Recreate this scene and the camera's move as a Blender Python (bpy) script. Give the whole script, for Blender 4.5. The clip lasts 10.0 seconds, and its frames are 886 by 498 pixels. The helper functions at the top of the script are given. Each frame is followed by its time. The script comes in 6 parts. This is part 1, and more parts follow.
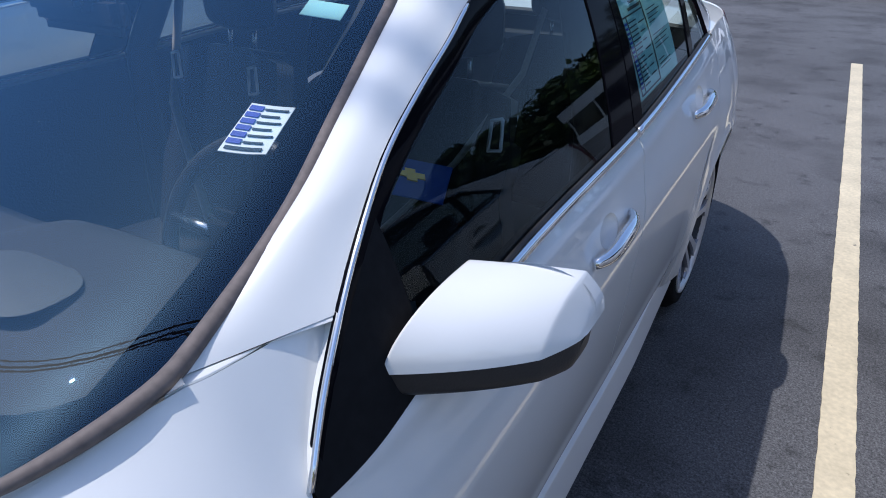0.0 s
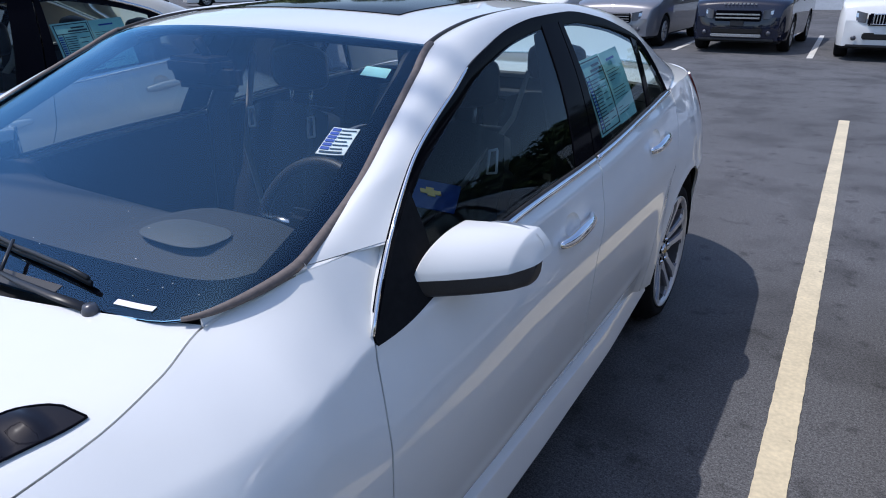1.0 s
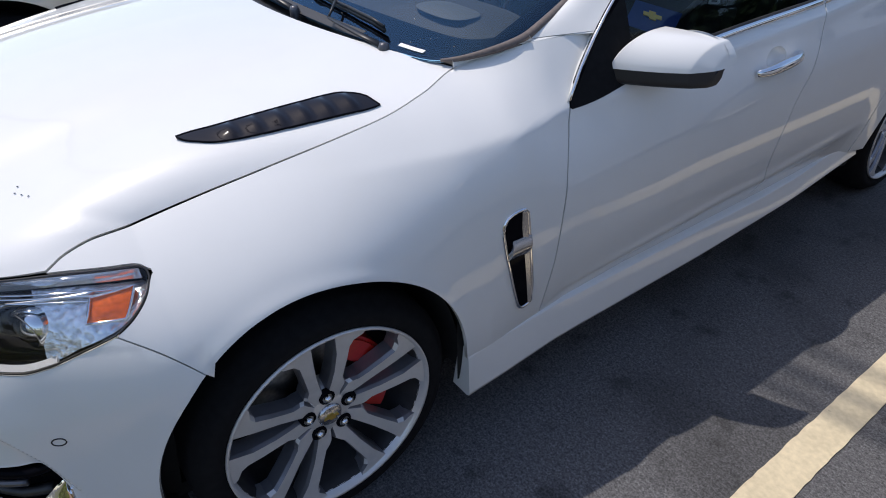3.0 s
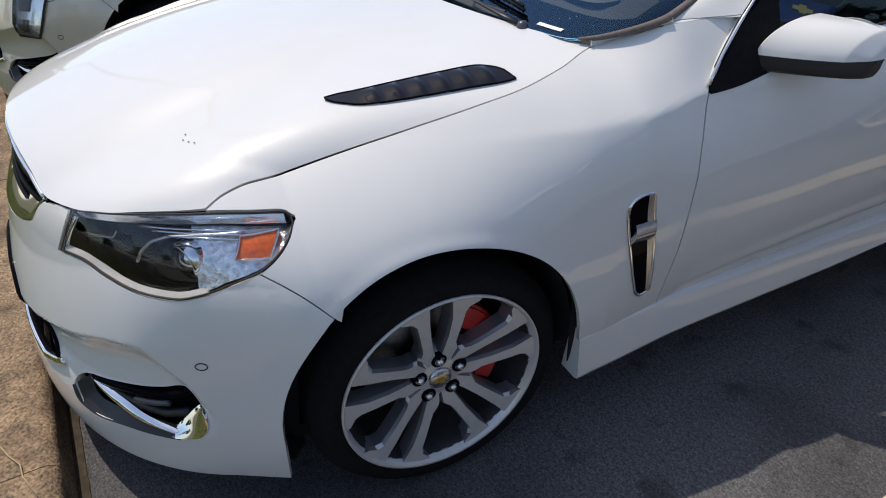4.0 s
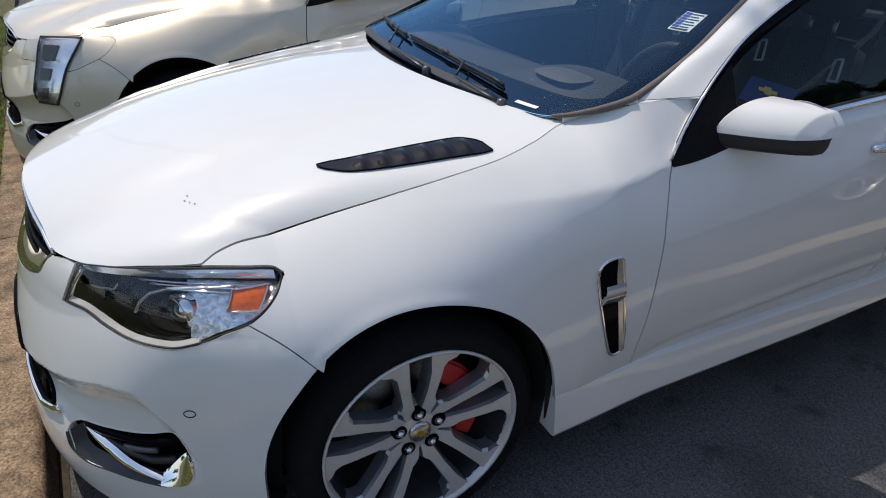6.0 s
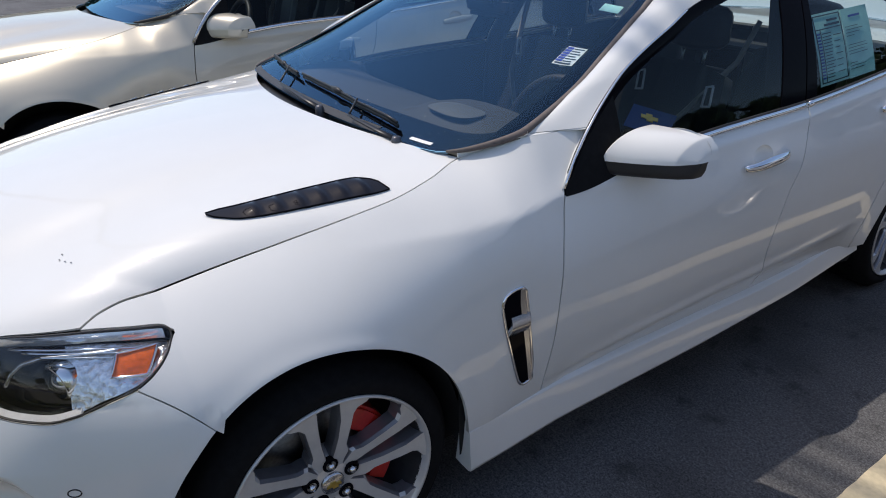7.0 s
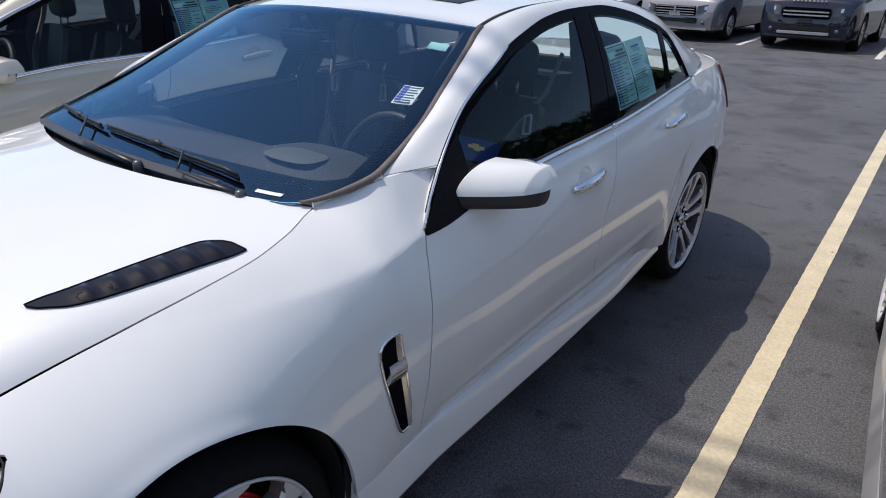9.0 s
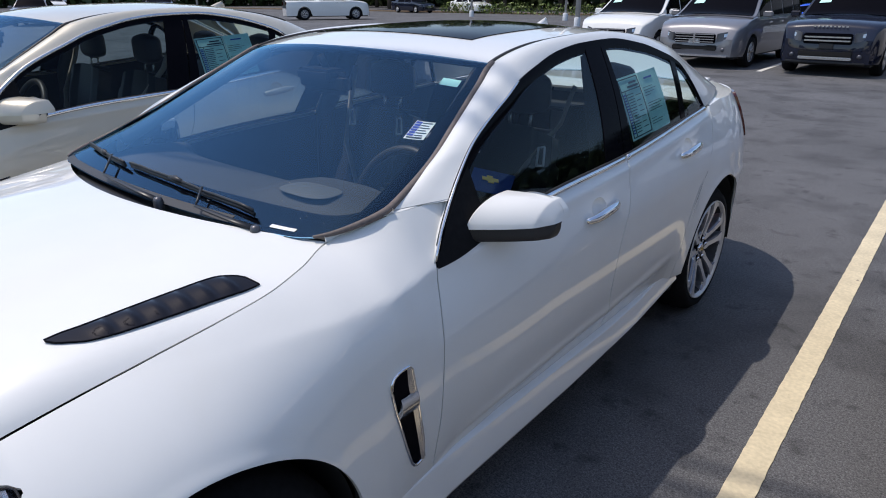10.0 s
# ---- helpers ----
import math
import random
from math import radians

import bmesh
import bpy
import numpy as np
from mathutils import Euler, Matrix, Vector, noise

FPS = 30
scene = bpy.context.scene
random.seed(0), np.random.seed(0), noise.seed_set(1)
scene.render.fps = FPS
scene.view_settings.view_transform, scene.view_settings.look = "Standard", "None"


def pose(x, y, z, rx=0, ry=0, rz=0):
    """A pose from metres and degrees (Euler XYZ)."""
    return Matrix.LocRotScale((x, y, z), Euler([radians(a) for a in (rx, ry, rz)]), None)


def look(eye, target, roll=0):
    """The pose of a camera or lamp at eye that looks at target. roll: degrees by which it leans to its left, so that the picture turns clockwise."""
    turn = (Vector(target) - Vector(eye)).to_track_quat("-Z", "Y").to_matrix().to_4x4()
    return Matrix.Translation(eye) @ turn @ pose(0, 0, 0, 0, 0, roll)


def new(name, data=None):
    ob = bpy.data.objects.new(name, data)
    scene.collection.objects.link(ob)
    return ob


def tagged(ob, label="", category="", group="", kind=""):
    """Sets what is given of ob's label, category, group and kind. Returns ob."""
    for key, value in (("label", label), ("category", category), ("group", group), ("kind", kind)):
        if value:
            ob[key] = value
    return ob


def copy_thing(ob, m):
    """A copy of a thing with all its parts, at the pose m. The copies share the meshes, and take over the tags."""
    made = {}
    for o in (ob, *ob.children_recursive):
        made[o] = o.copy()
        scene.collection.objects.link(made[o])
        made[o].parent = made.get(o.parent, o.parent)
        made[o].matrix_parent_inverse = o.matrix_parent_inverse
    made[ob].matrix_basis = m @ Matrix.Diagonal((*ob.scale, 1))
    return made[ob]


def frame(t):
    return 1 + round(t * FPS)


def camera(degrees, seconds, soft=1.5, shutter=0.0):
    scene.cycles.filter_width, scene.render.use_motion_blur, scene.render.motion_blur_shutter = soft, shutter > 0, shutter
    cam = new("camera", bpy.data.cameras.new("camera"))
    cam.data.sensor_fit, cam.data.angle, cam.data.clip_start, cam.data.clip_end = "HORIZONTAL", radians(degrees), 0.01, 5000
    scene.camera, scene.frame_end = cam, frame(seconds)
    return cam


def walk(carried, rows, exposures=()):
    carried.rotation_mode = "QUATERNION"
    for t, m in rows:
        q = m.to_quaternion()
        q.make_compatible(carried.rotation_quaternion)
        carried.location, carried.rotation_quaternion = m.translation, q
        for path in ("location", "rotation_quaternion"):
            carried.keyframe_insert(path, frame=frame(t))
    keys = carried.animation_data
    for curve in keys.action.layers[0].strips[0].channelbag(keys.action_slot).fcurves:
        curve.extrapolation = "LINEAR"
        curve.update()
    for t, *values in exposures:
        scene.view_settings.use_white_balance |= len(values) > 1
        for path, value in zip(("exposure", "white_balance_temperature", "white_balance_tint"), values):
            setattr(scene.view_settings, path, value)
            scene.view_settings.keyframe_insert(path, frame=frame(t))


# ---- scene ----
cam = camera(68.0, 10.0, soft=1.0)
PATH = [
    (0, (1.233, 0.358, 1.49), (0.335, 1.882, 0.557), 0.2),
    (0.5, (1.456, 0.125, 1.534), (0.492, 1.652, 0.674), 0.0),
    (1, (1.531, -0.094, 1.55), (0.54, 1.467, 0.787), -0.7),
    (1.5, (1.61, -0.325, 1.582), (0.627, 1.261, 0.864), -0.5),
    (2, (1.743, -0.409, 1.576), (0.641, 1.07, 0.803), -0.1),
    (2.5, (1.879, -0.424, 1.572), (0.634, 0.799, 0.596), 1.0),
    (3, (1.886, -0.422, 1.561), (0.569, 0.559, 0.42), 0.4),
    (3.2, (1.915, -0.444, 1.534), (0.557, 0.485, 0.397), 0.3),
    (4.3, (1.93, -0.496, 1.516), (0.408, 0.142, 0.386), 0.3),
    (4.5, (1.959, -0.491, 1.523), (0.415, 0.107, 0.402), 1.5),
    (5, (2.015, -0.498, 1.543), (0.419, 0.065, 0.478), -0.0),
    (5.5, (2.032, -0.501, 1.548), (0.44, 0.16, 0.534), 0.1),
    (7, (2.017, -0.454, 1.568), (0.532, 0.557, 0.689), 0.2),
    (7.5, (1.993, -0.45, 1.57), (0.651, 0.752, 0.702), 0.9),
    (8, (1.913, -0.472, 1.58), (0.703, 0.869, 0.72), 1.2),
    (8.5, (1.867, -0.502, 1.584), (0.74, 0.919, 0.74), 1.6),
    (9, (1.863, -0.513, 1.59), (0.753, 0.944, 0.789), 1.1),
    (9.5, (1.888, -0.515, 1.606), (0.746, 0.941, 0.848), 0.5),
    (10, (1.893, -0.503, 1.608), (0.708, 0.936, 0.886), -0.1),
]
walk(cam, [(t, look(eye, target, roll)) for t, eye, target, roll in PATH], [(0, .40, 6100, 14), (1, .34, 6200, 14), (2, .35, 6450, 14), (2.5, .32, 6600, 14), (4.5, .18, 7350, 12), (5.5, .18, 7300, 12), (7.5, .17, 7050, 13), (8.5, .30, 7000, 13), (10, .32, 6850, 13)])

# ---- light ----
world = bpy.data.worlds.new("world")
scene.world = world
world.use_nodes = True
SUN_DIR = Vector((-.40, -.21, 1.0)).normalized()
sky = world.node_tree.nodes.new("ShaderNodeTexSky")
sky.sky_type, sky.sun_disc = "NISHITA", False
sky.sun_elevation = math.asin(SUN_DIR.z)
sky.sun_rotation = math.atan2(SUN_DIR.x, SUN_DIR.y)
sky.air_density, sky.dust_density, sky.ozone_density = 1.0, 1.1, 3.0
world.node_tree.links.new(sky.outputs[0], world.node_tree.nodes["Background"].inputs[0])
world.node_tree.nodes["Background"].inputs[1].default_value = .155
sun = new("sun", bpy.data.lights.new("sun", "SUN"))
sun.data.energy, sun.data.angle, sun.data.color = 2.5, radians(.53), (1, .965, .91)
sun.matrix_world = look(SUN_DIR * 40, (0, 0, 0))

# ---- materials ----
def material(name, colour, rough=.5, metal=0.0, coat=0.0, grain=0.0, size=200.0, stain=0.0, stain_size=3.0, bump=0.0, emit=None, spec=.5, random_shade=0.0):
    m = bpy.data.materials.new(name)
    m.use_nodes = True
    t = m.node_tree
    b = t.nodes["Principled BSDF"]
    b.inputs["Base Color"].default_value = (*colour, 1)
    b.inputs["Roughness"].default_value, b.inputs["Metallic"].default_value = rough, metal
    b.inputs["Coat Weight"].default_value, b.inputs["Coat Roughness"].default_value = coat, .02
    b.inputs["Specular IOR Level"].default_value = spec
    tc = t.nodes.new("ShaderNodeTexCoord")
    last = None
    for amount, scale in ((grain, size), (stain, stain_size)):
        if not amount:
            continue
        n = t.nodes.new("ShaderNodeTexNoise")
        n.inputs["Scale"].default_value, n.inputs["Detail"].default_value = scale, 5
        t.links.new(tc.outputs["Object"], n.inputs["Vector"])
        r = t.nodes.new("ShaderNodeMapRange")
        r.inputs[1].default_value, r.inputs[2].default_value = .28, .72
        r.inputs[3].default_value, r.inputs[4].default_value = 1 - amount, 1 + amount
        t.links.new(n.outputs[0], r.inputs[0])
        mul = t.nodes.new("ShaderNodeMix")
        mul.data_type, mul.blend_type = "RGBA", "MULTIPLY"
        mul.inputs[0].default_value = 1
        if last is None:
            mul.inputs[6].default_value = (*colour, 1)
        else:
            t.links.new(last, mul.inputs[6])
        t.links.new(r.outputs[0], mul.inputs[7])
        last = mul.outputs[2]
        if bump and amount is grain:
            bp = t.nodes.new("ShaderNodeBump")
            bp.inputs["Strength"].default_value, bp.inputs["Distance"].default_value = bump, .004
            t.links.new(n.outputs[0], bp.inputs["Height"])
            t.links.new(bp.outputs[0], b.inputs["Normal"])
    if random_shade:
        oi = t.nodes.new("ShaderNodeNewGeometry")
        r = t.nodes.new("ShaderNodeMapRange")
        r.inputs[3].default_value, r.inputs[4].default_value = 1 - random_shade, 1 + random_shade
        t.links.new(oi.outputs["Random Per Island"], r.inputs[0])
        mul = t.nodes.new("ShaderNodeMix")
        mul.data_type, mul.blend_type = "RGBA", "MULTIPLY"
        mul.inputs[0].default_value = 1
        if last is None:
            mul.inputs[6].default_value = (*colour, 1)
        else:
            t.links.new(last, mul.inputs[6])
        t.links.new(r.outputs[0], mul.inputs[7])
        last = mul.outputs[2]
    if last is not None:
        t.links.new(last, b.inputs["Base Color"])
    if emit:
        b.inputs["Emission Color"].default_value, b.inputs["Emission Strength"].default_value = (*emit[0], 1), emit[1]
    return m


def glass(name, tint, ior=1.5, rough=0.0, sheen=(1, 1, 1), dust=0.0):
    """A thin pane: tinted see-through with a mirror gloss that grows at grazing angles."""
    m = bpy.data.materials.new(name)
    m.use_nodes = True
    t = m.node_tree
    t.nodes.remove(t.nodes["Principled BSDF"])
    tr, gl = t.nodes.new("ShaderNodeBsdfTransparent"), t.nodes.new("ShaderNodeBsdfGlossy")
    fr, mx = t.nodes.new("ShaderNodeFresnel"), t.nodes.new("ShaderNodeMixShader")
    tr.inputs[0].default_value = (*tint, 1)
    gl.inputs["Roughness"].default_value = rough
    gl.inputs["Color"].default_value = (*sheen, 1)
    fr.inputs[0].default_value = ior
    t.links.new(fr.outputs[0], mx.inputs[0])
    t.links.new(tr.outputs[0], mx.inputs[1])
    t.links.new(gl.outputs[0], mx.inputs[2])
    last = mx
    if dust:
        df, m2, no = t.nodes.new("ShaderNodeBsdfDiffuse"), t.nodes.new("ShaderNodeMixShader"), t.nodes.new("ShaderNodeTexNoise")
        df.inputs[0].default_value = (.45, .66, .85, 1)
        no.inputs["Scale"].default_value, no.inputs["Detail"].default_value = 6, 6
        rg = t.nodes.new("ShaderNodeMapRange")
        rg.inputs[1].default_value, rg.inputs[2].default_value, rg.inputs[3].default_value, rg.inputs[4].default_value = .3, .7, dust * .7, dust * 1.3
        t.links.new(t.nodes.new("ShaderNodeTexCoord").outputs["Object"], no.inputs["Vector"])
        t.links.new(no.outputs[0], rg.inputs[0])
        t.links.new(rg.outputs[0], m2.inputs[0])
        t.links.new(mx.outputs[0], m2.inputs[1])
        t.links.new(df.outputs[0], m2.inputs[2])
        last = m2
    t.links.new(last.outputs[0], t.nodes["Material Output"].inputs[0])
    return m


def car_paint(name, colour, flake=0.0, rough=.35):
    m = material(name, colour, rough=rough, coat=1.0, metal=flake, grain=.012, size=9.0)
    m.node_tree.nodes["Principled BSDF"].inputs["Coat IOR"].default_value = 1.5
    m.node_tree.nodes["Principled BSDF"].inputs["Specular IOR Level"].default_value = .12
    return m


PAINT_WHITE = car_paint("white_pearl_paint", (.735, .735, .712))
PAINT_GOLD = car_paint("champagne_paint", (.60, .55, .45), flake=.25)
# lighter than the car's own grey, to bounce more light onto the doors
PAINT_GREY = car_paint("grey_paint", (.46, .46, .465), flake=.3)
PAINT_SILVER = car_paint("silver_paint", (.20, .20, .215), flake=.4)
PAINT_NAVY = car_paint("navy_paint", (.008, .011, .025), rough=.25)
PAINT_BLUE = car_paint("bright_blue_paint", (.01, .10, .65))
PAINT_BLACK = car_paint("black_paint", (.01, .01, .012), rough=.2)
PAINT_RED = car_paint("red_paint", (.5, .03, .02))
CHROME = material("chrome", (.82, .83, .85), rough=.05, metal=1, grain=.03, size=30)
LAMP_CHROME = material("lamp_reflector", (.86, .87, .88), rough=.13, metal=.8, grain=.06, size=90)
SATIN_METAL = material("satin_metal", (.62, .62, .63), rough=.25, metal=1, grain=.05, size=60)
WHEEL_FACE = material("machined_alloy", (.66, .645, .625), rough=.32, metal=.35, grain=.05, size=40)
WHEEL_BARREL = material("dark_barrel", (.035, .035, .038), rough=.5, metal=.3, grain=.2, size=30)
WHEEL_SIDE = material("painted_alloy", (.27, .27, .29), rough=.3, metal=.6, grain=.06, size=40)
RUBBER = material("tyre_rubber", (.009, .009, .010), rough=.9, grain=.2, size=60, bump=.15, spec=.15)
BLACK_TRIM = material("black_plastic_trim", (.016, .016, .018), rough=.45, grain=.15, size=300, bump=.1)
GLOSS_BLACK = material("gloss_black", (.004, .004, .006), rough=.06, coat=.0, grain=.1, size=60, spec=.02)
VENT_BLACK = material("glossy_vent_black", (.006, .006, .010), rough=.05, coat=.2, spec=.25)
BLACK_SEAL = material("rubber_seal", (.02, .018, .018), rough=.6, grain=.1, size=80)
WIPER_BLACK = material("wiper_black", (.010, .010, .012), rough=.4, grain=.1, size=200)
BROWN_SEAL = material("dusty_rubber_seal", (.13, .105, .095), rough=.7, grain=.2, size=90)
UNDER = material("dark_underbody", (.008, .008, .008), rough=.9, grain=.2, size=40)
SCREEN_GLASS = glass("windscreen_glass", (.90, .95, .96), 1.78, .0, (.34, .68, 1.0), .0)
TINT_GLASS = glass("tinted_side_glass", (.57, .66, .68), 1.28, 0.0, (.80, .92, 1.0))
CLEAR_LENS = glass("clear_lamp_lens", (.96, .97, .98), 1.45)
# nearly white, hardly metallic: the sky's reflection in chrome put into the colour
LAMP_TRIM = material("bright_lamp_trim", (.82, .83, .84), rough=.15, metal=.25, coat=.5, grain=.05, size=90)
LAMP_GREY = material("lamp_bezel", (.10, .10, .11), rough=.3, metal=.5, grain=.1, size=60)
FACET_CHROME = material("faceted_reflector", (.80, .82, .84), rough=.10, metal=.9, grain=.35, size=75, bump=1.0)
AMBER = material("amber_lens", (.75, .14, .01), rough=.12, coat=.5, grain=.25, size=120)
TAIL_RED = material("tail_lamp_red", (.06, .004, .004), rough=.1, coat=.6, grain=.1, size=90)
CALIPER_RED = material("caliper_red", (.55, .02, .012), rough=.3, coat=.5, grain=.1, size=90)
STEEL = material("brake_steel", (.16, .155, .15), rough=.4, metal=1, grain=.2, size=120)
DASH_GREY = material("dashboard_grey", (.036, .040, .044), rough=.75, grain=.05, size=60)
# paler than the dash: sunlight on the hood's top put into the colour
SUNLIT_HOOD_GREY = material("sunlit_hood_grey", (.085, .095, .10), rough=.6, grain=.1, size=120)
LEATHER = material("black_leather", (.016, .016, .018), rough=.5, grain=.2, size=120, bump=.2)
LEATHER_TAN = material("grey_leather", (.30, .27, .23), rough=.55, grain=.15, size=120, bump=.2)
PAPER = material("paper", (.85, .88, .86), rough=.8, grain=.05, size=40)
POSTER_GREEN = material("poster_mint", (.50, .86, .78), rough=.7, grain=.06, size=25)
INK = material("ink", (.03, .05, .07), rough=.8, grain=.1, size=80)
INK_BLUE = material("ink_blue", (.02, .06, .38), rough=.6, grain=.1, size=80)
PLATE_BLUE = material("plate_blue", (.02, .09, .40), rough=.4, grain=.1, size=40)
GOLD = material("gold_badge", (.75, .5, .12), rough=.3, metal=.8, grain=.1, size=80)
WHITE_MARK = material("white_lettering", (.8, .8, .8), rough=.5, grain=.05, size=80)

# ---- mesh helpers ----
def part(name, mesh, mat, parent=None, label="", category=""):
    """One mesh object, a part of its parent or a thing of its own. mesh: a bmesh, or mesh data."""
    if isinstance(mesh, bmesh.types.BMesh):
        me = bpy.data.meshes.new(name)
        mesh.to_mesh(me)
        mesh.free()
    else:
        me = mesh
        me.name = name
    if mat:
        me.materials.append(mat)
    ob = new(name, me)
    ob.parent = parent
    if label:
        tagged(ob, label=label)
    if category:
        tagged(ob, category=category)
    return ob


def thing(name, label, category, at=(0, 0, 0), turn=0.0, group="", kind="", size=(1, 1, 1)):
    ob = new(name)
    ob.empty_display_size = .1
    ob.matrix_world = Matrix.LocRotScale(at, Euler((0, 0, radians(turn))), size)
    return tagged(ob, label, category, group, kind)


def data_mesh(verts, faces, normals=None, smooth=True):
    """verts (n,3), faces as index lists; normals: unit vectors by vertex, or zero for the mesh's own."""
    me = bpy.data.meshes.new("mesh")
    me.from_pydata([tuple(map(float, v)) for v in verts], [], [tuple(map(int, f)) for f in faces])
    if smooth:
        me.shade_smooth()
    if normals is not None:
        loops = np.zeros(len(me.loops), np.int32)
        me.loops.foreach_get("vertex_index", loops)
        me.normals_split_custom_set([tuple(map(float, normals[i])) for i in loops])
    return me


class Build:
    """Gathers sheets of quads into one mesh."""

    def __init__(self):
        self.v, self.f, self.n, self.count = [], [], [], 0

    def add(self, verts, faces, normals=None):
        verts = np.asarray(verts, float).reshape(-1, 3)
        self.v.append(verts)
        self.n.append(np.zeros_like(verts) if normals is None else np.asarray(normals, float).reshape(-1, 3))
        self.f += [[i + self.count for i in f] for f in faces]
        self.count += len(verts)

    def mesh(self, flip=False):
        v, n = np.concatenate(self.v), np.concatenate(self.n)
        f = self.f
        if flip:
            v, n, f = v * (-1, 1, 1), n * (-1, 1, 1), [g[::-1] for g in f]
        return data_mesh(v, f, n)


def grid_faces(a, b, keep=None, wrap=False):
    out = []
    for i in range(a - 1):
        for j in range(b if wrap else b - 1):
            if keep is None or keep[i, j]:
                k = (j + 1) % b
                out.append([i * b + j, (i + 1) * b + j, (i + 1) * b + k, i * b + k])
    return out


def sheet_normals(p):
    du, dv = np.gradient(p, axis=0), np.gradient(p, axis=1)
    n = np.cross(du, dv)
    return n / np.maximum(np.linalg.norm(n, axis=-1, keepdims=True), 1e-9)


def sheet(build, p, out, depth=.01, normals=None, keep=None):
    """A curved sheet from a grid of points, with its rim turned in by depth. out: a way that points outwards."""
    a, b = p.shape[:2]
    n = sheet_normals(p) if normals is None else normals
    face_n = sheet_normals(p)
    rev = (face_n * out).sum() < 0
    if normals is None and rev:
        n = -n
    faces = grid_faces(a, b, keep)
    if rev:
        faces = [f[::-1] for f in faces]
    build.add(p, faces, n)
    if depth:
        ring = [(i, 0) for i in range(a)] + [(a - 1, j) for j in range(1, b)] + [(i, b - 1) for i in range(a - 2, -1, -1)] + [(0, j) for j in range(b - 2, 0, -1)]
        top = np.array([p[i, j] for i, j in ring])
        low = np.array([p[i, j] - n[i, j] * depth for i, j in ring])
        k = len(ring)
        fs = [[q, (q + 1) % k, k + (q + 1) % k, k + q] for q in range(k)]
        build.add(np.r_[top, low], [f[::-1] for f in fs] if rev else fs)


def tube(points, radius, sides=8, closed=False, squash=1.0, caps=True):
    """A round bar along a line of points."""
    p = np.asarray(points, float)
    k = len(p)
    t = np.roll(p, -1, 0) - np.roll(p, 1, 0) if closed else np.gradient(p, axis=0)
    t /= np.maximum(np.linalg.norm(t, axis=1, keepdims=True), 1e-9)
    up = np.array((0, 0, 1.0)) if abs(t[:, 2]).mean() < .8 else np.array((1.0, 0, 0))
    side = np.cross(t, up)
    side /= np.maximum(np.linalg.norm(side, axis=1, keepdims=True), 1e-9)
    above = np.cross(side, t)
    r = np.broadcast_to(np.asarray(radius, float), (k,))
    a = np.arange(sides) * 2 * np.pi / sides
    ring = p[:, None] + r[:, None, None] * (np.cos(a)[None, :, None] * side[:, None] + squash * np.sin(a)[None, :, None] * above[:, None])
    faces = [[i * sides + j, i * sides + (j + 1) % sides, ((i + 1) % k) * sides + (j + 1) % sides, ((i + 1) % k) * sides + j]
             for i in range(k if closed else k - 1) for j in range(sides)]
    if not closed and caps:
        faces += [list(range(sides))[::-1], [(k - 1) * sides + j for j in range(sides)]]
    return data_mesh(ring.reshape(-1, 3), faces)


def block(x0, x1, y0, y1, z0, z1, bevel=.004, segments=2):
    bm = bmesh.new()
    bmesh.ops.create_cube(bm, size=1)
    for v in bm.verts:
        v.co = Vector(((x0 + x1) / 2 + v.co.x * (x1 - x0), (y0 + y1) / 2 + v.co.y * (y1 - y0), (z0 + z1) / 2 + v.co.z * (z1 - z0)))
    if bevel:
        bmesh.ops.bevel(bm, geom=bm.edges[:], offset=bevel, segments=segments, affect="EDGES")
        for f in bm.faces:
            f.smooth = False
    return bm


def revolve(profile, steps=48, axis="x", centre=(0, 0, 0), arc=(0, 360)):
    """Turns a profile of (radius, along) about an axis."""
    prof = np.asarray(profile, float)
    full = arc[1] - arc[0] >= 360
    a = np.radians(np.linspace(arc[0], arc[1], steps, endpoint=not full))
    r, d = prof[:, 0], prof[:, 1]
    c, s = np.cos(a)[:, None] * r, np.sin(a)[:, None] * r
    al = np.broadcast_to(d, c.shape)
    p = np.stack({"x": [al, c, s], "y": [s, al, c], "z": [c, s, al]}[axis], -1) + np.asarray(centre)
    n, m = p.shape[:2]
    faces = [[i * m + j, i * m + j + 1, ((i + 1) % n) * m + j + 1, ((i + 1) % n) * m + j] for i in range(n if full else n - 1) for j in range(m - 1)]
    return data_mesh(p.reshape(-1, 3), faces)


def plate(outline, thick, place, bevel=0.0):
    """A flat plate of a 2D outline with a thickness; place turns (u, v, w) into a point."""
    bm = bmesh.new()
    k = len(outline)
    lo = [bm.verts.new(place(u, v, 0)) for u, v in outline]
    hi = [bm.verts.new(place(u, v, thick)) for u, v in outline]
    bm.faces.new(lo[::-1])
    bm.faces.new(hi)
    for i in range(k):
        bm.faces.new((lo[i], lo[(i + 1) % k], hi[(i + 1) % k], hi[i]))
    bmesh.ops.recalc_face_normals(bm, faces=bm.faces[:])
    if bevel:
        bmesh.ops.bevel(bm, geom=[e for e in bm.edges if all(v in hi for v in e.verts)], offset=bevel, segments=2, affect="EDGES")
    return bm

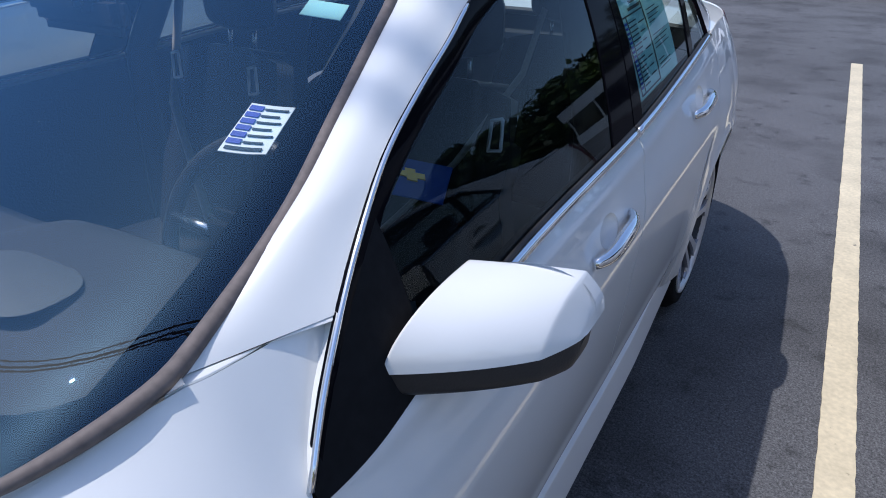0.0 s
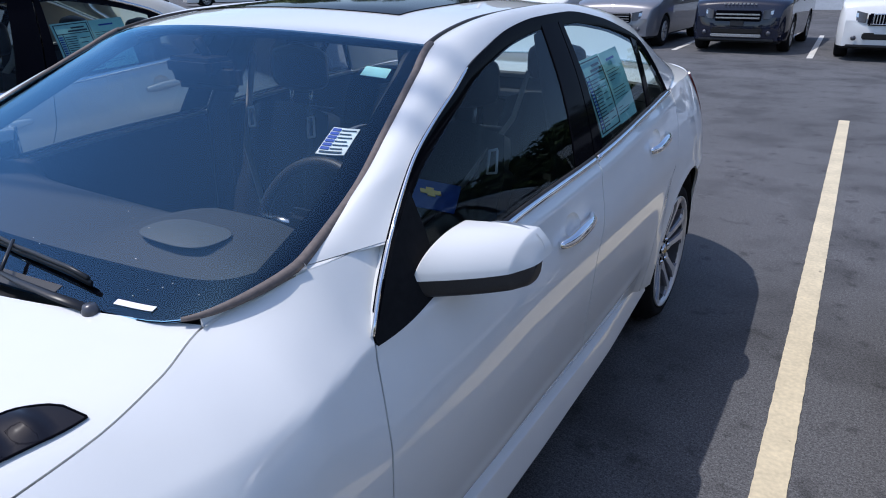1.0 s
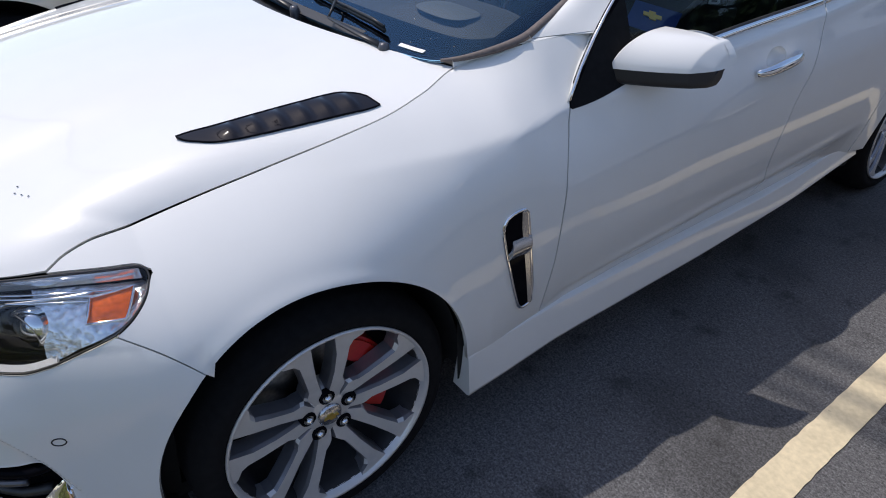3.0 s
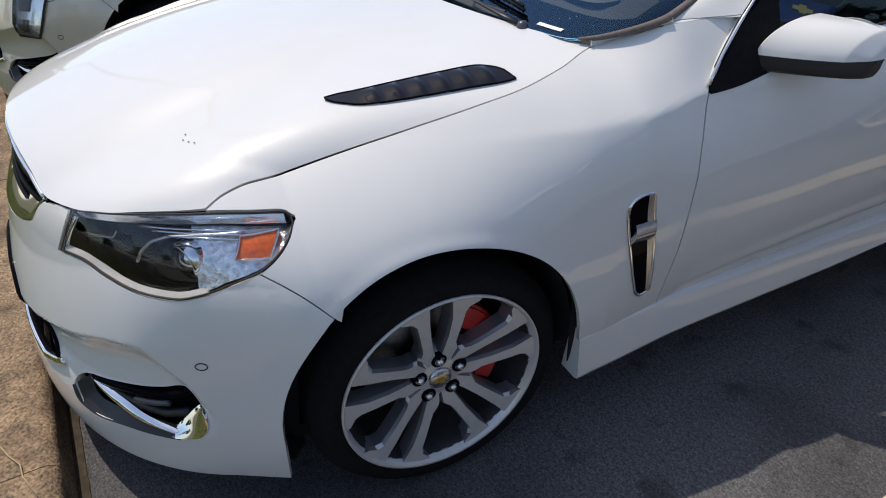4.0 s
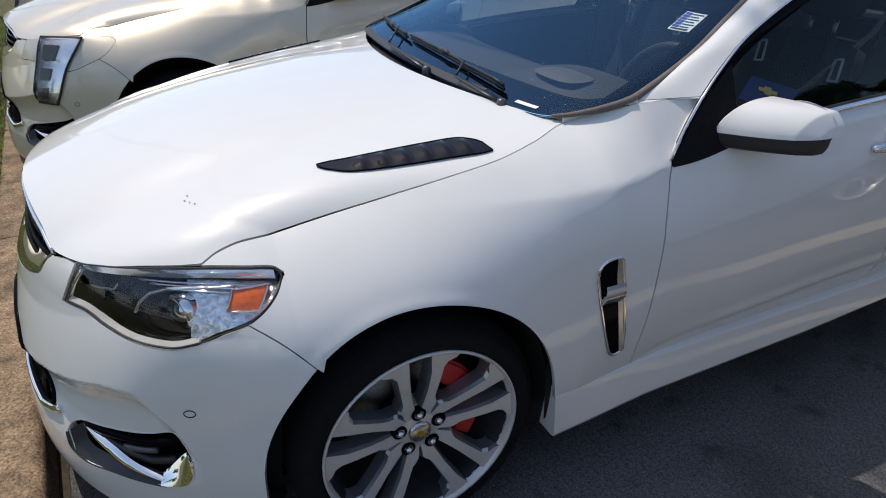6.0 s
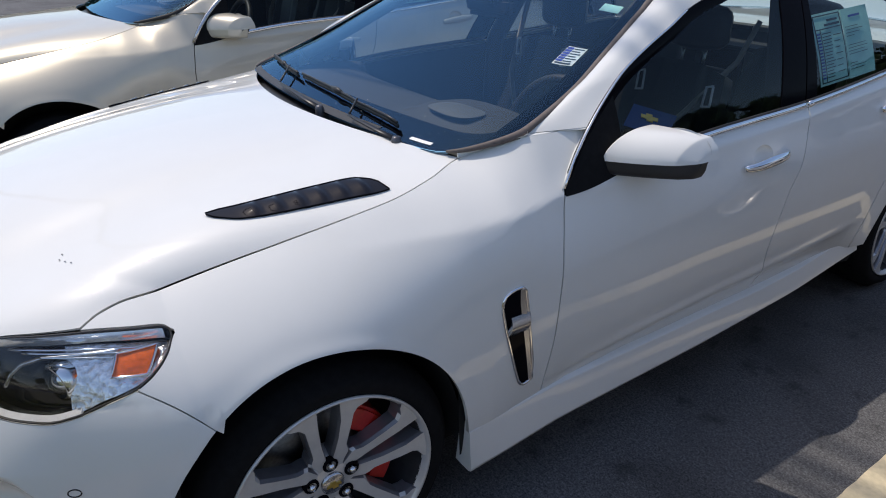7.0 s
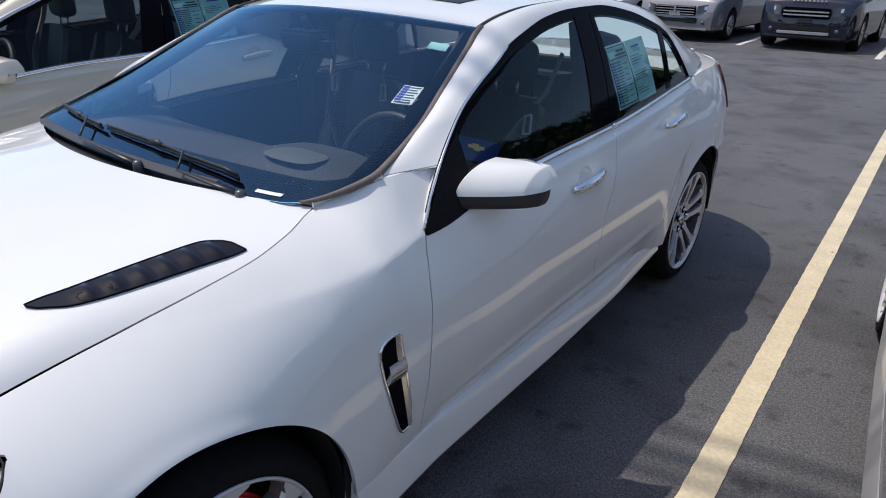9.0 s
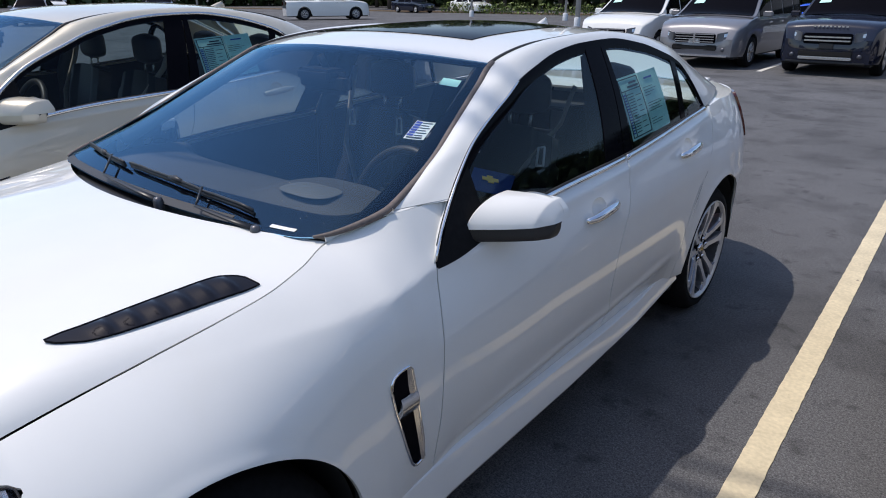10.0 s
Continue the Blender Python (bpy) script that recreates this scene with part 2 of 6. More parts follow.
# ---- ground ----
def asphalt_material():
    m = material("asphalt", (.138, .138, .144), rough=.85, grain=.62, size=150.0, bump=.8)
    t = m.node_tree
    b = t.nodes["Principled BSDF"]
    src = b.inputs["Base Color"].links[0].from_socket
    tc = t.nodes.new("ShaderNodeTexCoord")
    for scale, lo, hi, dark, detail in ((.35, .34, .66, .66, 8), (1.6, .48, .66, .60, 6), (7.0, .59, .70, .55, 4), (520.0, .60, .68, 1.8, 2), (70.0, .40, .68, .62, 4), (240.0, .52, .66, .55, 2)):
        n = t.nodes.new("ShaderNodeTexNoise")
        n.inputs["Scale"].default_value, n.inputs["Detail"].default_value = scale, detail
        t.links.new(tc.outputs["Object"], n.inputs["Vector"])
        r = t.nodes.new("ShaderNodeMapRange")
        r.inputs[1].default_value, r.inputs[2].default_value = lo, hi
        r.inputs[3].default_value, r.inputs[4].default_value = 1.0, dark
        t.links.new(n.outputs[0], r.inputs[0])
        x = t.nodes.new("ShaderNodeMix")
        x.data_type, x.blend_type = "RGBA", "MULTIPLY"
        x.inputs[0].default_value = 1
        t.links.new(src, x.inputs[6])
        t.links.new(r.outputs[0], x.inputs[7])
        src = x.outputs[2]
    t.links.new(src, b.inputs["Base Color"])
    return m


def worn_paint(name, colour, under):
    m = material(name, colour, rough=.7, grain=.12, size=60, stain=.12, stain_size=4, bump=.3)
    t = m.node_tree
    b = t.nodes["Principled BSDF"]
    src = b.inputs["Base Color"].links[0].from_socket
    tc = t.nodes.new("ShaderNodeTexCoord")
    n = t.nodes.new("ShaderNodeTexNoise")
    n.inputs["Scale"].default_value, n.inputs["Detail"].default_value = 26, 8
    t.links.new(tc.outputs["Object"], n.inputs["Vector"])
    r = t.nodes.new("ShaderNodeMapRange")
    r.inputs[1].default_value, r.inputs[2].default_value = .70, .80
    t.links.new(n.outputs[0], r.inputs[0])
    x = t.nodes.new("ShaderNodeMix")
    x.data_type = "RGBA"
    x.inputs[7].default_value = (*under, 1)
    t.links.new(r.outputs[0], x.inputs[0])
    t.links.new(src, x.inputs[6])
    t.links.new(x.outputs[2], b.inputs["Base Color"])
    return m


ASPHALT = asphalt_material()
LINE_YELLOW = worn_paint("worn_yellow_line_paint", (.62, .53, .36), (.12, .11, .09))
LINE_WHITE = worn_paint("worn_white_line_paint", (.62, .60, .55), (.12, .11, .10))
CONCRETE = material("aggregate_concrete", (.225, .155, .095), rough=.95, grain=.70, size=120, stain=.50, stain_size=11, bump=1.2)
SOIL = material("lawn_soil", (.085, .08, .025), rough=.95, grain=.4, size=25, stain=.3, stain_size=2)
JOINT_SOIL = material("joint_soil", (.045, .034, .022), rough=.95, grain=.4, size=40, stain=.3, stain_size=3)
GRASS = material("grass_blades", (.160, .195, .028), rough=.6, stain=.55, stain_size=2.2, random_shade=.7)
GRASS_DRY = material("dry_grass_blades", (.30, .24, .09), rough=.7, random_shade=.35)

KERB_TURN = 3.6
kerb_way = Vector((math.cos(radians(KERB_TURN)), math.sin(radians(KERB_TURN)), 0))
kerb_out = Vector((-kerb_way.y, kerb_way.x, 0))      # towards the parking bays
KERB_AT = Vector((.357, -.915, 0))                   # on the kerb's bay-side upper edge

gm = bmesh.new()
bmesh.ops.create_grid(gm, x_segments=2, y_segments=2, size=1500)
ground = part("ground", gm, ASPHALT, None)
tagged(ground, "dark grey weathered asphalt of a parking lot", "ground", kind="structure")


def strip_on(name, a, b, width, z0, z1, mat, label, group=""):
    a, b = Vector(a), Vector(b)
    d = (b - a).normalized()
    n = Vector((-d.y, d.x)) * width / 2
    k = max(2, int((b - a).length / .03))
    bm = bmesh.new()
    rows = []
    rnd = random.Random(int(a.x * 100 + b.y * 10))
    for i in range(k + 1):
        c = a + (b - a) * (i / k)
        j0, j1 = (rnd.random() - .5) * .0035, (rnd.random() - .5) * .0035
        rows.append([bm.verts.new((*(c + n * (1 + j0 / width * 2)), z0)), bm.verts.new((*(c + n * (1 + j0 / width * 2)), z1)),
                     bm.verts.new((*(c - n * (1 + j1 / width * 2)), z1)), bm.verts.new((*(c - n * (1 + j1 / width * 2)), z0))])
    for p, q in zip(rows, rows[1:]):
        for i in range(3):
            bm.faces.new((p[i], q[i], q[i + 1], p[i + 1]))
    bm.faces.new(rows[0])
    bm.faces.new(rows[-1][::-1])
    bmesh.ops.recalc_face_normals(bm, faces=bm.faces[:])
    ob = part(name, bm, mat, None)
    return tagged(ob, label, "road marking", group, "structure")


strip_on("parking_line", (1.412, 8.62), (1.567, -.85), .104, 0, .005, LINE_YELLOW, "worn cream-yellow painted parking line on asphalt")

# kerb: concrete lengths, each with a rounded top edge
def kerb_stone(k, length):
    prof = [(0, -.03), (.012, .10), (.02, .118), (.034, .128), (.05, .13), (.165, .131), (.176, .126), (.182, .11), (.182, -.03)]
    rows = []
    rnd = random.Random(k)
    steps = 14
    for i in range(steps + 1):
        along = (length - .006) * i / steps
        jit = [(rnd.random() - .5) * .005 for _ in prof]
        c = KERB_AT + kerb_way * (-9.0 + k * length + along)
        rows.append([c - kerb_out * u + Vector((0, 0, z + jit[q])) for q, (u, z) in enumerate(prof)])
    b = Build()
    p = np.array(rows)
    sheet(b, p, np.array((0, .2, 1)), 0)
    n = len(prof)
    b.add(p[0], [list(range(n))])
    b.add(p[-1], [list(range(n))[::-1]])
    return b.mesh()


kerb = thing("kerb", "brown weathered exposed-aggregate concrete kerb", "kerb", kind="structure")
for k in range(8):
    part("kerb_stone", kerb_stone(k, 1.83), CONCRETE, kerb)

stalk = [KERB_AT + kerb_way * a_ - kerb_out * d_ + Vector((0, 0, .136)) for a_, d_ in ((-.02, .155), (.07, .120), (.115, .095), (.16, .090), (.24, .062))]
tagged(part("grass_stalk", tube([tuple(q) for q in stalk], [.0015, .002, .002, .002, .001], 5), material("dry_stalk", (.42, .33, .18), rough=.8, grain=.2, size=60)), "dry straw stalk lying on the kerb", "straw")

strip_on("soil_joint", tuple((KERB_AT + kerb_out * .010 - kerb_way * 9)[:2]), tuple((KERB_AT + kerb_out * .010 + kerb_way * 5)[:2]), .032, 0, .004, JOINT_SOIL, "dark soil-filled joint between kerb and asphalt")

lm = bmesh.new()
c0 = KERB_AT - kerb_out * .178
quad = [c0 - kerb_way * 900, c0 + kerb_way * 900, c0 + kerb_way * 900 - kerb_out * 14, c0 - kerb_way * 900 - kerb_out * 14]
lm.faces.new([lm.verts.new((v.x, v.y, .105)) for v in quad])
bmesh.ops.recalc_face_normals(lm, faces=lm.faces[:])
lawn = tagged(part("lawn", lm, SOIL), "sunlit mown lawn behind the kerb", "lawn", kind="structure")


def blades(name, count, mat, label, x_range, d_range, tall, seed):
    rng = np.random.default_rng(seed)
    a = rng.uniform(*x_range, count)
    d = d_range[0] + (d_range[1] - d_range[0]) * rng.uniform(0, 1, count) ** 1.5
    base = np.array(c0)[None] + a[:, None] * np.array(kerb_way) - d[:, None] * np.array(kerb_out)
    base[:, 2] = .104
    az = rng.uniform(0, 2 * np.pi, count)
    h = tall * rng.uniform(.5, 1.3, count)
    lean = rng.uniform(.2, 1.1, count) * h
    w = rng.uniform(.0018, .0034, count) * (1 + d * .5)
    side = np.stack([np.cos(az), np.sin(az), 0 * az], 1) * w[:, None]
    fw = np.stack([-np.sin(az), np.cos(az), 0 * az], 1)
    mid = base + fw * (lean * .35)[:, None] + np.array((0, 0, 1)) * (h * .62)[:, None]
    tip = base + fw * lean[:, None] + np.array((0, 0, 1)) * h[:, None]
    v = np.stack([base - side, base + side, mid + side * .7, mid - side * .7, tip], 1).reshape(-1, 3)
    f = []
    for i in range(count):
        k = 5 * i
        f += [(k, k + 1, k + 2, k + 3), (k + 3, k + 2, k + 4)]
    ob = part(name, data_mesh(v, f), mat)
    return tagged(ob, label, "grass", kind="stuff")


blades("grass", 90000, GRASS, "short green lawn grass in full sun", (-9, 2.2), (-.006, 2.4), .034, 1)
blades("grass", 26000, GRASS_DRY, "dry yellow grass blades in the lawn", (-8, 2.2), (.0, 2.2), .030, 2)

# ---- the sedan's skin ----
# smooth curve through stations
def curve(xs, vs):
    xs, vs = np.array(xs, float), np.array(vs, float)
    d = np.diff(vs) / np.diff(xs)
    h = np.diff(xs)
    m = np.zeros(len(xs))
    for i in range(1, len(xs) - 1):
        if d[i - 1] * d[i] > 0:
            a, b = 2 * h[i] + h[i - 1], h[i] + 2 * h[i - 1]
            m[i] = (a + b) / (a / d[i - 1] + b / d[i])
    m[0], m[-1] = d[0], d[-1]
    def at(x):
        x = np.clip(np.asarray(x, float), xs[0], xs[-1])
        i = np.clip(np.searchsorted(xs, x, side="right") - 1, 0, len(xs) - 2)
        h = xs[i + 1] - xs[i]
        t = (x - xs[i]) / h
        return ((1 + 2 * t) * (1 - t) ** 2 * vs[i] + t * (1 - t) ** 2 * h * m[i]
                + t * t * (3 - 2 * t) * vs[i + 1] + t * t * (t - 1) * h * m[i + 1])
    return at

NOSE, TAIL = -0.30, 3.05
OVERHANG = .915                                       # shortens all that lies before the front axle
top_z = curve([-.46, -.3, -.14, 0, .15, .26, .37, .48, .6, .68, .82, 1.25, 1.77, 2.65, 3.05], [.872, .905, .935, .958, .985, 1.005, 1.03, 1.056, 1.085, 1.105, 1.114, 1.15, 1.175, 1.225, 1.245])
top_x = curve([-.46, -.3, -.14, 0, .15, .26, .37, .48, .53, .6, .68, .82, 1.25, 1.77, 2.65, 3.05], [.70, .712, .724, .736, .751, .757, .744, .712, .724, .750, .785, .812, .80, .80, .765, .73])
wide = curve([-.3, 0, .5, 1.2, 2.4, 2.9, 3.05], [.918, .926, .930, .944, .944, .935, .925])
start_z = curve([-.3, .25, .7, 1.25, 2.65, 3.05], [.56, .66, .74, .80, .84, .84])
power = curve([-.3, .15, .26, .37, .5, .6, .7, 3.05], [3.0, 3.0, 3.1, 3.75, 3.9, 2.6, 1.75, 1.75])
front_y = curve([.15, .22, .35, .5, .6, .7, .8, .9], [-1.02, -1.03, -1.02, -.985, -.965, -.94, -.915, -.87])
rear_y = curve([.15, .3, .6, .8, 1.0, 1.1, 1.2], [3.82, 3.92, 3.98, 3.97, 3.94, 3.92, 3.86])
ARCHES = ((-.030, .360, .396), (2.87, .36, .40))

def side_x(y, z, station=None):
    """Half width of the body at a station and height, between nose and tail."""
    at = y if station is None else station
    y = np.clip(y, NOSE, TAIL)
    w, a = wide(y), start_z(y)
    u = np.clip((z - a) / (top_z(y) - a), 0, 1.15)
    x = w - (w - top_x(y)) * u ** power(y)
    x = x - .03 * np.clip((.42 - z) / .25, 0, 1) ** 2
    door = np.clip((y - .72) / .3, 0, 1) * np.clip((2.42 - y) / .3, 0, 1)
    crease = np.interp(y, [.75, .87, 1.02, 1.38, 1.66, 1.84, 2.12, 2.4], [.400, .412, .424, .443, .447, .455, .471, .485])
    x = x - np.clip((y - .45) / .3, 0, 1) * np.clip((2.6 - y) / .3, 0, 1) * np.maximum(.75 - z, 0) ** 2 / 4.4
    x = x + door * (.004 * np.exp(-((z - crease - .012) / .022) ** 2) - .024 * np.clip((crease - z) / (crease - .345), 0, 1))
    ridge = np.interp(y, [.1, .4, .6, .7, 1.25, 1.77, 2.65], [.930, .938, .950, .964, .992, 1.012, 1.072])
    x = x + .016 * np.exp(-np.sqrt((z - ridge) ** 2 + .009 ** 2) / .030) * np.clip((y - .05) / .5, 0, 1) * np.clip((3.0 - y) / .5, 0, 1)
    for cy, cz, r in ARCHES:
        d = np.hypot(at - cy, z - cz) - r
        x = x + (.014 * np.exp(-(d / .10) ** 2) + .006 * np.exp(-(d / .022) ** 2)) * np.clip(1.2 - np.abs(at - cy) / .5, 0, 1)
    return x

def shell(s, z):
    """Outer skin: s runs from the front's middle (-1) by the nose's corner (0) along the side to the tail's middle."""
    s, z = np.broadcast_arrays(np.asarray(s, float), np.asarray(z, float))
    run = TAIL - NOSE
    a = np.clip(-s, 0, 1) * np.pi / 2
    b = np.clip(s - run, 0, 1) * np.pi / 2
    y = NOSE + np.clip(s, 0, run)
    x = side_x(y, z, y - .68 * np.sin(a))
    x = x * np.cos(a) * np.cos(b) ** .8
    y = y - (NOSE - front_y(z)) * np.sin(a) + (rear_y(z) - TAIL) * np.sin(b)
    # undercut facet round the fog lamp opening
    edge = np.interp(s, [-1, -.70, -.558, -.457, -.38], [.50, .53, .563, .592, .598])
    f = np.clip((edge - z) / .09, 0, 1)
    g = np.clip((np.interp(z, [.40, .493, .596], [-.245, -.292, -.372]) - s) / .07, 0, 1)
    lip = np.clip(1 - (z - edge) / .15, 0, 1) * np.clip((z - .35) / .15, 0, 1)
    h = np.clip((-.22 - s) / .2, 0, 1)
    cut = .042 * f * (2 - f) * g * (2 - g) * np.clip((z - .33) / .10, 0, 1) - .022 * np.where(z > edge, lip, 1) * np.clip((z - .33) / .10, 0, 1) * h * h * (3 - 2 * h) * np.clip((1.04 + s) / .2, 0, 1)
    x, y = x - cut * np.cos(a), y + cut * np.sin(a)
    # the corner draws in below the lamps, and the overhang is short
    k = np.clip(-s / .25, 0, 1)
    x = x * (1 - .045 * k * k * (3 - 2 * k) * np.clip((.86 - z) / .12, 0, 1))
    return np.stack([x, np.where(y < 0, y * OVERHANG, y), z], -1)


def shell_normal(s, z, h=.003):
    s, z = np.broadcast_arrays(np.asarray(s, float), np.asarray(z, float))
    a = shell(np.minimum(s + h, 4.349), z) - shell(np.maximum(s - h, -1), z)
    b = shell(s, z + h) - shell(s, z - h)
    n = np.cross(a, b)
    n = n / np.maximum(np.linalg.norm(n, axis=-1, keepdims=True), 1e-9)
    mid = shell(s, z)
    flip = (n * np.stack([mid[..., 0], mid[..., 1] - 1.5, 0 * mid[..., 0]], -1)).sum(-1, keepdims=True) < 0
    return np.where(flip, -n, n)


def in_polygon(poly, x, y):
    poly = np.asarray(poly, float)
    inside = np.zeros(x.shape, bool)
    for (x0, y0), (x1, y1) in zip(poly, np.roll(poly, -1, 0)):
        if y0 == y1:
            continue
        cross = ((y0 > y) != (y1 > y)) & (x < (x1 - x0) * (y - y0) / (y1 - y0) + x0)
        inside ^= cross
    return inside


def on_outline(poly, x, y):
    """The nearest places on a closed outline."""
    poly = np.asarray(poly, float)
    best, bx, by = np.full(x.shape, 9.0), x.copy(), y.copy()
    for a, b in zip(poly, np.roll(poly, -1, 0)):
        d = b - a
        t = np.clip(((x - a[0]) * d[0] + (y - a[1]) * d[1]) / (d @ d), 0, 1)
        px, py = a[0] + t * d[0], a[1] + t * d[1]
        q = np.hypot(px - x, py - y)
        near = q < best
        best, bx, by = np.where(near, q, best), np.where(near, px, bx), np.where(near, py, by)
    return bx, by


def rounded(poly, steps=3):
    """Corner cutting."""
    p = np.asarray(poly, float)
    for _ in range(steps):
        q = np.roll(p, -1, 0)
        p = np.stack([.75 * p + .25 * q, .25 * p + .75 * q], 1).reshape(-1, 2)
    return p


def skin(build, g0, g1, lo, hi, ns, nz, off=0.0, depth=.012, holes=(), gap=.0025, spread=None):
    """A panel of the shell between the side lines g0(z), g1(z) and the lower and upper lines lo(s), hi(s)."""
    ga, gb, gl, gh = gap if isinstance(gap, tuple) else (gap,) * 4
    line = lambda f: f if callable(f) else (lambda q: np.full(np.shape(q), float(f)))  # noqa: E731
    g0, g1, lo, hi = map(line, (g0, g1, lo, hi))
    u = np.linspace(0, 1, ns + 1) if spread is None else spread(np.linspace(0, 1, ns + 1))
    u, v = np.meshgrid(u, np.linspace(0, 1, nz + 1), indexing="ij")
    z = np.full(u.shape, .6)
    for _ in range(12):
        s = (g0(z) + ga) * (1 - u) + (g1(z) - gb) * u
        z = .5 * z + .5 * ((lo(s) + gl) * (1 - v) + (hi(s) - gh) * v)
    keep = np.ones((ns, nz), bool)
    for poly in holes:
        sc, zc = (s[1:, 1:] + s[:-1, :-1]) / 2, (z[1:, 1:] + z[:-1, :-1]) / 2
        cut = in_polygon(poly, sc, zc)
        keep &= ~cut
        near = np.zeros(s.shape, int)
        for i in (0, 1):
            for j in (0, 1):
                near[i:ns + i, j:nz + j] += cut
        rim = (near > 0) & (near < 4)
        ps, pz = on_outline(poly, s, z)
        s, z = np.where(rim, ps, s), np.where(rim, pz, z)
    n = shell_normal(s, z)
    p = shell(s, z) + n * off
    sheet(build, p, (n if n.ndim == 3 else n), depth, normals=n, keep=keep if holes else None)


def shell_line(points, off=0.0, steps=6, closed=True):
    """A line laid on the shell by (s, z)."""
    p = np.asarray(points, float)
    q = np.roll(p, -1, 0) if closed else p[1:]
    t = np.linspace(0, 1, steps, endpoint=False)[:, None]
    w = np.concatenate([a + t * (b - a) for a, b in zip(p if closed else p[:-1], q)] + ([] if closed else [p[-1:]]))
    return shell(w[:, 0], w[:, 1]) + shell_normal(w[:, 0], w[:, 1]) * off


def arch_low(k, rest):
    """The panel's lower line over a wheel opening, by s."""
    cy, cz, r = ARCHES[k]
    def at(s):
        y = np.where(s < 0, NOSE - .68 * np.sin(np.clip(-s, 0, 1) * np.pi / 2), NOSE + s)
        w = r * r - (y - cy) ** 2
        return np.where(w > 0, np.maximum(cz + np.sqrt(np.maximum(w, 0)), rest), rest)
    return at


door_front = curve([.2, .36, .55, .80, .90, .967, 1.04, 1.10, 1.12], [.945, .945, .965, .97, .985, .998, 1.048, 1.110, 1.130])
door_mid = curve([.2, .36, .47, .55, .73, .88, 1.03, 1.2], [1.99, 1.99, 1.985, 1.975, 2.0, 2.06, 2.10, 2.14])
door_back = curve([.2, .36, .60, .75, .88, 1.0, 1.12, 1.2], [2.66, 2.67, 2.72, 2.80, 2.93, 3.03, 3.10, 3.14])
belt = curve([.0, .68, .95, 1.25, 1.77, 2.65, 2.9, 3.05, 3.4, 4.35], [.955, .962, .998, 1.025, 1.046, 1.108, 1.120, 1.125, 1.125, 1.10])
belt_s = lambda s: belt(np.asarray(s) + NOSE)  # noqa: E731
SILL_TOP, BOTTOM = .357, .172
hood_edge = curve([-1, -.8, -.68, -.6, -.52, -.32, -.19], [.900, .890, .870, .840, .843, .866, .873])
seam_front = curve([-.19, -.145, -.075, 0], [.873, .890, .902, .905])
lamp_low = curve([-.572, -.508, -.445, -.345, -.285, -.237, -.172, -.107], [.742, .746, .731, .711, .708, .717, .742, .769])
lamp_front = lambda z: -.572 + .47 * (np.asarray(z, float) - .742)  # noqa: E731
lamp_high = curve([-.572, -.525, -.44, -.32, -.18, -.07, -.02, -.007, 0], [.840, .844, .855, .8665, .871, .8655, .8605, .853, .848])
lamp_back = curve([-.107, -.064, -.024, -.007, 0], [.768, .793, .823, .842, .848])
bump_gap = curve([-.107, -.038, .039], [.768, .724, .649])
grille_low = curve([-1, -.843, -.673, -.61, -.572], [.690, .712, .768, .832, .838])
roof_z = curve([.69, .745, .80, .88, .975, 1.09, 1.21, 1.32, 1.44, 1.6, 1.78, 2.0, 2.25, 2.44, 2.57, 2.65, 2.70, 2.74], [.965, 1.045, 1.105, 1.172, 1.236, 1.290, 1.338, 1.384, 1.418, 1.453, 1.471, 1.476, 1.448, 1.400, 1.345, 1.250, 1.170, 1.105])


def cabin(y, z):
    """The side windows' surface, leaning in from the belt."""
    b = belt(y)
    return side_x(y, b) - .004 - .50 * (z - b) + .02 * np.sin(np.clip((z - b) / .45, 0, 1) * np.pi)


def cabin_point(y, z, off=0.0):
    y, z = np.broadcast_arrays(np.asarray(y, float), np.asarray(z, float))
    return np.stack([cabin(y, z) + off, y, z + .5 * off], -1)


ROOF_EDGE = [curve([0, .08, .18, .28, .38, .46, .56, .66, .76, .84, .93, 1], v) for v in (
    [.758, .750, .733, .695, .650, .617, .598, .592, .600, .618, .668, .705],
    [.640, .72, .84, .993, 1.164, 1.29, 1.6, 2.0, 2.4, 2.65, 3.0, 3.3],
    [1.103, 1.137, 1.193, 1.279, 1.374, 1.437, 1.484, 1.496, 1.474, 1.432, 1.285, 1.15])]
roof_edge = lambda t: np.stack([f(np.asarray(t, float)) for f in ROOF_EDGE], -1)  # noqa: E731
PAIR = curve([0, .08, .18, .28, .38, .46, .56, .66, .76, .84, .93, 1], [.81, .88, 1.0, 1.15, 1.34, 1.48, 1.70, 2.0, 2.36, 2.56, 2.69, 2.735])


def glass_point(u, v):
    """The windscreen: u across from -1 to 1, v from its foot to the roof."""
    u, v = np.broadcast_arrays(np.asarray(u, float), np.asarray(v, float))
    p, au = roof_edge(.46 * v), np.abs(u)
    fall = (1 - v) ** 1.5
    x = u * p[..., 0]
    y = p[..., 1] + (.377 + .075 * au ** 2 + .188 * au ** 22 - .640) * fall - .11 * (1 - u ** 2) * v
    z = p[..., 2] + .014 * (1 - au ** 6) * (1 - v) ** .5 + (1.050 + .012 * au ** 4 + .041 * au ** 22 - 1.103) * fall
    return np.stack([x, y, z + (1 - u ** 2) * (.036 * v + .012 * np.sin(np.pi * v))], -1)


def rail_point(t):
    y = PAIR(t)
    return cabin_point(y, roof_z(y))

# the greenhouse and the shoulders sit a little lower than the plain sections give
def settle(p):
    p = np.array(p, float)
    p[..., 2] -= np.interp(p[..., 2], [.75, .95, 1.12, 1.42], [0, .013, .014, .036])
    return p


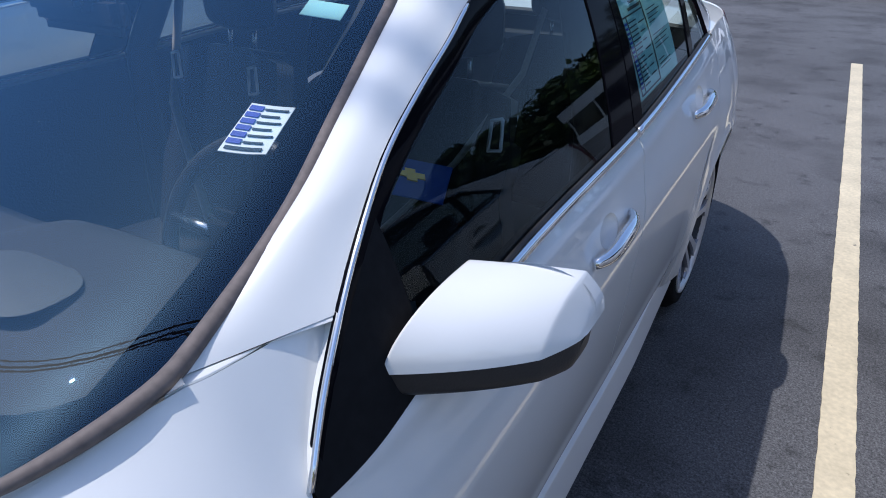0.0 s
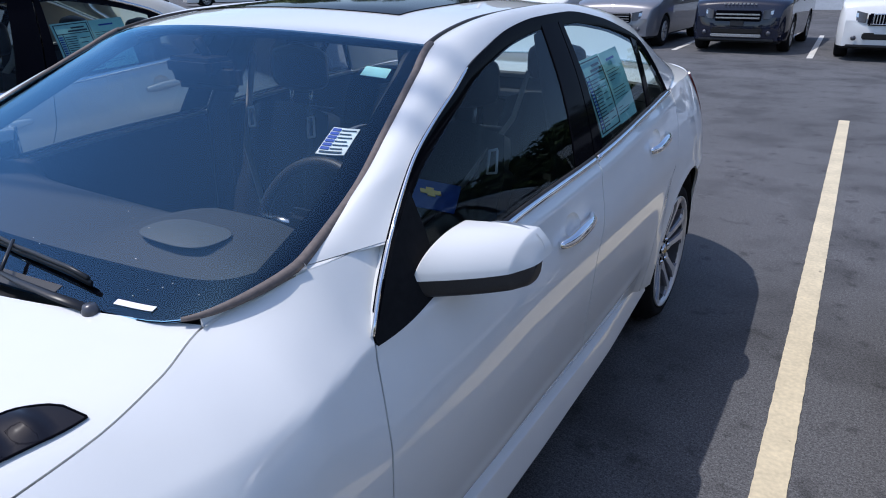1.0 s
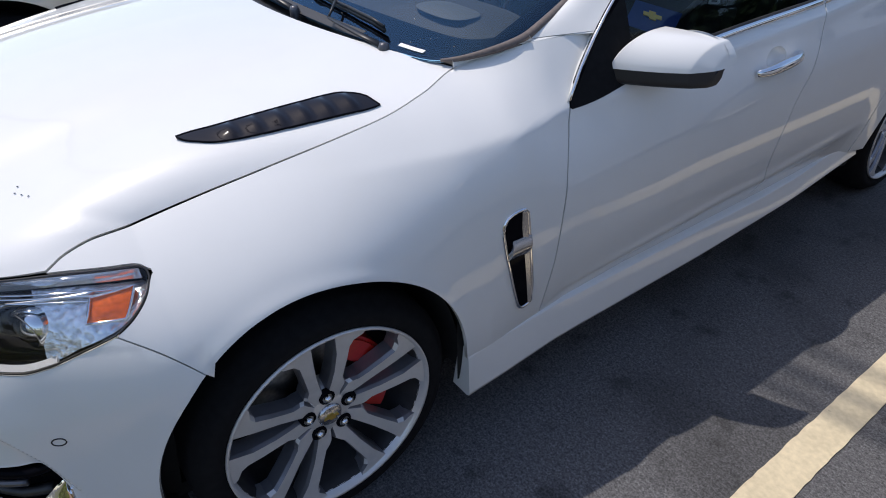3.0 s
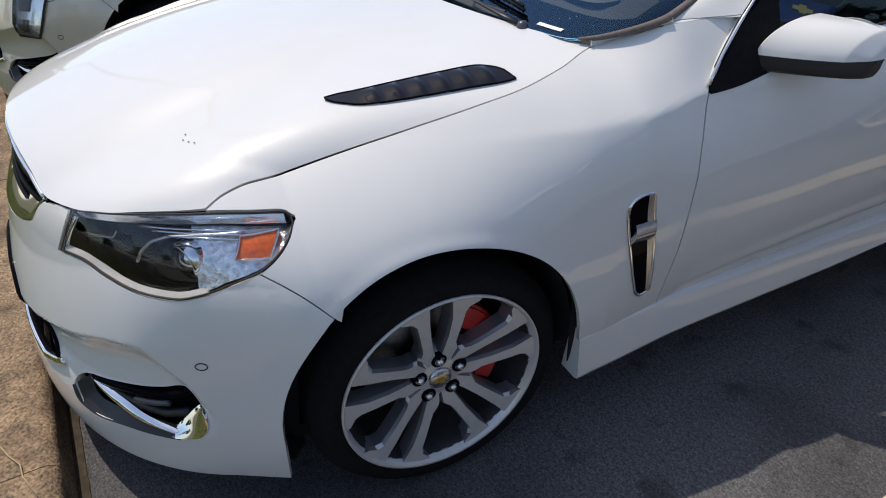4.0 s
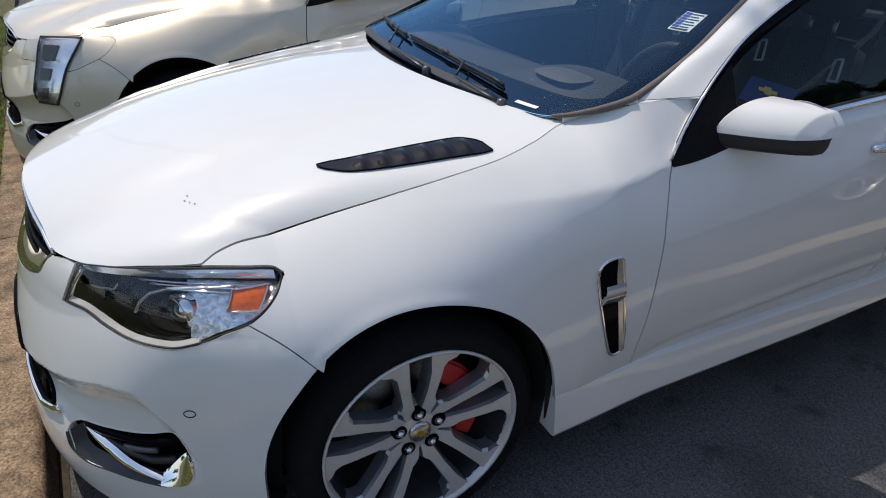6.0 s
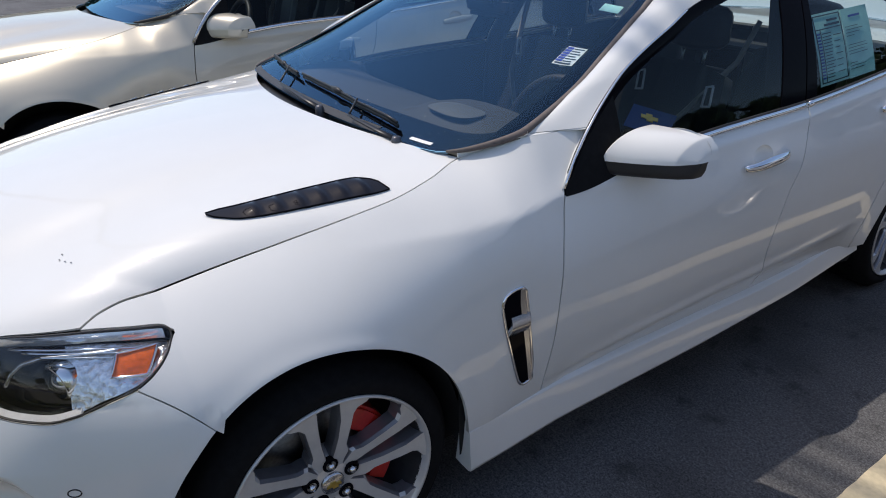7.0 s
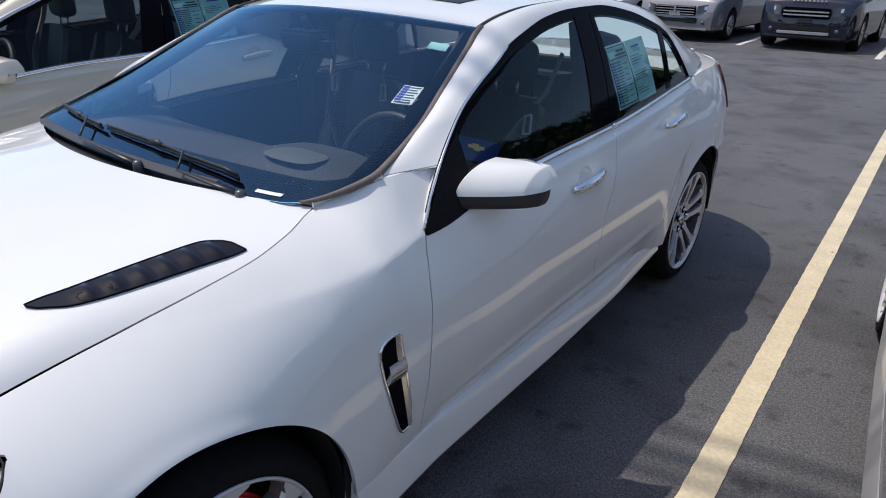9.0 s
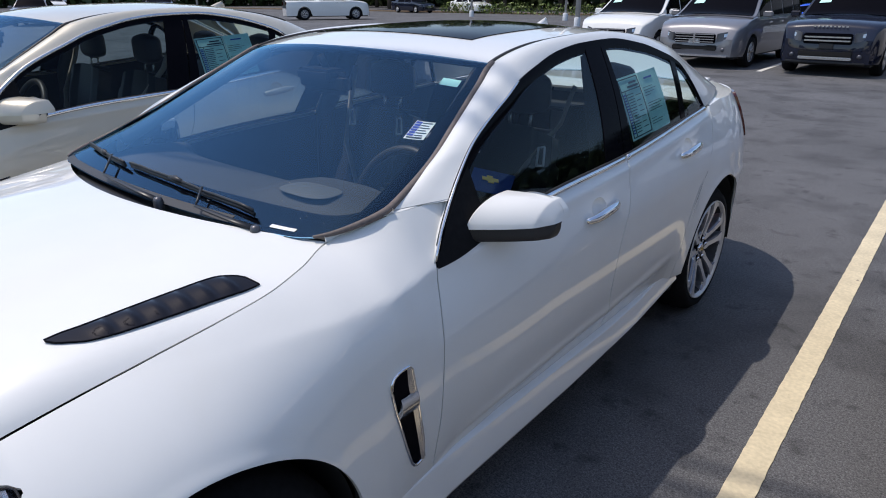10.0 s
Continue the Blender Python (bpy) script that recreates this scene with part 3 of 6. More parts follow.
def settle_car(car):
    for ob in car.children_recursive:
        if ob.type == "MESH" and not ob.parent.name.startswith(("road_wheel", "brake_caliper")):
            v = np.empty(len(ob.data.vertices) * 3)
            ob.data.vertices.foreach_get("co", v)
            ob.data.vertices.foreach_set("co", settle(v.reshape(-1, 3)).ravel())
            ob.data.update()


# ---- wheels ----
def road_wheel(name, parent, at, flip, face=WHEEL_FACE, caliper=CALIPER_RED, turn=8.0, radius=.338, rim=.256):
    """Twin five-spoke alloy wheel; its outer face looks to +x (flip: to -x)."""
    side = -1 if flip else 1
    root = new(name)
    root.parent = parent
    root.location = at
    root.empty_display_size = .1
    root.scale = (side, 1, 1)
    w = .112
    rim = rim + .013
    prof = [(rim - .012, -w), (rim + .014, -w - .004), (rim + .04, -w + .002), (radius - .022, -w + .012), (radius - .004, -w + .03), (radius, -w + .05),
            (radius, w - .05), (radius - .004, w - .03), (radius - .022, w - .012), (rim + .04, w - .002), (rim + .014, w + .004), (rim - .002, w - .004)]
    tyre = part("tyre", revolve(prof, 72), RUBBER, root, "black low-profile rubber tyre")
    part("rim", revolve([(rim - .002, w - .002), (rim - .003, w + .005), (rim - .008, w + .004), (rim - .013, w - .008), (rim - .018, w - .016)], 72), face, root)
    b = Build()
    # half of one twin spoke beside its slot: along the slot's axis and across it
    out = rim - .010
    arm = [(.052, .003), (.075, .0050), (.10, .0110), (.14, .0190), (.20, .0250), (math.sqrt(out ** 2 - .0285 ** 2), .0285)]
    arm += [(out * math.cos(q), out * math.sin(q)) for q in np.radians([10, 14, 19, 25])]
    arm += [(.226, .098), (.219, .080), (.206, .066), (.17, .0590), (.125, .0500), (.103, .0470), (.086, .0530), (.074, .0538), (.042, .0305)]
    arm = [(math.hypot(p_, q_), math.degrees(math.atan2(q_, p_))) for p_, q_ in arm]
    for k in range(5):
        for m in (1, -1):
            ang = np.radians([turn + 72 * k + m * a for _, a in arm])
            r = np.array([q for q, _ in arm])
            dish = w - .006 - .030 * np.clip((.225 - r) / .15, 0, 1) ** 1.3
            c = np.array([.0, 0, 0])
            yy, zz = r * np.cos(ang), r * np.sin(ang)
            cy, cz = yy.mean(), zz.mean()
            mid_r = np.hypot(yy, zz)
            pull = np.where(mid_r > .24, .97, .78)[:, None]
            axis_a = np.radians(turn + 72 * k + m * np.degrees(np.arctan2(np.interp(mid_r, [.06, .1, .2, .26], [.024, .030, .044, .052]), np.maximum(mid_r, .06))))
            spine = np.stack([mid_r * np.cos(axis_a), mid_r * np.sin(axis_a)], 1)
            outer_f = spine + (np.stack([yy, zz], 1) - spine) * pull
            top = np.stack([dish, outer_f[:, 0], outer_f[:, 1]], 1)
            mid = np.stack([dish - .010, yy, zz], 1)
            low = np.stack([dish - .048, yy, zz], 1)
            n = len(arm)
            fs = [list(range(n))]
            fs += [[q, n + q, n + (q + 1) % n, (q + 1) % n] for q in range(n)]
            fs += [[n + q, 2 * n + q, 2 * n + (q + 1) % n, n + (q + 1) % n] for q in range(n)]
            if m < 0:
                fs = [f[::-1] for f in fs]
            b.add(np.concatenate([top, mid, low]), fs)
    me = b.mesh()
    me.shade_flat()
    spokes = part("spokes", me, face, root, "machined silver twin spokes")
    me.materials.append(WHEEL_SIDE)
    for p in me.polygons:
        p.material_index = 0 if abs(p.normal.x) > .45 else 1
    part("hub", revolve([(.0, w - .034), (.05, w - .035), (.070, w - .044), (.080, w - .07), (.082, w - .09)], 40), face, root)
    part("centre_cap", revolve([(.0, w - .024), (.026, w - .025), (.031, w - .029), (.032, w - .04)], 32), SATIN_METAL, root, "round grey centre cap")
    part("badge", plate([(-.020, -.004), (-.006, -.004), (-.004, -.010), (.012, -.010), (.010, -.004), (.020, -.004), (.017, .004), (.006, .004), (.004, .010), (-.012, .010), (-.010, .004), (-.017, .004)],
                        .003, lambda u, v, q: (w - .025 + q, u, v)), GOLD, root)
    for k in range(5):
        a = np.radians(turn + 72 * k)
        # raised black ring: the shade inside a recessed pocket put into its colour
        part("lug_pocket", revolve([(.013, w - .030), (.020, w - .0315), (.021, w - .045)], 14, centre=(0, .057 * np.cos(a), .057 * np.sin(a))), GLOSS_BLACK, root)
        part("lug_nut", revolve([(.0, w - .020), (.006, w - .021), (.009, w - .027), (.0095, w - .05)], 12, centre=(0, .057 * np.cos(a), .057 * np.sin(a))), CHROME, root)
    part("brake_disc", revolve([(.07, .0), (.17, .0), (.172, -.012), (.17, -.024), (.07, -.024)], 48), STEEL, root)
    if caliper:
        bow = [np.radians(q) for q in np.linspace(-34, 66, 18)]
        outline = [(.196 * math.cos(a), .196 * math.sin(a)) for a in bow] + [(.128 * math.cos(a), .128 * math.sin(a)) for a in bow[::-1]]
        cal = part("brake_caliper", plate(outline, .075, lambda u, v, q: (-.03 + q, u, v), .008), caliper, root, "red brake caliper with white lettering")
        for k in range(6):
            a = np.radians(-14 + 6.0 * k)
            part("lettering", plate([(-.007, -.003), (.007, -.003), (.007, .003), (-.007, .003)], .002,
                                    lambda u, v, q, a=a: (.0455 + q, (.160 + u) * math.cos(a) - v * math.sin(a), (.160 + u) * math.sin(a) + v * math.cos(a))), WHITE_MARK, cal)
    part("barrel", revolve([(rim - .017, w - .014), (rim - .026, w - .04), (rim - .034, -w), (.06, -w + .004)], 48), WHEEL_BARREL, root)
    return root


# ---- sedan ----
CUP = (.052, .034)                                    # half width and height of a door handle's cup
CUPS = ((1.540, .915), (2.400, .985))


def cup_hole(k):
    y, z = CUPS[k]
    a = np.linspace(0, 2 * np.pi, 32, endpoint=False)
    return np.stack([y - .012 - NOSE + CUP[0] * np.cos(a), z + .014 + CUP[1] * np.sin(a)], 1)


def both(name, maker, mat, parent, label=""):
    """The same part on the car's left and right."""
    return [part(name, maker.mesh(flip), mat, parent, label) for flip in (False, True)]


def sedan(name, label, paint, at, turn=0.0, size=(1, 1, 1), sporty=True, group="", wheel_face=WHEEL_FACE, tall_lamps=False, dark_side=False):
    car = thing(name, label, "car", at, turn, group=group, size=size)
    run = TAIL - NOSE
    arch_s = -.105
    # front bumper with its openings
    fog = rounded([(-.622, .345), (-.585, .412), (-.491, .428), (-.407, .446), (-.335, .458), (-.292, .484), (-.282, .43), (-.268, .40), (-.261, .365), (-.280, .328), (-.34, .312), (-.469, .312), (-.55, .295), (-.60, .305)], 2)
    intake = rounded([(-1.01, .40), (-.80, .39), (-.70, .375), (-.66, .40), (-.74, .50), (-.84, .585), (-1.01, .60)], 2)
    b = Build()
    skin(b, -.5725, lambda z: lamp_front(z) - .0015, .7425, .838, 5, 12, gap=0.0)
    upper = lambda s: np.where(s > -.572, lamp_low(s), grille_low(s))  # noqa: E731
    bottom = lambda s: BOTTOM + .03 * np.clip((-.5 - s) / .5, 0, 1)  # noqa: E731
    cy, cz, ar = ARCHES[0]
    aq = np.radians(np.linspace(180, 40, 30))
    ay = cy + ar * np.cos(aq)
    a_s = np.where(ay < NOSE, -np.arcsin(np.clip((NOSE - ay) / .68, 0, 1)) * 2 / np.pi, ay - NOSE)
    mouth = np.r_[[(a_s[0], -2.0)], np.stack([a_s, cz + ar * np.sin(aq)], 1), [(a_s[-1], -2.0)]]
    skin(b, -1, -.5725, bottom, grille_low, 80, 76, holes=(fog, intake), gap=(0, 0, 0, .002))
    skin(b, -.5725, .039, bottom, lambda s: np.where(s > -.107, bump_gap(s), lamp_low(s)), 116, 76, holes=(fog, mouth), gap=(0, 0, 0, .002))
    bumper = part("front_bumper", b.mesh(), paint, car)
    part("front_bumper", b.mesh(True), paint, car)
    for flip in (1, -1):
        m = np.array((flip, 1, 1))
        part("fog_bezel", tube(shell_line(fog, -.002) * m, .0032, 6, closed=True), paint, bumper)
        b = Build()
        skin(b, -.64, -.24, .28, .50, 24, 14, off=-.045, depth=0)
        part("fog_recess", b.mesh(flip < 0), GLOSS_BLACK, bumper)
        # chrome lip along the lower edge of the opening
        lb = Build()
        lu = np.linspace(0, 1, 25)[:, None]
        lv = np.linspace(0, 1, 5)[None, :]
        ls = curve([0, .15, .35, .7, 1], [-.616, -.598, -.55, -.45, -.335])(lu) + .030 * (1 - lu) * lv
        lz = curve([0, .15, .35, .7, 1], [.350, .308, .297, .313, .314])(lu) + (.038 - .018 * lu) * lv
        nn = shell_normal(ls, lz)
        sheet(lb, shell(ls, lz) + nn * (.003 - .030 * lv + 0 * lu)[..., None], nn, .005)
        part("fog_trim", lb.mesh(flip < 0), BLACK_TRIM, bumper, "black plastic band below the fog lamp opening")
        cb = Build()
        cs = curve([0, .2, .45, .7, 1], [-.580, -.531, -.485, -.435, -.350])(lu)
        cz = curve([0, .2, .45, .7, 1], [.384, .366, .354, .340, .328])(lu)
        cw = (.004 + .013 * np.sin(np.pi * lu) ** .7)
        nn = shell_normal(cs + 0 * lv, cz + 0 * lv).mean(1, keepdims=True) + 0 * lv[..., None]
        sheet(cb, shell(cs + .010 * lv, cz + cw * lv) + nn * (-.018 + .016 * lu + .004 * np.sin(np.pi * lv) - .008 * lv)[..., None], nn, .004)
        part("chrome_strip", cb.mesh(flip < 0), CHROME, bumper, "thin chrome blade along the fog lamp opening")
        wb = Build()
        ws = np.linspace(0, 1, 13)[:, None]
        wv = np.linspace(0, 1, 5)[None, :]
        outer = np.stack([curve([0, .35, .7, 1], [-.345, -.290, -.266, -.270])(ws), curve([0, .35, .7, 1], [.316, .325, .365, .405])(ws)], -1)
        inner = np.stack([curve([0, .35, .7, 1], [-.350, -.328, -.305, -.282])(ws), curve([0, .35, .7, 1], [.338, .362, .390, .408])(ws)], -1)
        q = outer + (inner - outer) * wv[..., None]
        n0 = shell_normal(q[:, 0, 0], q[:, 0, 1]).mean(0)
        p0, p1 = shell(q[:, 0, 0], q[:, 0, 1]) + n0 * .003, shell(q[:, -1, 0], q[:, -1, 1]) - n0 * .020
        for _ in range(3):
            p0[1:-1], p1[1:-1] = (p0[:-2] + 2 * p0[1:-1] + p0[2:]) / 4, (p1[:-2] + 2 * p1[1:-1] + p1[2:]) / 4
        sheet(wb, p0[:, None] + (p1 - p0)[:, None] * wv[..., None] + n0 * (.004 * np.sin(np.pi * wv))[..., None], n0, .006)
        part("chrome_wing", wb.mesh(flip < 0), CHROME, bumper)
        bar = shell_line([(-.565, .396), (-.46, .408), (-.36, .418), (-.295, .435)], -.022, 5, False)
        part("fog_lamp_bar", tube(bar * m, .013, 8), GLOSS_BLACK, bumper)
        part("fog_lamp", tube(shell_line([(-.445, .388), (-.40, .393), (-.36, .399)], -.016, 4, False) * m, .008, 8), LAMP_GREY, bumper, "slim clear running lamp")
        part("lower_slat", tube(shell_line([(-.54, .375), (-.46, .365), (-.38, .360), (-.32, .375)], -.032, 5, False) * m, .012, 8), BLACK_TRIM, bumper)
        ring = np.linspace(0, 2 * np.pi, 20, endpoint=False)
        part("parking_sensor", tube(shell_line(np.stack([-.258 + .0125 * np.cos(ring), .55 + .0095 * np.sin(ring)], 1), .0, 1) * m, .0016, 5, closed=True), BLACK_SEAL, bumper)
        part("intake_bezel", tube(shell_line(intake[intake[:, 0] > -1.0], .0, 2, False) * m, .008, 6), GLOSS_BLACK, bumper)
        part("chrome_strip", tube(shell_line([(-.96, .392), (-.82, .384), (-.72, .368), (-.662, .388), (-.64, .40)], .004, 6, False) * m, .008, 8, squash=1.5), CHROME, bumper)
        for z in (.44, .485, .53, .57):
            s1 = -.70 - (z - .40) * .8
            part("grille_slat", tube(shell_line([(-1, z), ((-1 + s1) / 2, z), (s1, z)], -.035, 8, False) * m, .008, 6), BLACK_TRIM, bumper)
    b = Build()
    skin(b, -1, -.60, .33, .66, 40, 10, off=-.06, depth=0)
    both("intake_backing", b, UNDER, bumper)
    # upper grille
    b = Build()
    skin(b, -1, -.60, lambda s: np.minimum(grille_low(s), .80) - .01, lambda s: hood_edge(s) + .004, 40, 12, off=-.05, depth=0)
    grille = part("grille", b.mesh(), UNDER, car)
    part("grille_backing", b.mesh(True), UNDER, grille)
    for flip in (1, -1):
        m = np.array((flip, 1, 1))
        b = Build()
        u = np.linspace(0, 1, 40)[:, None]
        v = np.linspace(0, 1, 9)[None, :]
        s = -1 + .392 * u + 0 * v
        z0, z1 = grille_low(s) + .001, grille_low(s) + .055 * (1 - .55 * np.clip((u - .75) / .25, 0, 1) ** 2)
        z = z0 + (np.minimum(z1, hood_edge(s) - .004) - z0) * v
        n = shell_normal(s, z)
        sheet(b, shell(s, z) + n * (.008 * np.sin(np.pi * v) - .036 * v)[..., None], n, .02)
        part("chrome_surround", b.mesh(flip < 0), CHROME, grille, "broad chrome lower grille surround")
        part("chrome_surround", tube(shell_line([(-1, .893), (-.8, .883), (-.68, .862), (-.62, .838)], -.004, 8, False) * m, .006, 8), CHROME, grille)
        for z in (.775, .805, .835, .865):
            s1 = -.70 + .10 * np.clip((z - .77) / .07, 0, 1) - .12 * np.clip((z - .84) / .03, 0, 1)
            part("grille_slat", tube(shell_line([(-1, z), ((-1 + s1) / 2, z), (s1, z)], -.028, 8, False) * m, .007, 6), GLOSS_BLACK, grille)
        for s in np.linspace(-.97, -.70, 8):
            part("grille_rib", tube(shell_line([(s, .74 + .2 * max(0, s + .84)), (s, .88)], -.036, 4, False) * m, .004, 5), GLOSS_BLACK, grille)
    # headlamps
    for flip in (1, -1) if not tall_lamps else ():
        m = np.array((flip, 1, 1))
        b = Build()
        low = lambda s: np.where(s > -.107, lamp_back(s), lamp_low(s))  # noqa: E731
        skin(b, lamp_front, -.006, low, lamp_high, 44, 14, off=.001, depth=.03, gap=.001)
        lens = part("headlight", b.mesh(flip < 0), CLEAR_LENS, car, "clear wrap-round headlight with chrome bezel and amber marker")
        lens.visible_shadow = False
        b = Build()
        skin(b, lamp_front, -.006, low, lamp_high, 44, 14, off=-.055, depth=0)
        part("lamp_bowl", b.mesh(flip < 0), VENT_BLACK, lens)
        edge_s = np.r_[np.linspace(-.565, -.03, 36), -.02, -.013, -.0085]
        top_s = edge_s[edge_s > -.527][::-1]
        rim_line = np.r_[np.stack([edge_s, low(edge_s) + .002], 1), np.stack([top_s, lamp_high(top_s) - .002], 1)]
        part("lamp_seal", tube(shell_line(rim_line, -.001, 1) * m, .0020, 6, closed=True), BLACK_SEAL, lens)

        def band(sa, sb, za, zb, oa, ob, mat, nm, cells=(16, 6), lab=""):
            bb = Build()
            uu = np.linspace(0, 1, cells[0] + 1)[:, None]
            vv = np.linspace(0, 1, cells[1] + 1)[None, :]
            ss = sa + (sb - sa) * uu + 0 * vv
            zl, zh = za(ss), zb(ss)
            zz = zl + (zh - zl) * vv
            nn_ = shell_normal(ss, zz)
            sheet(bb, shell(ss, zz) + nn_ * (oa + (ob - oa) * vv)[..., None], nn_, .006)
            return part(nm, bb.mesh(flip < 0), mat, lens, lab)

        band(-.556, -.22, lambda s: lamp_low(s) + .004, lambda s: lamp_low(s) + .014, -.004, -.012, LAMP_TRIM, "lower_bezel", lab="chrome lower bezel strip")
        band(-.51, -.022, lambda s: lamp_high(s) - .015, lambda s: lamp_high(s) - .004, -.016, -.005, LAMP_CHROME, "upper_bezel")
        part("inner_bezel", tube(shell_line([(-.560, .752), (-.540, .795), (-.517, .834)], -.012, 5, False) * m, .006, 8, squash=1.6), CHROME, lens)
        # reflector bowl behind the main lamp, ribbed chrome
        band(-.240, -.013, lambda s: np.where(s > -.107, lamp_back(s), lamp_low(s)) + .006, lambda s: np.maximum(lamp_high(s) - .016, np.where(s > -.107, lamp_back(s), lamp_low(s)) + .008), -.012, -.030, FACET_CHROME, "side_reflector", (24, 8), "faceted chrome side reflector")
        bb = Build()
        ua, va = np.meshgrid(np.linspace(0, 1, 11), np.linspace(0, 1, 7), indexing="ij")
        sa = (-.152 + .070 * ua) * (1 - va) + (-.130 + .086 * ua) * va
        za = (.794 + .002 * ua) * (1 - va) + (.832 + .006 * ua) * va
        na = shell_normal(sa, za)
        sheet(bb, shell(sa, za) + na * (-.012 + .004 * np.sin(np.pi * ua) * np.sin(np.pi * va))[..., None], na, .01)
        part("marker_lamp", bb.mesh(flip < 0), AMBER, lens, "amber side marker lens")
        ring = [(-.152, .793), (-.080, .795), (-.042, .839), (-.130, .834)]
        part("marker_bezel", tube(shell_line(ring, -.010, 5) * m, .003, 6, closed=True), CHROME, lens)
        c = shell(-.268, .783) - shell_normal(-.268, .783) * .040
        fwd = np.array((.42, -.905, -.05))
        c0 = c * m

        def lathe(prof, mat, nm, par):
            me = revolve(prof, 28, "x")
            tm = Matrix(((fwd[0] * flip, 0, 0, 0), (fwd[1], 0, 0, 0), (fwd[2], 0, 0, 0), (0, 0, 0, 1)))
            f3 = Vector((fwd[0] * flip, fwd[1], fwd[2])).normalized()
            q = f3.to_track_quat("X", "Z").to_matrix().to_4x4()
            me.transform(Matrix.Translation(c0) @ q)
            return part(nm, me, mat, par)

        lathe([(.0, .026), (.016, .023), (.028, .014), (.034, .0), (.036, -.03)], CLEAR_LENS, "projector_lens", lens)
        lathe([(.0, .017), (.012, .015), (.022, .008), (.029, -.004), (.031, -.02)], CHROME, "projector_core", lens)
        lathe([(.035, .012), (.042, .012), (.044, -.01), (.044, -.035)], CHROME, "projector_ring", lens)
        swoop = [(-.375, .768), (-.362, .795), (-.335, .818), (-.29, .832), (-.20, .838), (-.12, .842)]
        part("light_guide", tube(shell_line(swoop, -.022, 5, False) * m, .0045, 6), SATIN_METAL, lens)
        for dz, s0 in ((.026, -.36), (.033, -.33), (.041, -.30)):
            ss = np.linspace(s0, -.06, 7)
            part("chrome_streak", tube(shell_line(np.stack([ss, lamp_high(ss) - dz + .006 * np.linspace(1, 0, 7) ** 2], 1), -.020, 3, False) * m, .0024, 6), CHROME, lens)
        part("light_guide", tube(shell_line([(-.545, .79), (-.49, .797), (-.44, .806), (-.428, .822)], -.03, 5, False) * m, .0025, 6), SATIN_METAL, lens)

    if tall_lamps:
        # tall upright headlamps on a plain front corner
        low = lambda s: np.where(s > -.107, lamp_back(s), lamp_low(s))  # noqa: E731
        b = Build()
        skin(b, lamp_front, -.001, low, lamp_high, 30, 8, gap=.0005)
        both("front_corner", b, paint, car)
        left, right = curve([.52, .60, .88], [-.475, -.470, -.415]), curve([.52, .56, .70, .88], [-.375, -.345, -.290, -.16])
        for flip in (1, -1):
            m = np.array((flip, 1, 1))
            b = Build()
            skin(b, left, right, .545, .862, 12, 20, off=.012, depth=.02)
            lens = part("headlight", b.mesh(flip < 0), CLEAR_LENS, car, "tall upright headlight with chrome inside")
            lens.visible_shadow = False
            b = Build()
            skin(b, left, right, .545, .862, 12, 20, off=.003, depth=.004)
            part("reflector", b.mesh(flip < 0), LAMP_CHROME, lens)
            for z0, z1 in ((.57, .63), (.66, .72), (.75, .83)):
                b = Build()
                skin(b, lambda z: left(z) + .025, lambda z: .45 * left(z) + .55 * right(z), z0, z1, 5, 5, off=.009, depth=.006)
                part("lamp_cell", b.mesh(flip < 0), LAMP_GREY, lens)
            zz = np.linspace(.548, .86, 12)
            ring = np.r_[np.stack([left(zz), zz], 1), np.stack([right(zz[::-1]), zz[::-1]], 1)]
            part("lamp_seal", tube(shell_line(ring, .008, 1) * m, .006, 6, closed=True), BLACK_SEAL, lens)
    # wings
    b = Build()
    skin(b, -.19, .004, lambda s: lamp_high(np.minimum(s, 0)), lambda s: np.where(s < 0, seam_front(np.minimum(s, 0)), top_z(NOSE + s)), 20, 6, off=-.0004, gap=(0, 0, .0015, .001))
    skin(b, -.107, .004, bump_gap, lambda s: lamp_back(np.minimum(s, 0)), 16, 10, off=-.0004, gap=(0, 0, .002, .0015))
    seam_top = lambda s: np.where(s < 0, seam_front(s), top_z(NOSE + s))  # noqa: E731
    rear_top = lambda s: np.where(NOSE + s < .66, top_z(NOSE + s), 1.1005 + .085 * (NOSE + s - .66))  # noqa: E731
    fend_low = arch_low(0, SILL_TOP)
    skin(b, 0, door_front, lambda s: np.where(s < .039, bump_gap(s) + .002, fend_low(s)), lambda s: np.where(s < .665, seam_top(s), rear_top(s)), 110, 60, gap=(0, .002, 0, .001))
    fenders = both("front_fender", b, paint, car)
    # doors and rear quarter
    fronts = Build()
    skin(fronts, door_front, door_mid, SILL_TOP, belt_s, 96, 66, holes=(cup_hole(0),))
    front_doors = both("front_door", fronts, paint, car)
    rears = Build()
    lo_rear = lambda s: np.maximum(SILL_TOP, arch_low(1, SILL_TOP)(s))  # noqa: E731
    skin(rears, door_mid, door_back, SILL_TOP, belt_s, 84, 66, holes=(cup_hole(1),))
    rear_doors = both("rear_door", rears, paint, car)
    b = Build()
    skin(b, door_back, 3.36, lo_rear, belt_s, 40, 40, gap=(.0025, 0, 0, .0))
    skin(b, 3.36, run + .60, lambda s: np.maximum(arch_low(1, .36)(s), .36 - .1 * np.clip((s - 3.58) * 20, 0, 1)), belt_s, 60, 40, gap=0.0)
    both("rear_quarter", b, paint, car)
    b = Build()
    skin(b, run + .60, run + 1, .28, belt_s, 24, 24, gap=0.0)
    rear_bumper = both("rear_bumper", b, paint, car)
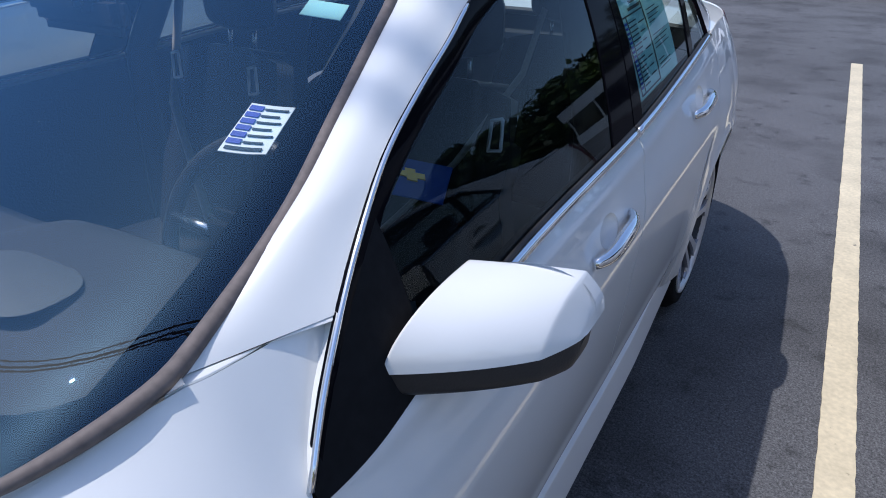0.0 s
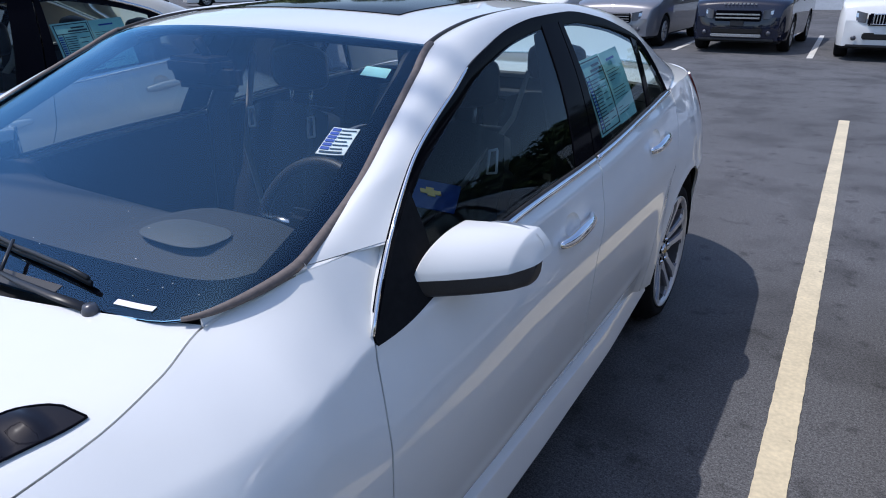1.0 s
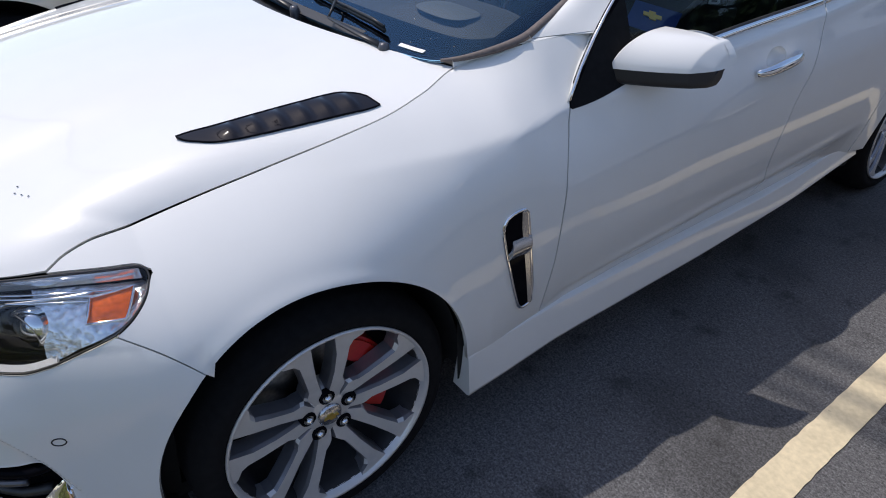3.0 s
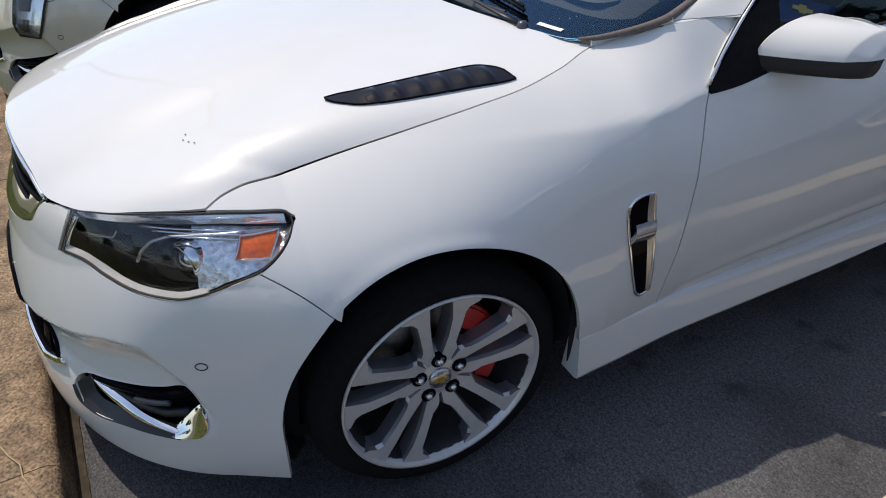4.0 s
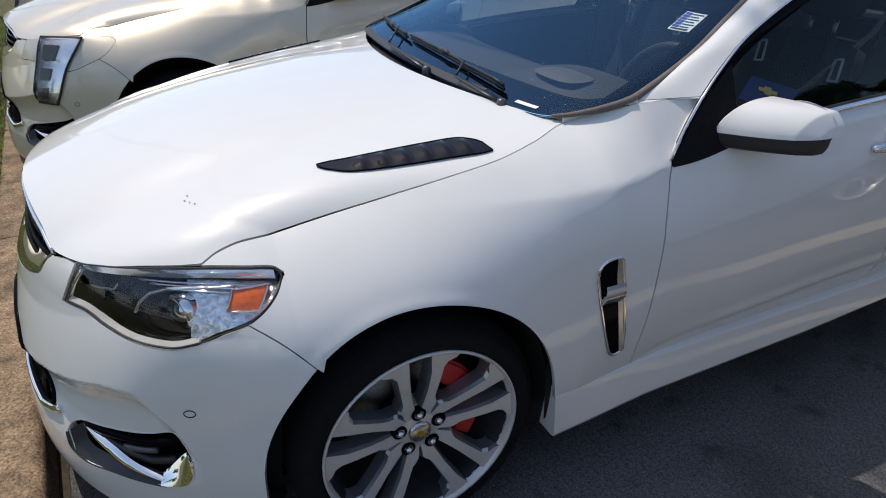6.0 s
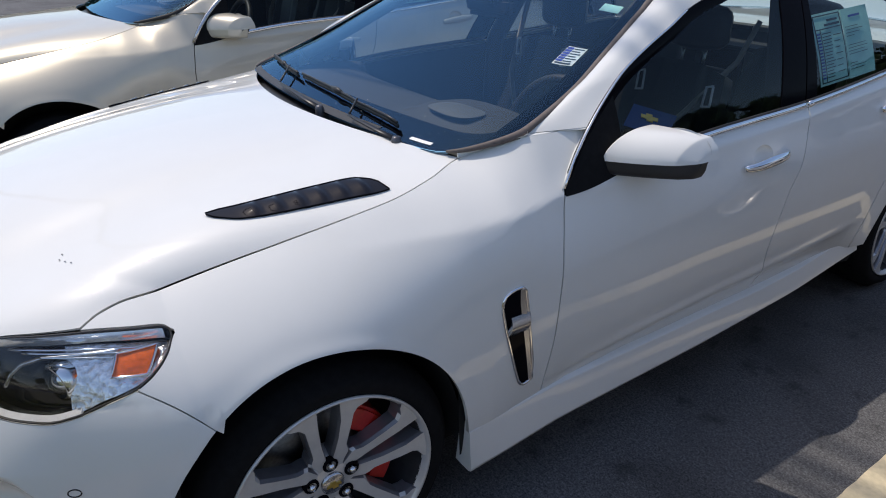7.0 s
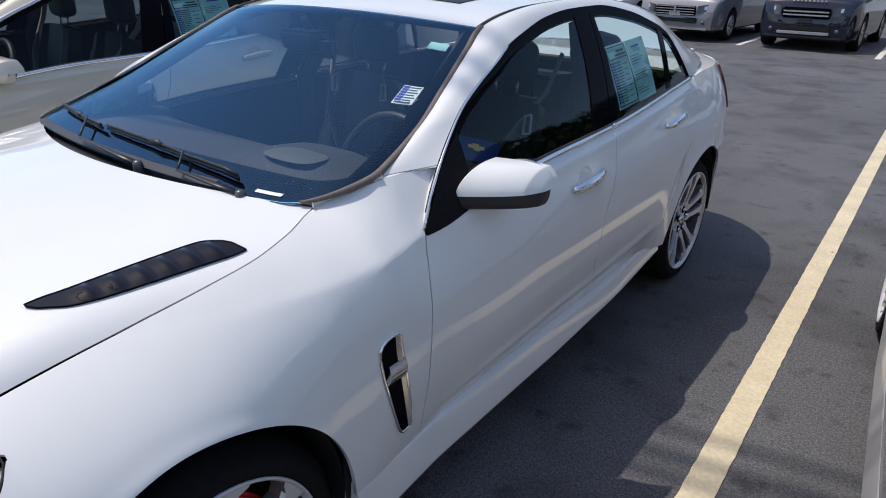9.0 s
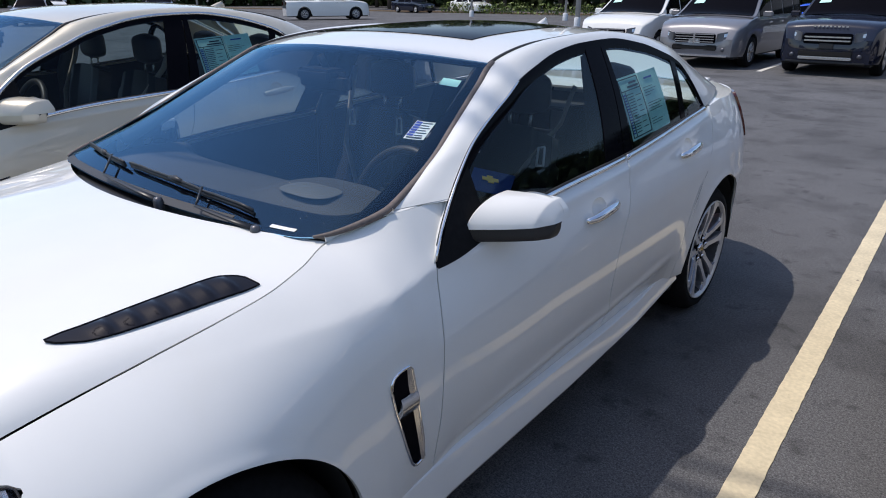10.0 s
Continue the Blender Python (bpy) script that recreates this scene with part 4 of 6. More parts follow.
    for flip in (1, -1):
        b = Build()
        skin(b, run + .30, run + .80, .86, lambda s: belt_s(s) - .02, 16, 10, off=.014, depth=.03)
        part("tail_light", b.mesh(flip < 0), TAIL_RED, car, "dark red wrap-round tail light")
    # sills
    b = Build()
    u = np.linspace(0, 1, 50)[:, None]
    ys = .37 + (2.455 - .37) * u
    low = np.interp(ys, [.37, .8, 1.4, 1.9, 2.455], [.222, .236, .246, .272, .318])
    high = np.interp(ys, [.37, 1.75, 2.0, 2.36], [.362, .354, .366, .400])
    sect = np.array([(-.090, 1.30), (-.026, 1.01), (-.017, .985), (-.014, .94), (.004, .12), (.002, .04), (-.02, .0), (-.14, .0)])
    grow = 1 - np.clip((.05 - u) / .05, 0, 1) * .5
    side = np.interp(ys, [.37, .5, .7, 2.0, 2.455], [.944, .938, .926, .926, .912])
    rows = np.stack([side + sect[None, :, 0] * grow, ys + 0 * sect[None, :, 0], low + (high - low) * sect[None, :, 1]], -1)
    sheet(b, rows, np.array((1, 0, -.1)), .0)
    b.add(rows[0], [list(range(8))])
    b.add(rows[-1], [list(range(8))[::-1]])
    both("side_skirt", b, paint, car)
    # dark shell behind the panel gaps, added to keep light from passing through
    b = Build()
    skin(b, .039, run + .60, lambda s: np.maximum(np.maximum(arch_low(0, .25)(s), arch_low(1, .25)(s)), .25), lambda s: np.where(NOSE + s < .68, top_z(NOSE + np.maximum(s, 0)), belt_s(s)) - .006, 200, 24, off=-.022, depth=0)
    skin(b, -1, .039, lambda s: np.where(s > arch_s, arch_low(0, .2)(s), .2) + 0 * s, lambda s: np.where(s < -.19, hood_edge(s), seam_front(np.minimum(s, 0))) - .012, 60, 20, off=-.10, depth=0)
    both("inner_structure", b, UNDER, car)
    part("floor_pan", block(-.78, .78, -.36, 3.6, .21, .25, 0), UNDER, car)
    # unseen tray, added to stop sunlight leaking to the ground below the nose
    tray_a = np.linspace(-1, -.11, 24)
    tray = [tuple(q[:2] * np.array((.96, .97))) for q in shell(tray_a, np.full(24, .21))]
    tray = tray + [(.80, -.34)]
    part("undertray", plate(tray + [(-x, y) for x, y in tray[::-1]], .012, lambda u, v, w: (u, v, .200 + w)), UNDER, car)
    part("bulkhead", block(-.70, .70, .40, .44, .25, .95, 0), UNDER, car)
    part("engine_cover", block(-.56, .56, -.66, .40, .25, .78, 0), UNDER, car)
    for k, (cy, cz, r) in enumerate(ARCHES):
        for flip in (1, -1):
            me = revolve([(r - .002, .55), (r - .002, .80), (r + .003, .890 if k == 0 else .90)], 40, "x", (0, 0, 0), (-8, 188))
            for v in me.vertices:
                y_ = cy + v.co.y
                v.co = Vector((v.co.x * flip, y_ * OVERHANG if y_ < 0 else y_, cz + v.co.z))
            part("wheel_liner", me, UNDER, car)
    # hood
    b = Build()
    u1, v1 = np.meshgrid(np.linspace(-1, 1, 97), np.linspace(0, 1, 61), indexing="ij")
    au = np.abs(u1)
    sf = -1 + .81 * au ** 1.15
    front = shell(sf, hood_edge(sf) + .002) * np.stack([np.sign(u1) + (u1 == 0), np.ones_like(u1), np.ones_like(u1)], -1)
    rx = .708 * au
    rear = np.stack([rx * np.sign(u1), .302 + .36 * rx ** 2, 1.082 - .050 * rx ** 2], -1)
    sv = -.19 + (.780 + .19) * v1
    seam = shell(sv, np.where(sv < 0, seam_front(np.minimum(sv, 0)), top_z(NOSE + np.maximum(sv, 0)))) - np.array((.0006, 0, 0))
    f1, r1 = shell(-.19, hood_edge(-.19)), np.array((.708, .302 + .36 * .708 ** 2, 1.082 - .050 * .708 ** 2))
    straight = f1 + (r1 - f1) * v1[..., None]
    bend = (seam - straight) * (au ** 3)[..., None]
    bend[..., 0] *= np.sign(u1)
    hood_p = front + (rear - front) * v1[..., None] + bend
    dome = np.sin(np.pi * v1 ** .72) * (.050 * (1 - au ** 8))
    fold = .005 * np.clip((.62 - au) / .10, 0, 1) ** 2 * (3 - 2 * np.clip((.62 - au) / .10, 0, 1)) * np.clip(v1 * 5, 0, 1) * np.clip((1 - v1) * 4, 0, 1)
    hood_p[..., 2] += dome + fold
    sheet(b, hood_p, np.array((0, 0, 1)), .012)
    hood = part("hood", b.mesh(), paint, car)

    def hood_at(u, v, up=0.0):
        i = np.clip((np.asarray(u) + 1) / 2 * 96, 0, 95.999)
        j = np.clip(np.asarray(v) * 60, 0, 59.999)
        i0, j0 = i.astype(int), j.astype(int)
        fi, fj = (i - i0)[..., None], (j - j0)[..., None]
        p = (hood_p[i0, j0] * (1 - fi) * (1 - fj) + hood_p[i0 + 1, j0] * fi * (1 - fj) + hood_p[i0, j0 + 1] * (1 - fi) * fj + hood_p[i0 + 1, j0 + 1] * fi * fj)
        return p + np.array((0, 0, up))

    def hood_uv(x, y):
        i, j = np.unravel_index(((hood_p[..., 0] - x) ** 2 + (hood_p[..., 1] - y) ** 2).argmin(), hood_p.shape[:2])
        return u1[i, j], v1[i, j]

    if sporty:
        for flip in (1, -1):
            # long louvred vent between an inner and an outer edge
            t = np.linspace(0, 1, 41)
            vy = -.130 + .398 * t
            v_in = curve([0, .065, .16, .364, .65, .854, .91, .975, 1], [.590, .592, .600, .613, .631, .647, .662, .692, .727])(t)
            v_out = curve([0, .03, .068, .126, .19, .477, .774, .96, 1], [.596, .614, .627, .645, .657, .688, .713, .728, .729])(t)
            wv = np.linspace(0, 1, 7)
            px = v_in[:, None] + (v_out - v_in)[:, None] * wv[None, :]
            pts = np.stack([flip * px, vy[:, None] + 0 * px], -1)
            grid3 = np.empty((41, 7, 3))
            for i in range(41):
                for j in range(7):
                    d = (hood_p[..., 0] - pts[i, j, 0]) ** 2 + (hood_p[..., 1] - pts[i, j, 1]) ** 2
                    w = 1 / (d + 1e-5) ** 2
                    grid3[i, j] = (pts[i, j, 0], pts[i, j, 1], (hood_p[..., 2] * w).sum() / w.sum() + .003)
            gx, gy, gz = grid3[..., 0].ravel(), grid3[..., 1].ravel(), grid3[..., 2].ravel()
            even = np.stack([gx * 0 + 1, gx, gy, gx * gx, gx * gy, gy * gy], 1)
            grid3[..., 2] = (even @ np.linalg.lstsq(even, gz, rcond=None)[0]).reshape(41, 7) + .001
            b = Build()
            raise_ = np.zeros((41, 7))
            for k in range(6):
                raise_ += .008 * np.clip((t - (.16 + .125 * k)) / .11, 0, 1)[:, None] * ((t >= .16 + .125 * k) & (t < .16 + .125 * k + .112))[:, None]
            raise_ *= np.sin(np.pi * np.clip(wv * 1.2 - .1, 0, 1))[None, :] ** .5
            grid3[..., 2] += raise_
            sheet(b, grid3, np.array((0, 0, 1)), .022)
            vm = b.mesh()
            vent = part("hood_vent", vm, VENT_BLACK, hood, "gloss black louvred hood vent")
            edge_line = np.r_[grid3[:, 0], grid3[::-1, -1]]
            part("vent_surround", tube(edge_line + np.array((0, 0, .0)), .0018, 6, closed=True), GLOSS_BLACK, vent)
            # chromed side vent in the wing
            m = np.array((flip, 1, 1))
            outline = rounded([(.765, .695), (.770, .738), (.800, .752), (.838, .752), (.848, .70), (.896, .445), (.875, .432), (.852, .432), (.835, .455)], 1)
            rimv = part("side_vent", tube(shell_line(outline, .002, 4) * m, .0050, 8, closed=True), CHROME, fenders[0 if flip > 0 else 1], "chrome side vent with black recess")
            b = Build()
            vv, uu = np.meshgrid(np.linspace(0, 1, 15), np.linspace(0, 1, 6), indexing="ij")
            zz = .438 + .310 * vv
            sl = np.interp(zz, [.438, .70, .75], [.845, .770, .782])
            sr = np.interp(zz, [.438, .70, .75], [.890, .846, .836])
            ss = sl + (sr - sl) * uu
            nn = shell_normal(ss, zz)
            sheet(b, shell(ss, zz) + nn * .0028, nn, .004)
            part("vent_backing", b.mesh(flip < 0), GLOSS_BLACK, rimv)
            b = Build()
            sr2 = sl + (sr - sl) * (.72 + .20 * uu)
            sheet(b, shell(sr2, zz) + nn * (.0045 + .004 * uu[..., None]), nn, .006)
            part("vent_blade", b.mesh(flip < 0), SATIN_METAL, rimv)
            b = Build()
            zc = .645 + .028 * (vv - .5) * 2
            sc = .785 + .062 * uu + .01 * vv
            nn = shell_normal(sc, zc)
            sheet(b, shell(sc, zc) + nn * (.006 + .012 * np.sin(np.pi * vv))[..., None], nn, .012)
            part("vent_crossbar", b.mesh(flip < 0), SATIN_METAL, rimv, "satin crossbar with raised badge")
        rnd = random.Random(4)
        for k in range(7):
            q = hood_at(*hood_uv(.50 + .06 * rnd.random(), -.43 + .03 * rnd.random()), .002)
            part("dirt_speck", revolve([(0, .0008), (.0015, .0006), (.002, 0)], 7, "z", tuple(q)), INK, hood)

    # cowl, windscreen, roof
    xx = np.linspace(-1, 1, 49)
    b = Build()
    sect = [(-.02, -.03), (.01, -.036), (.04, -.022), (.085, -.034), (.19, -.06)]
    cow = np.array([[(.775 * q, .300 + .42 * (.69 * abs(q)) ** 2 - .004 + dy + .055 * max(0, abs(q) - .8) * 5, 1.078 - .045 * q * q + dz) for dy, dz in sect] for q in xx])
    sheet(b, cow, np.array((0, 0, 1)), .03)
    cowl = part("cowl_panel", b.mesh(), BLACK_TRIM, car)
    b = Build()
    uu, vv = np.meshgrid(np.sign(xx) * (1 - (1 - np.abs(xx)) ** 1.7), np.linspace(0, 1, 31), indexing="ij")
    ws_p = glass_point(uu, vv)
    sheet(b, ws_p, np.array((0, -1, 1)), .006)
    screen = part("windscreen", b.mesh(), SCREEN_GLASS, car, "blue-tinged windscreen glass reflecting the sky")
    screen.visible_shadow = False
    # dark band round the glass
    b = Build()
    sheet(b, ws_p[:, :5] - np.array((0, 0, .004)), np.array((0, -1, 1)), 0)
    sheet(b, ws_p[:, [-2, -1]] - np.array((0, 0, .004)), np.array((0, -1, 1)), 0)
    sheet(b, ws_p[:5, 4:] - np.array((0, 0, .005)), np.array((0, -1, 1)), 0)
    sheet(b, ws_p[-5:, 4:] - np.array((0, 0, .005)), np.array((0, -1, 1)), 0)
    part("ceramic_band", b.mesh(), GLOSS_BLACK, screen)
    for flip in (1, -1):
        e = np.r_[glass_point(np.linspace(.90, .997, 16), np.zeros(16)), roof_edge(np.linspace(.006, .46, 40))] * np.array((flip, 1, 1))
        for _ in range(3):
            e[1:26] = (e[:25] + 2 * e[1:26] + e[2:27]) / 4
        part("windscreen_seal", tube(e + np.array((flip * .006, .003, .001)), np.r_[np.linspace(.004, .0105, 16), np.linspace(.0105, .0095, 40)], 8), BROWN_SEAL if not dark_side else BLACK_SEAL, screen, "dusty brown rubber seal")
    # painted corner between the fender's edge and the foot of the glass
    b = Build()
    cs = np.linspace(.775, .955, 14)
    edge_out = shell(cs, top_z(NOSE + cs)) + np.array((.001, 0, .0005))
    edge_in = np.r_[glass_point(np.linspace(.93, 1, 12), np.zeros(12)), roof_edge(np.linspace(.004, .02, 3))] + np.array((.002, .0, -.005))
    k_in = np.linspace(0, 1, len(edge_in))
    edge_in = np.stack([np.interp(np.linspace(0, 1, 14), k_in, edge_in[:, c]) for c in range(3)], 1)
    vk = np.linspace(0, 1, 5)[None, :, None]
    sheet(b, edge_out[:, None] * (1 - vk) + edge_in[:, None] * vk + np.array((0, 0, .004)) * np.sin(np.pi * vk), np.array((0, 0, 1)), .008)
    both("scuttle_corner", b, paint, car)
    roof_t = np.linspace(.46, .84, 40)
    b = Build()
    uu, tt = np.meshgrid(np.linspace(-1, 1, 41), roof_t, indexing="ij")
    e = roof_edge(tt)
    fl = 1 - uu ** 2
    k = (tt - .46) / .38
    roof_p = np.stack([uu * (e[..., 0] - .006), e[..., 1] - .11 * fl * (1 - k) ** 2 + .06 * fl * k ** 2, e[..., 2] + .036 * fl], -1)
    sheet(b, roof_p, np.array((0, 0, 1)), .012)
    roof = part("roof", b.mesh(), paint, car)
    if sporty:
        b = Build()
        a, c = np.meshgrid(np.arange(6, 35), np.arange(7, 25), indexing="ij")
        sr_p = roof_p[a, c] + np.array((0, 0, .003))
        sheet(b, sr_p, np.array((0, 0, 1)), .004)
        part("sunroof", b.mesh(), GLOSS_BLACK, roof, "black glass sunroof panel")
    fin = Build()
    fy = np.linspace(0, 1, 12)
    fp = np.array([[(w_ * .026 * math.sin(math.pi * min(1, .15 + q)) , 2.50 + .17 * q, 1.474 + .068 * h_ * q ** .7 * (1 if q < .85 else (1 - (q - .85) * 3))) for w_, h_ in ((-1, 0), (-.5, .7), (0, 1), (.5, .7), (1, 0))] for q in fy])
    sheet(fin, fp, np.array((0, 0, 1)), .0)
    part("antenna_fin", fin.mesh(), paint, roof)
    # rear window and boot lid
    b = Build()
    uu, tt = np.meshgrid(np.linspace(-1, 1, 25), np.linspace(.85, 1, 14), indexing="ij")
    e = roof_edge(tt)
    fl = 1 - uu ** 2
    rw = np.stack([uu * (e[..., 0] - .01), e[..., 1] + .07 * fl, e[..., 2] + .03 * fl], -1)
    sheet(b, rw, np.array((0, 1, 1)), .006)
    rear_glass = part("rear_window", b.mesh(), TINT_GLASS, car)
    rear_glass.visible_shadow = False
    b = Build()
    uu, vv = np.meshgrid(np.linspace(-1, 1, 31), np.linspace(0, 1, 24), indexing="ij")
    sq = 3.16 + (run + .60 - 3.16) * vv
    q = shell(sq, belt_s(sq) - .004)
    dk = np.stack([uu * q[..., 0], q[..., 1] + (1 - uu ** 2) * (.16 * vv ** 2 + .0), q[..., 2] + .03 * (1 - np.abs(uu) ** 4) + .02 * np.clip((vv - .75) * 4, 0, 1) * (1 - uu ** 8)], -1)
    sheet(b, dk, np.array((0, 0, 1)), .012)
    boot = part("trunk_lid", b.mesh(), paint, car)
    b = Build()
    uu, vv = np.meshgrid(np.linspace(-1, 1, 25), np.linspace(0, 1, 5), indexing="ij")
    sp = np.stack([.56 * uu, 3.72 - .16 * uu ** 2 + .09 * vv, 1.135 + .022 * vv + .010 * np.sin(np.pi * vv)], -1)
    sheet(b, sp, np.array((0, 0, 1)), .025)
    part("boot_spoiler", b.mesh(), paint, boot)
    # roof rails with the pillars
    b = Build()
    tt = np.linspace(0, 1, 90)
    e, r = roof_edge(tt), rail_point(tt)
    v = np.linspace(0, 1, 11)
    strip = e[:, None] + (r - e)[:, None] * v[None, :, None]
    nrm = sheet_normals(strip)
    nrm = nrm * np.sign((nrm * np.array((1, 0, .6))).sum(-1, keepdims=True))
    bulge = .020 * np.sin(np.pi * v ** .85)[None, :, None] * np.clip(tt / .14, 0, 1)[:, None, None]
    sheet(b, strip + nrm * bulge, np.array((1, 0, .6)), .018)
    both("pillar_and_rail", b, paint, car)
    b = Build()
    sk = np.linspace(.938, 1.112, 12)
    foot_out = shell(sk, rear_top(sk)) - np.array((.0015, 0, .001))
    foot_in = strip[0][None, 0] + (strip[0][None, -1] - strip[0][None, 0]) * np.linspace(0, 1, 12)[:, None] - np.array((.0, 0, .0015))
    vk = np.linspace(-.25, 1.25, 7)[None, :, None]
    sheet(b, foot_out[:, None] * (1 - vk) + foot_in[:, None] * vk - np.array((.003, 0, .003)) * (np.abs(vk - .5) > .6), np.array((.5, 0, 1)), 0)
    both("pillar_base", b, paint, car)
    for flip in (1, -1):
        m = np.array((flip, 1, 1))
        e2 = roof_edge(np.linspace(.455, .86, 40)) * m
        part("roof_seam", tube(e2 + np.array((0, 0, .001)), .007, 6), BLACK_SEAL, roof)
        door_f, door_r = front_doors[0 if flip > 0 else 1], rear_doors[0 if flip > 0 else 1]

        def pane(y0, y1, inset_top, inset_low, nm, mat, par, off=0.0, lean0=0.0, lean1=0.0, lab="", cells=(24, 14)):
            bb = Build()
            uu_, vv_ = np.meshgrid(np.linspace(0, 1, cells[0] + 1), np.linspace(0, 1, cells[1] + 1), indexing="ij")
            yy = y0 + (y1 - y0) * uu_
            for _ in range(4):
                lo_, hi_ = belt(yy) + inset_low, np.maximum(roof_z(yy) - inset_top, belt(yy) + inset_low + .002)
                zz_ = lo_ + (hi_ - lo_) * vv_
                yy = y0 + (y1 - y0) * uu_ + (zz_ - belt(yy)) * (lean0 * (1 - uu_) + lean1 * uu_)
            sheet(bb, cabin_point(yy, zz_, off), np.array((1, 0, .4)), .005)
            ob = part(nm, bb.mesh(flip < 0), mat, par, lab)
            return ob

        g = pane(.905, 1.655, .030, .006, "front_window", TINT_GLASS, door_f, 0, .0, .36, "tinted front door window")
        g.visible_shadow = False
        g = pane(1.86, 2.41, .030, .006, "rear_window_pane", TINT_GLASS, door_r, 0, .20, .30, "tinted rear door window")
        g.visible_shadow = False
        g = pane(2.45, 2.70, .030, .006, "quarter_window", TINT_GLASS, door_r, 0, .30, -.10)
        g.visible_shadow = False
        pane(1.65, 1.79, .012, .000, "pillar_cover", GLOSS_BLACK, door_f, .003, .36, .30, "gloss black pillar cover", (4, 14))
        pane(1.797, 1.865, .012, .000, "pillar_cover", GLOSS_BLACK, door_r, .003, .30, .20, "", (4, 14))
        pane(2.405, 2.455, .012, .000, "window_divider", GLOSS_BLACK, door_r, .003, .30, .30, "", (4, 14))
        pane(.70, .915, .008, -.006, "mirror_corner", RUBBER, door_f, .004, .0, .0, "black plastic mirror corner", (10, 10))
        # black frame under the rail and the bright strips
        yy = np.r_[np.linspace(.72, 2.56, 60), np.linspace(2.575, 2.735, 16)]
        b = Build()
        zt, zb = roof_z(yy) + .004, np.maximum(roof_z(yy) - .034, belt(yy))
        fp = np.stack([cabin_point(yy, zb, -.002), cabin_point(yy, (zt + zb) / 2, .004), cabin_point(yy, zt, .006)], 1)
        sheet(b, fp, np.array((1, 0, .4)), .01)
        part("window_surround", b.mesh(flip < 0), GLOSS_BLACK, door_f, "black window frame")
        zf = np.linspace(.97, 1.112, 14)
        yf = np.interp(zf, roof_z(np.linspace(.69, .82, 30)), np.linspace(.69, .82, 30))
        foot_a, foot_b = shell(door_front(zf) - .002, zf), cabin_point(yf, zf + .002, .004)
        b = Build()
        sheet(b, np.stack([foot_a, (foot_a + foot_b) / 2, foot_b], 1) - np.array((.001, 0, 0)), np.array((1, 0, .2)), .004)
        part("pillar_foot", b.mesh(flip < 0), paint, fenders[0 if flip > 0 else 1])
        y4 = np.linspace(.695, 1.30 if sporty else 2.60, 40)
        part("chrome_strip", tube(cabin_point(y4, roof_z(y4) + (.004 if sporty else -.004), .006) * m, .0035 if sporty else .011, 6), CHROME if sporty else SATIN_METAL, door_f)
        for y0, y1, par in ((.93, 1.792, door_f), (1.80, 2.735, door_r)):
            yb = np.linspace(y0, y1, 40)
            part("belt_strip", tube(cabin_point(yb, belt(yb) - .001, .008) * m, .008, 8, squash=1.5), CHROME if y0 > 0 else BLACK_TRIM, par, "chrome belt strip")
            part("window_seal", tube(cabin_point(yb, belt(yb) + .011, .003) * m, .005, 6), BLACK_SEAL, par)

        # door handles
        for (yc, zc), par in zip(CUPS, (door_f, door_r)):
            hp = []
            for q in np.linspace(-1, 1, 21):
                y = yc + .118 * q
                z = zc + .008 * q - .004 * q * q
                x = side_x(np.array(y), np.array(z)) + .002 + .024 * (1 - abs(q) ** 4)
                hp.append((x * flip, y, z))
            hp = np.array(hp)
            r = .0150 * (1 - .42 * np.linspace(-1, 1, 21) ** 2)
            part("door_handle", tube(hp, r, 12, squash=1.35), paint if not sporty else CHROME, par, "chrome door handle")
            b = Build()
            rr, aa_ = np.meshgrid(np.linspace(0, 1.04, 11), np.linspace(0, 2 * np.pi, 29), indexing="ij")
            yy_, zz_ = yc - .012 + CUP[0] * rr * np.cos(aa_), zc + .014 + CUP[1] * rr * np.sin(aa_)
            pit = .021 * np.clip(1 - rr ** 2, 0, 1) ** .5
            sheet(b, np.stack([side_x(yy_, zz_) - pit, yy_, zz_], -1), np.array((1, 0, 0)), .0)
            part("handle_cup", b.mesh(flip < 0), paint, par)
        # door mirror
        mir = new("door_mirror")
        mir.parent = door_f
        mir.empty_display_size = .05
        tagged(mir, label="white door mirror with black lower half" if paint is PAINT_WHITE else "door mirror with black lower half")

        if tall_lamps:
            mir.location = (-.05 * flip, -.09, 0)

        def mirror_shape(lo_v, hi_v, grow):
            bb = Build()
            aa = np.r_[np.linspace(0, .08, 6), np.linspace(.1, .80, 16), np.linspace(.83, 1, 12)][:, None]
            cc = np.linspace(lo_v, hi_v, 41)[None, :] * np.pi
            cs, sn = np.cos(cc), np.sin(cc)
            close = np.clip((1 - aa) / .16, 0, 1) ** .45 * np.clip(aa / .07 + .35, 0, 1) ** .5
            z_top, z_low = 1.106 - .010 * aa - .014 * aa ** 4, .978 + .010 * aa
            y_front, y_back = .832 + .110 * aa + .040 * aa ** 3, .985 + .075 * aa
            mid_z, mid_y = 1.025 + .008 * aa, .5 * (y_front + y_back) + .02
            hz = np.where(sn > 0, (z_top - mid_z) * close, (mid_z - z_low) * np.clip((1 - aa) / .05, 0, 1) ** .4 * np.clip(aa / .05 + .5, 0, 1) ** .5)
            hy = np.where(cs > 0, mid_y - y_front, y_back - mid_y) * (.25 + .75 * close)
            lean = .048 * np.clip(sn, 0, 1)
            yy_ = mid_y - hy * np.sign(cs) * np.abs(cs) ** .62 + lean
            zz_ = mid_z + hz * np.sign(sn) * np.abs(sn) ** np.where(sn > 0, .62, .32)
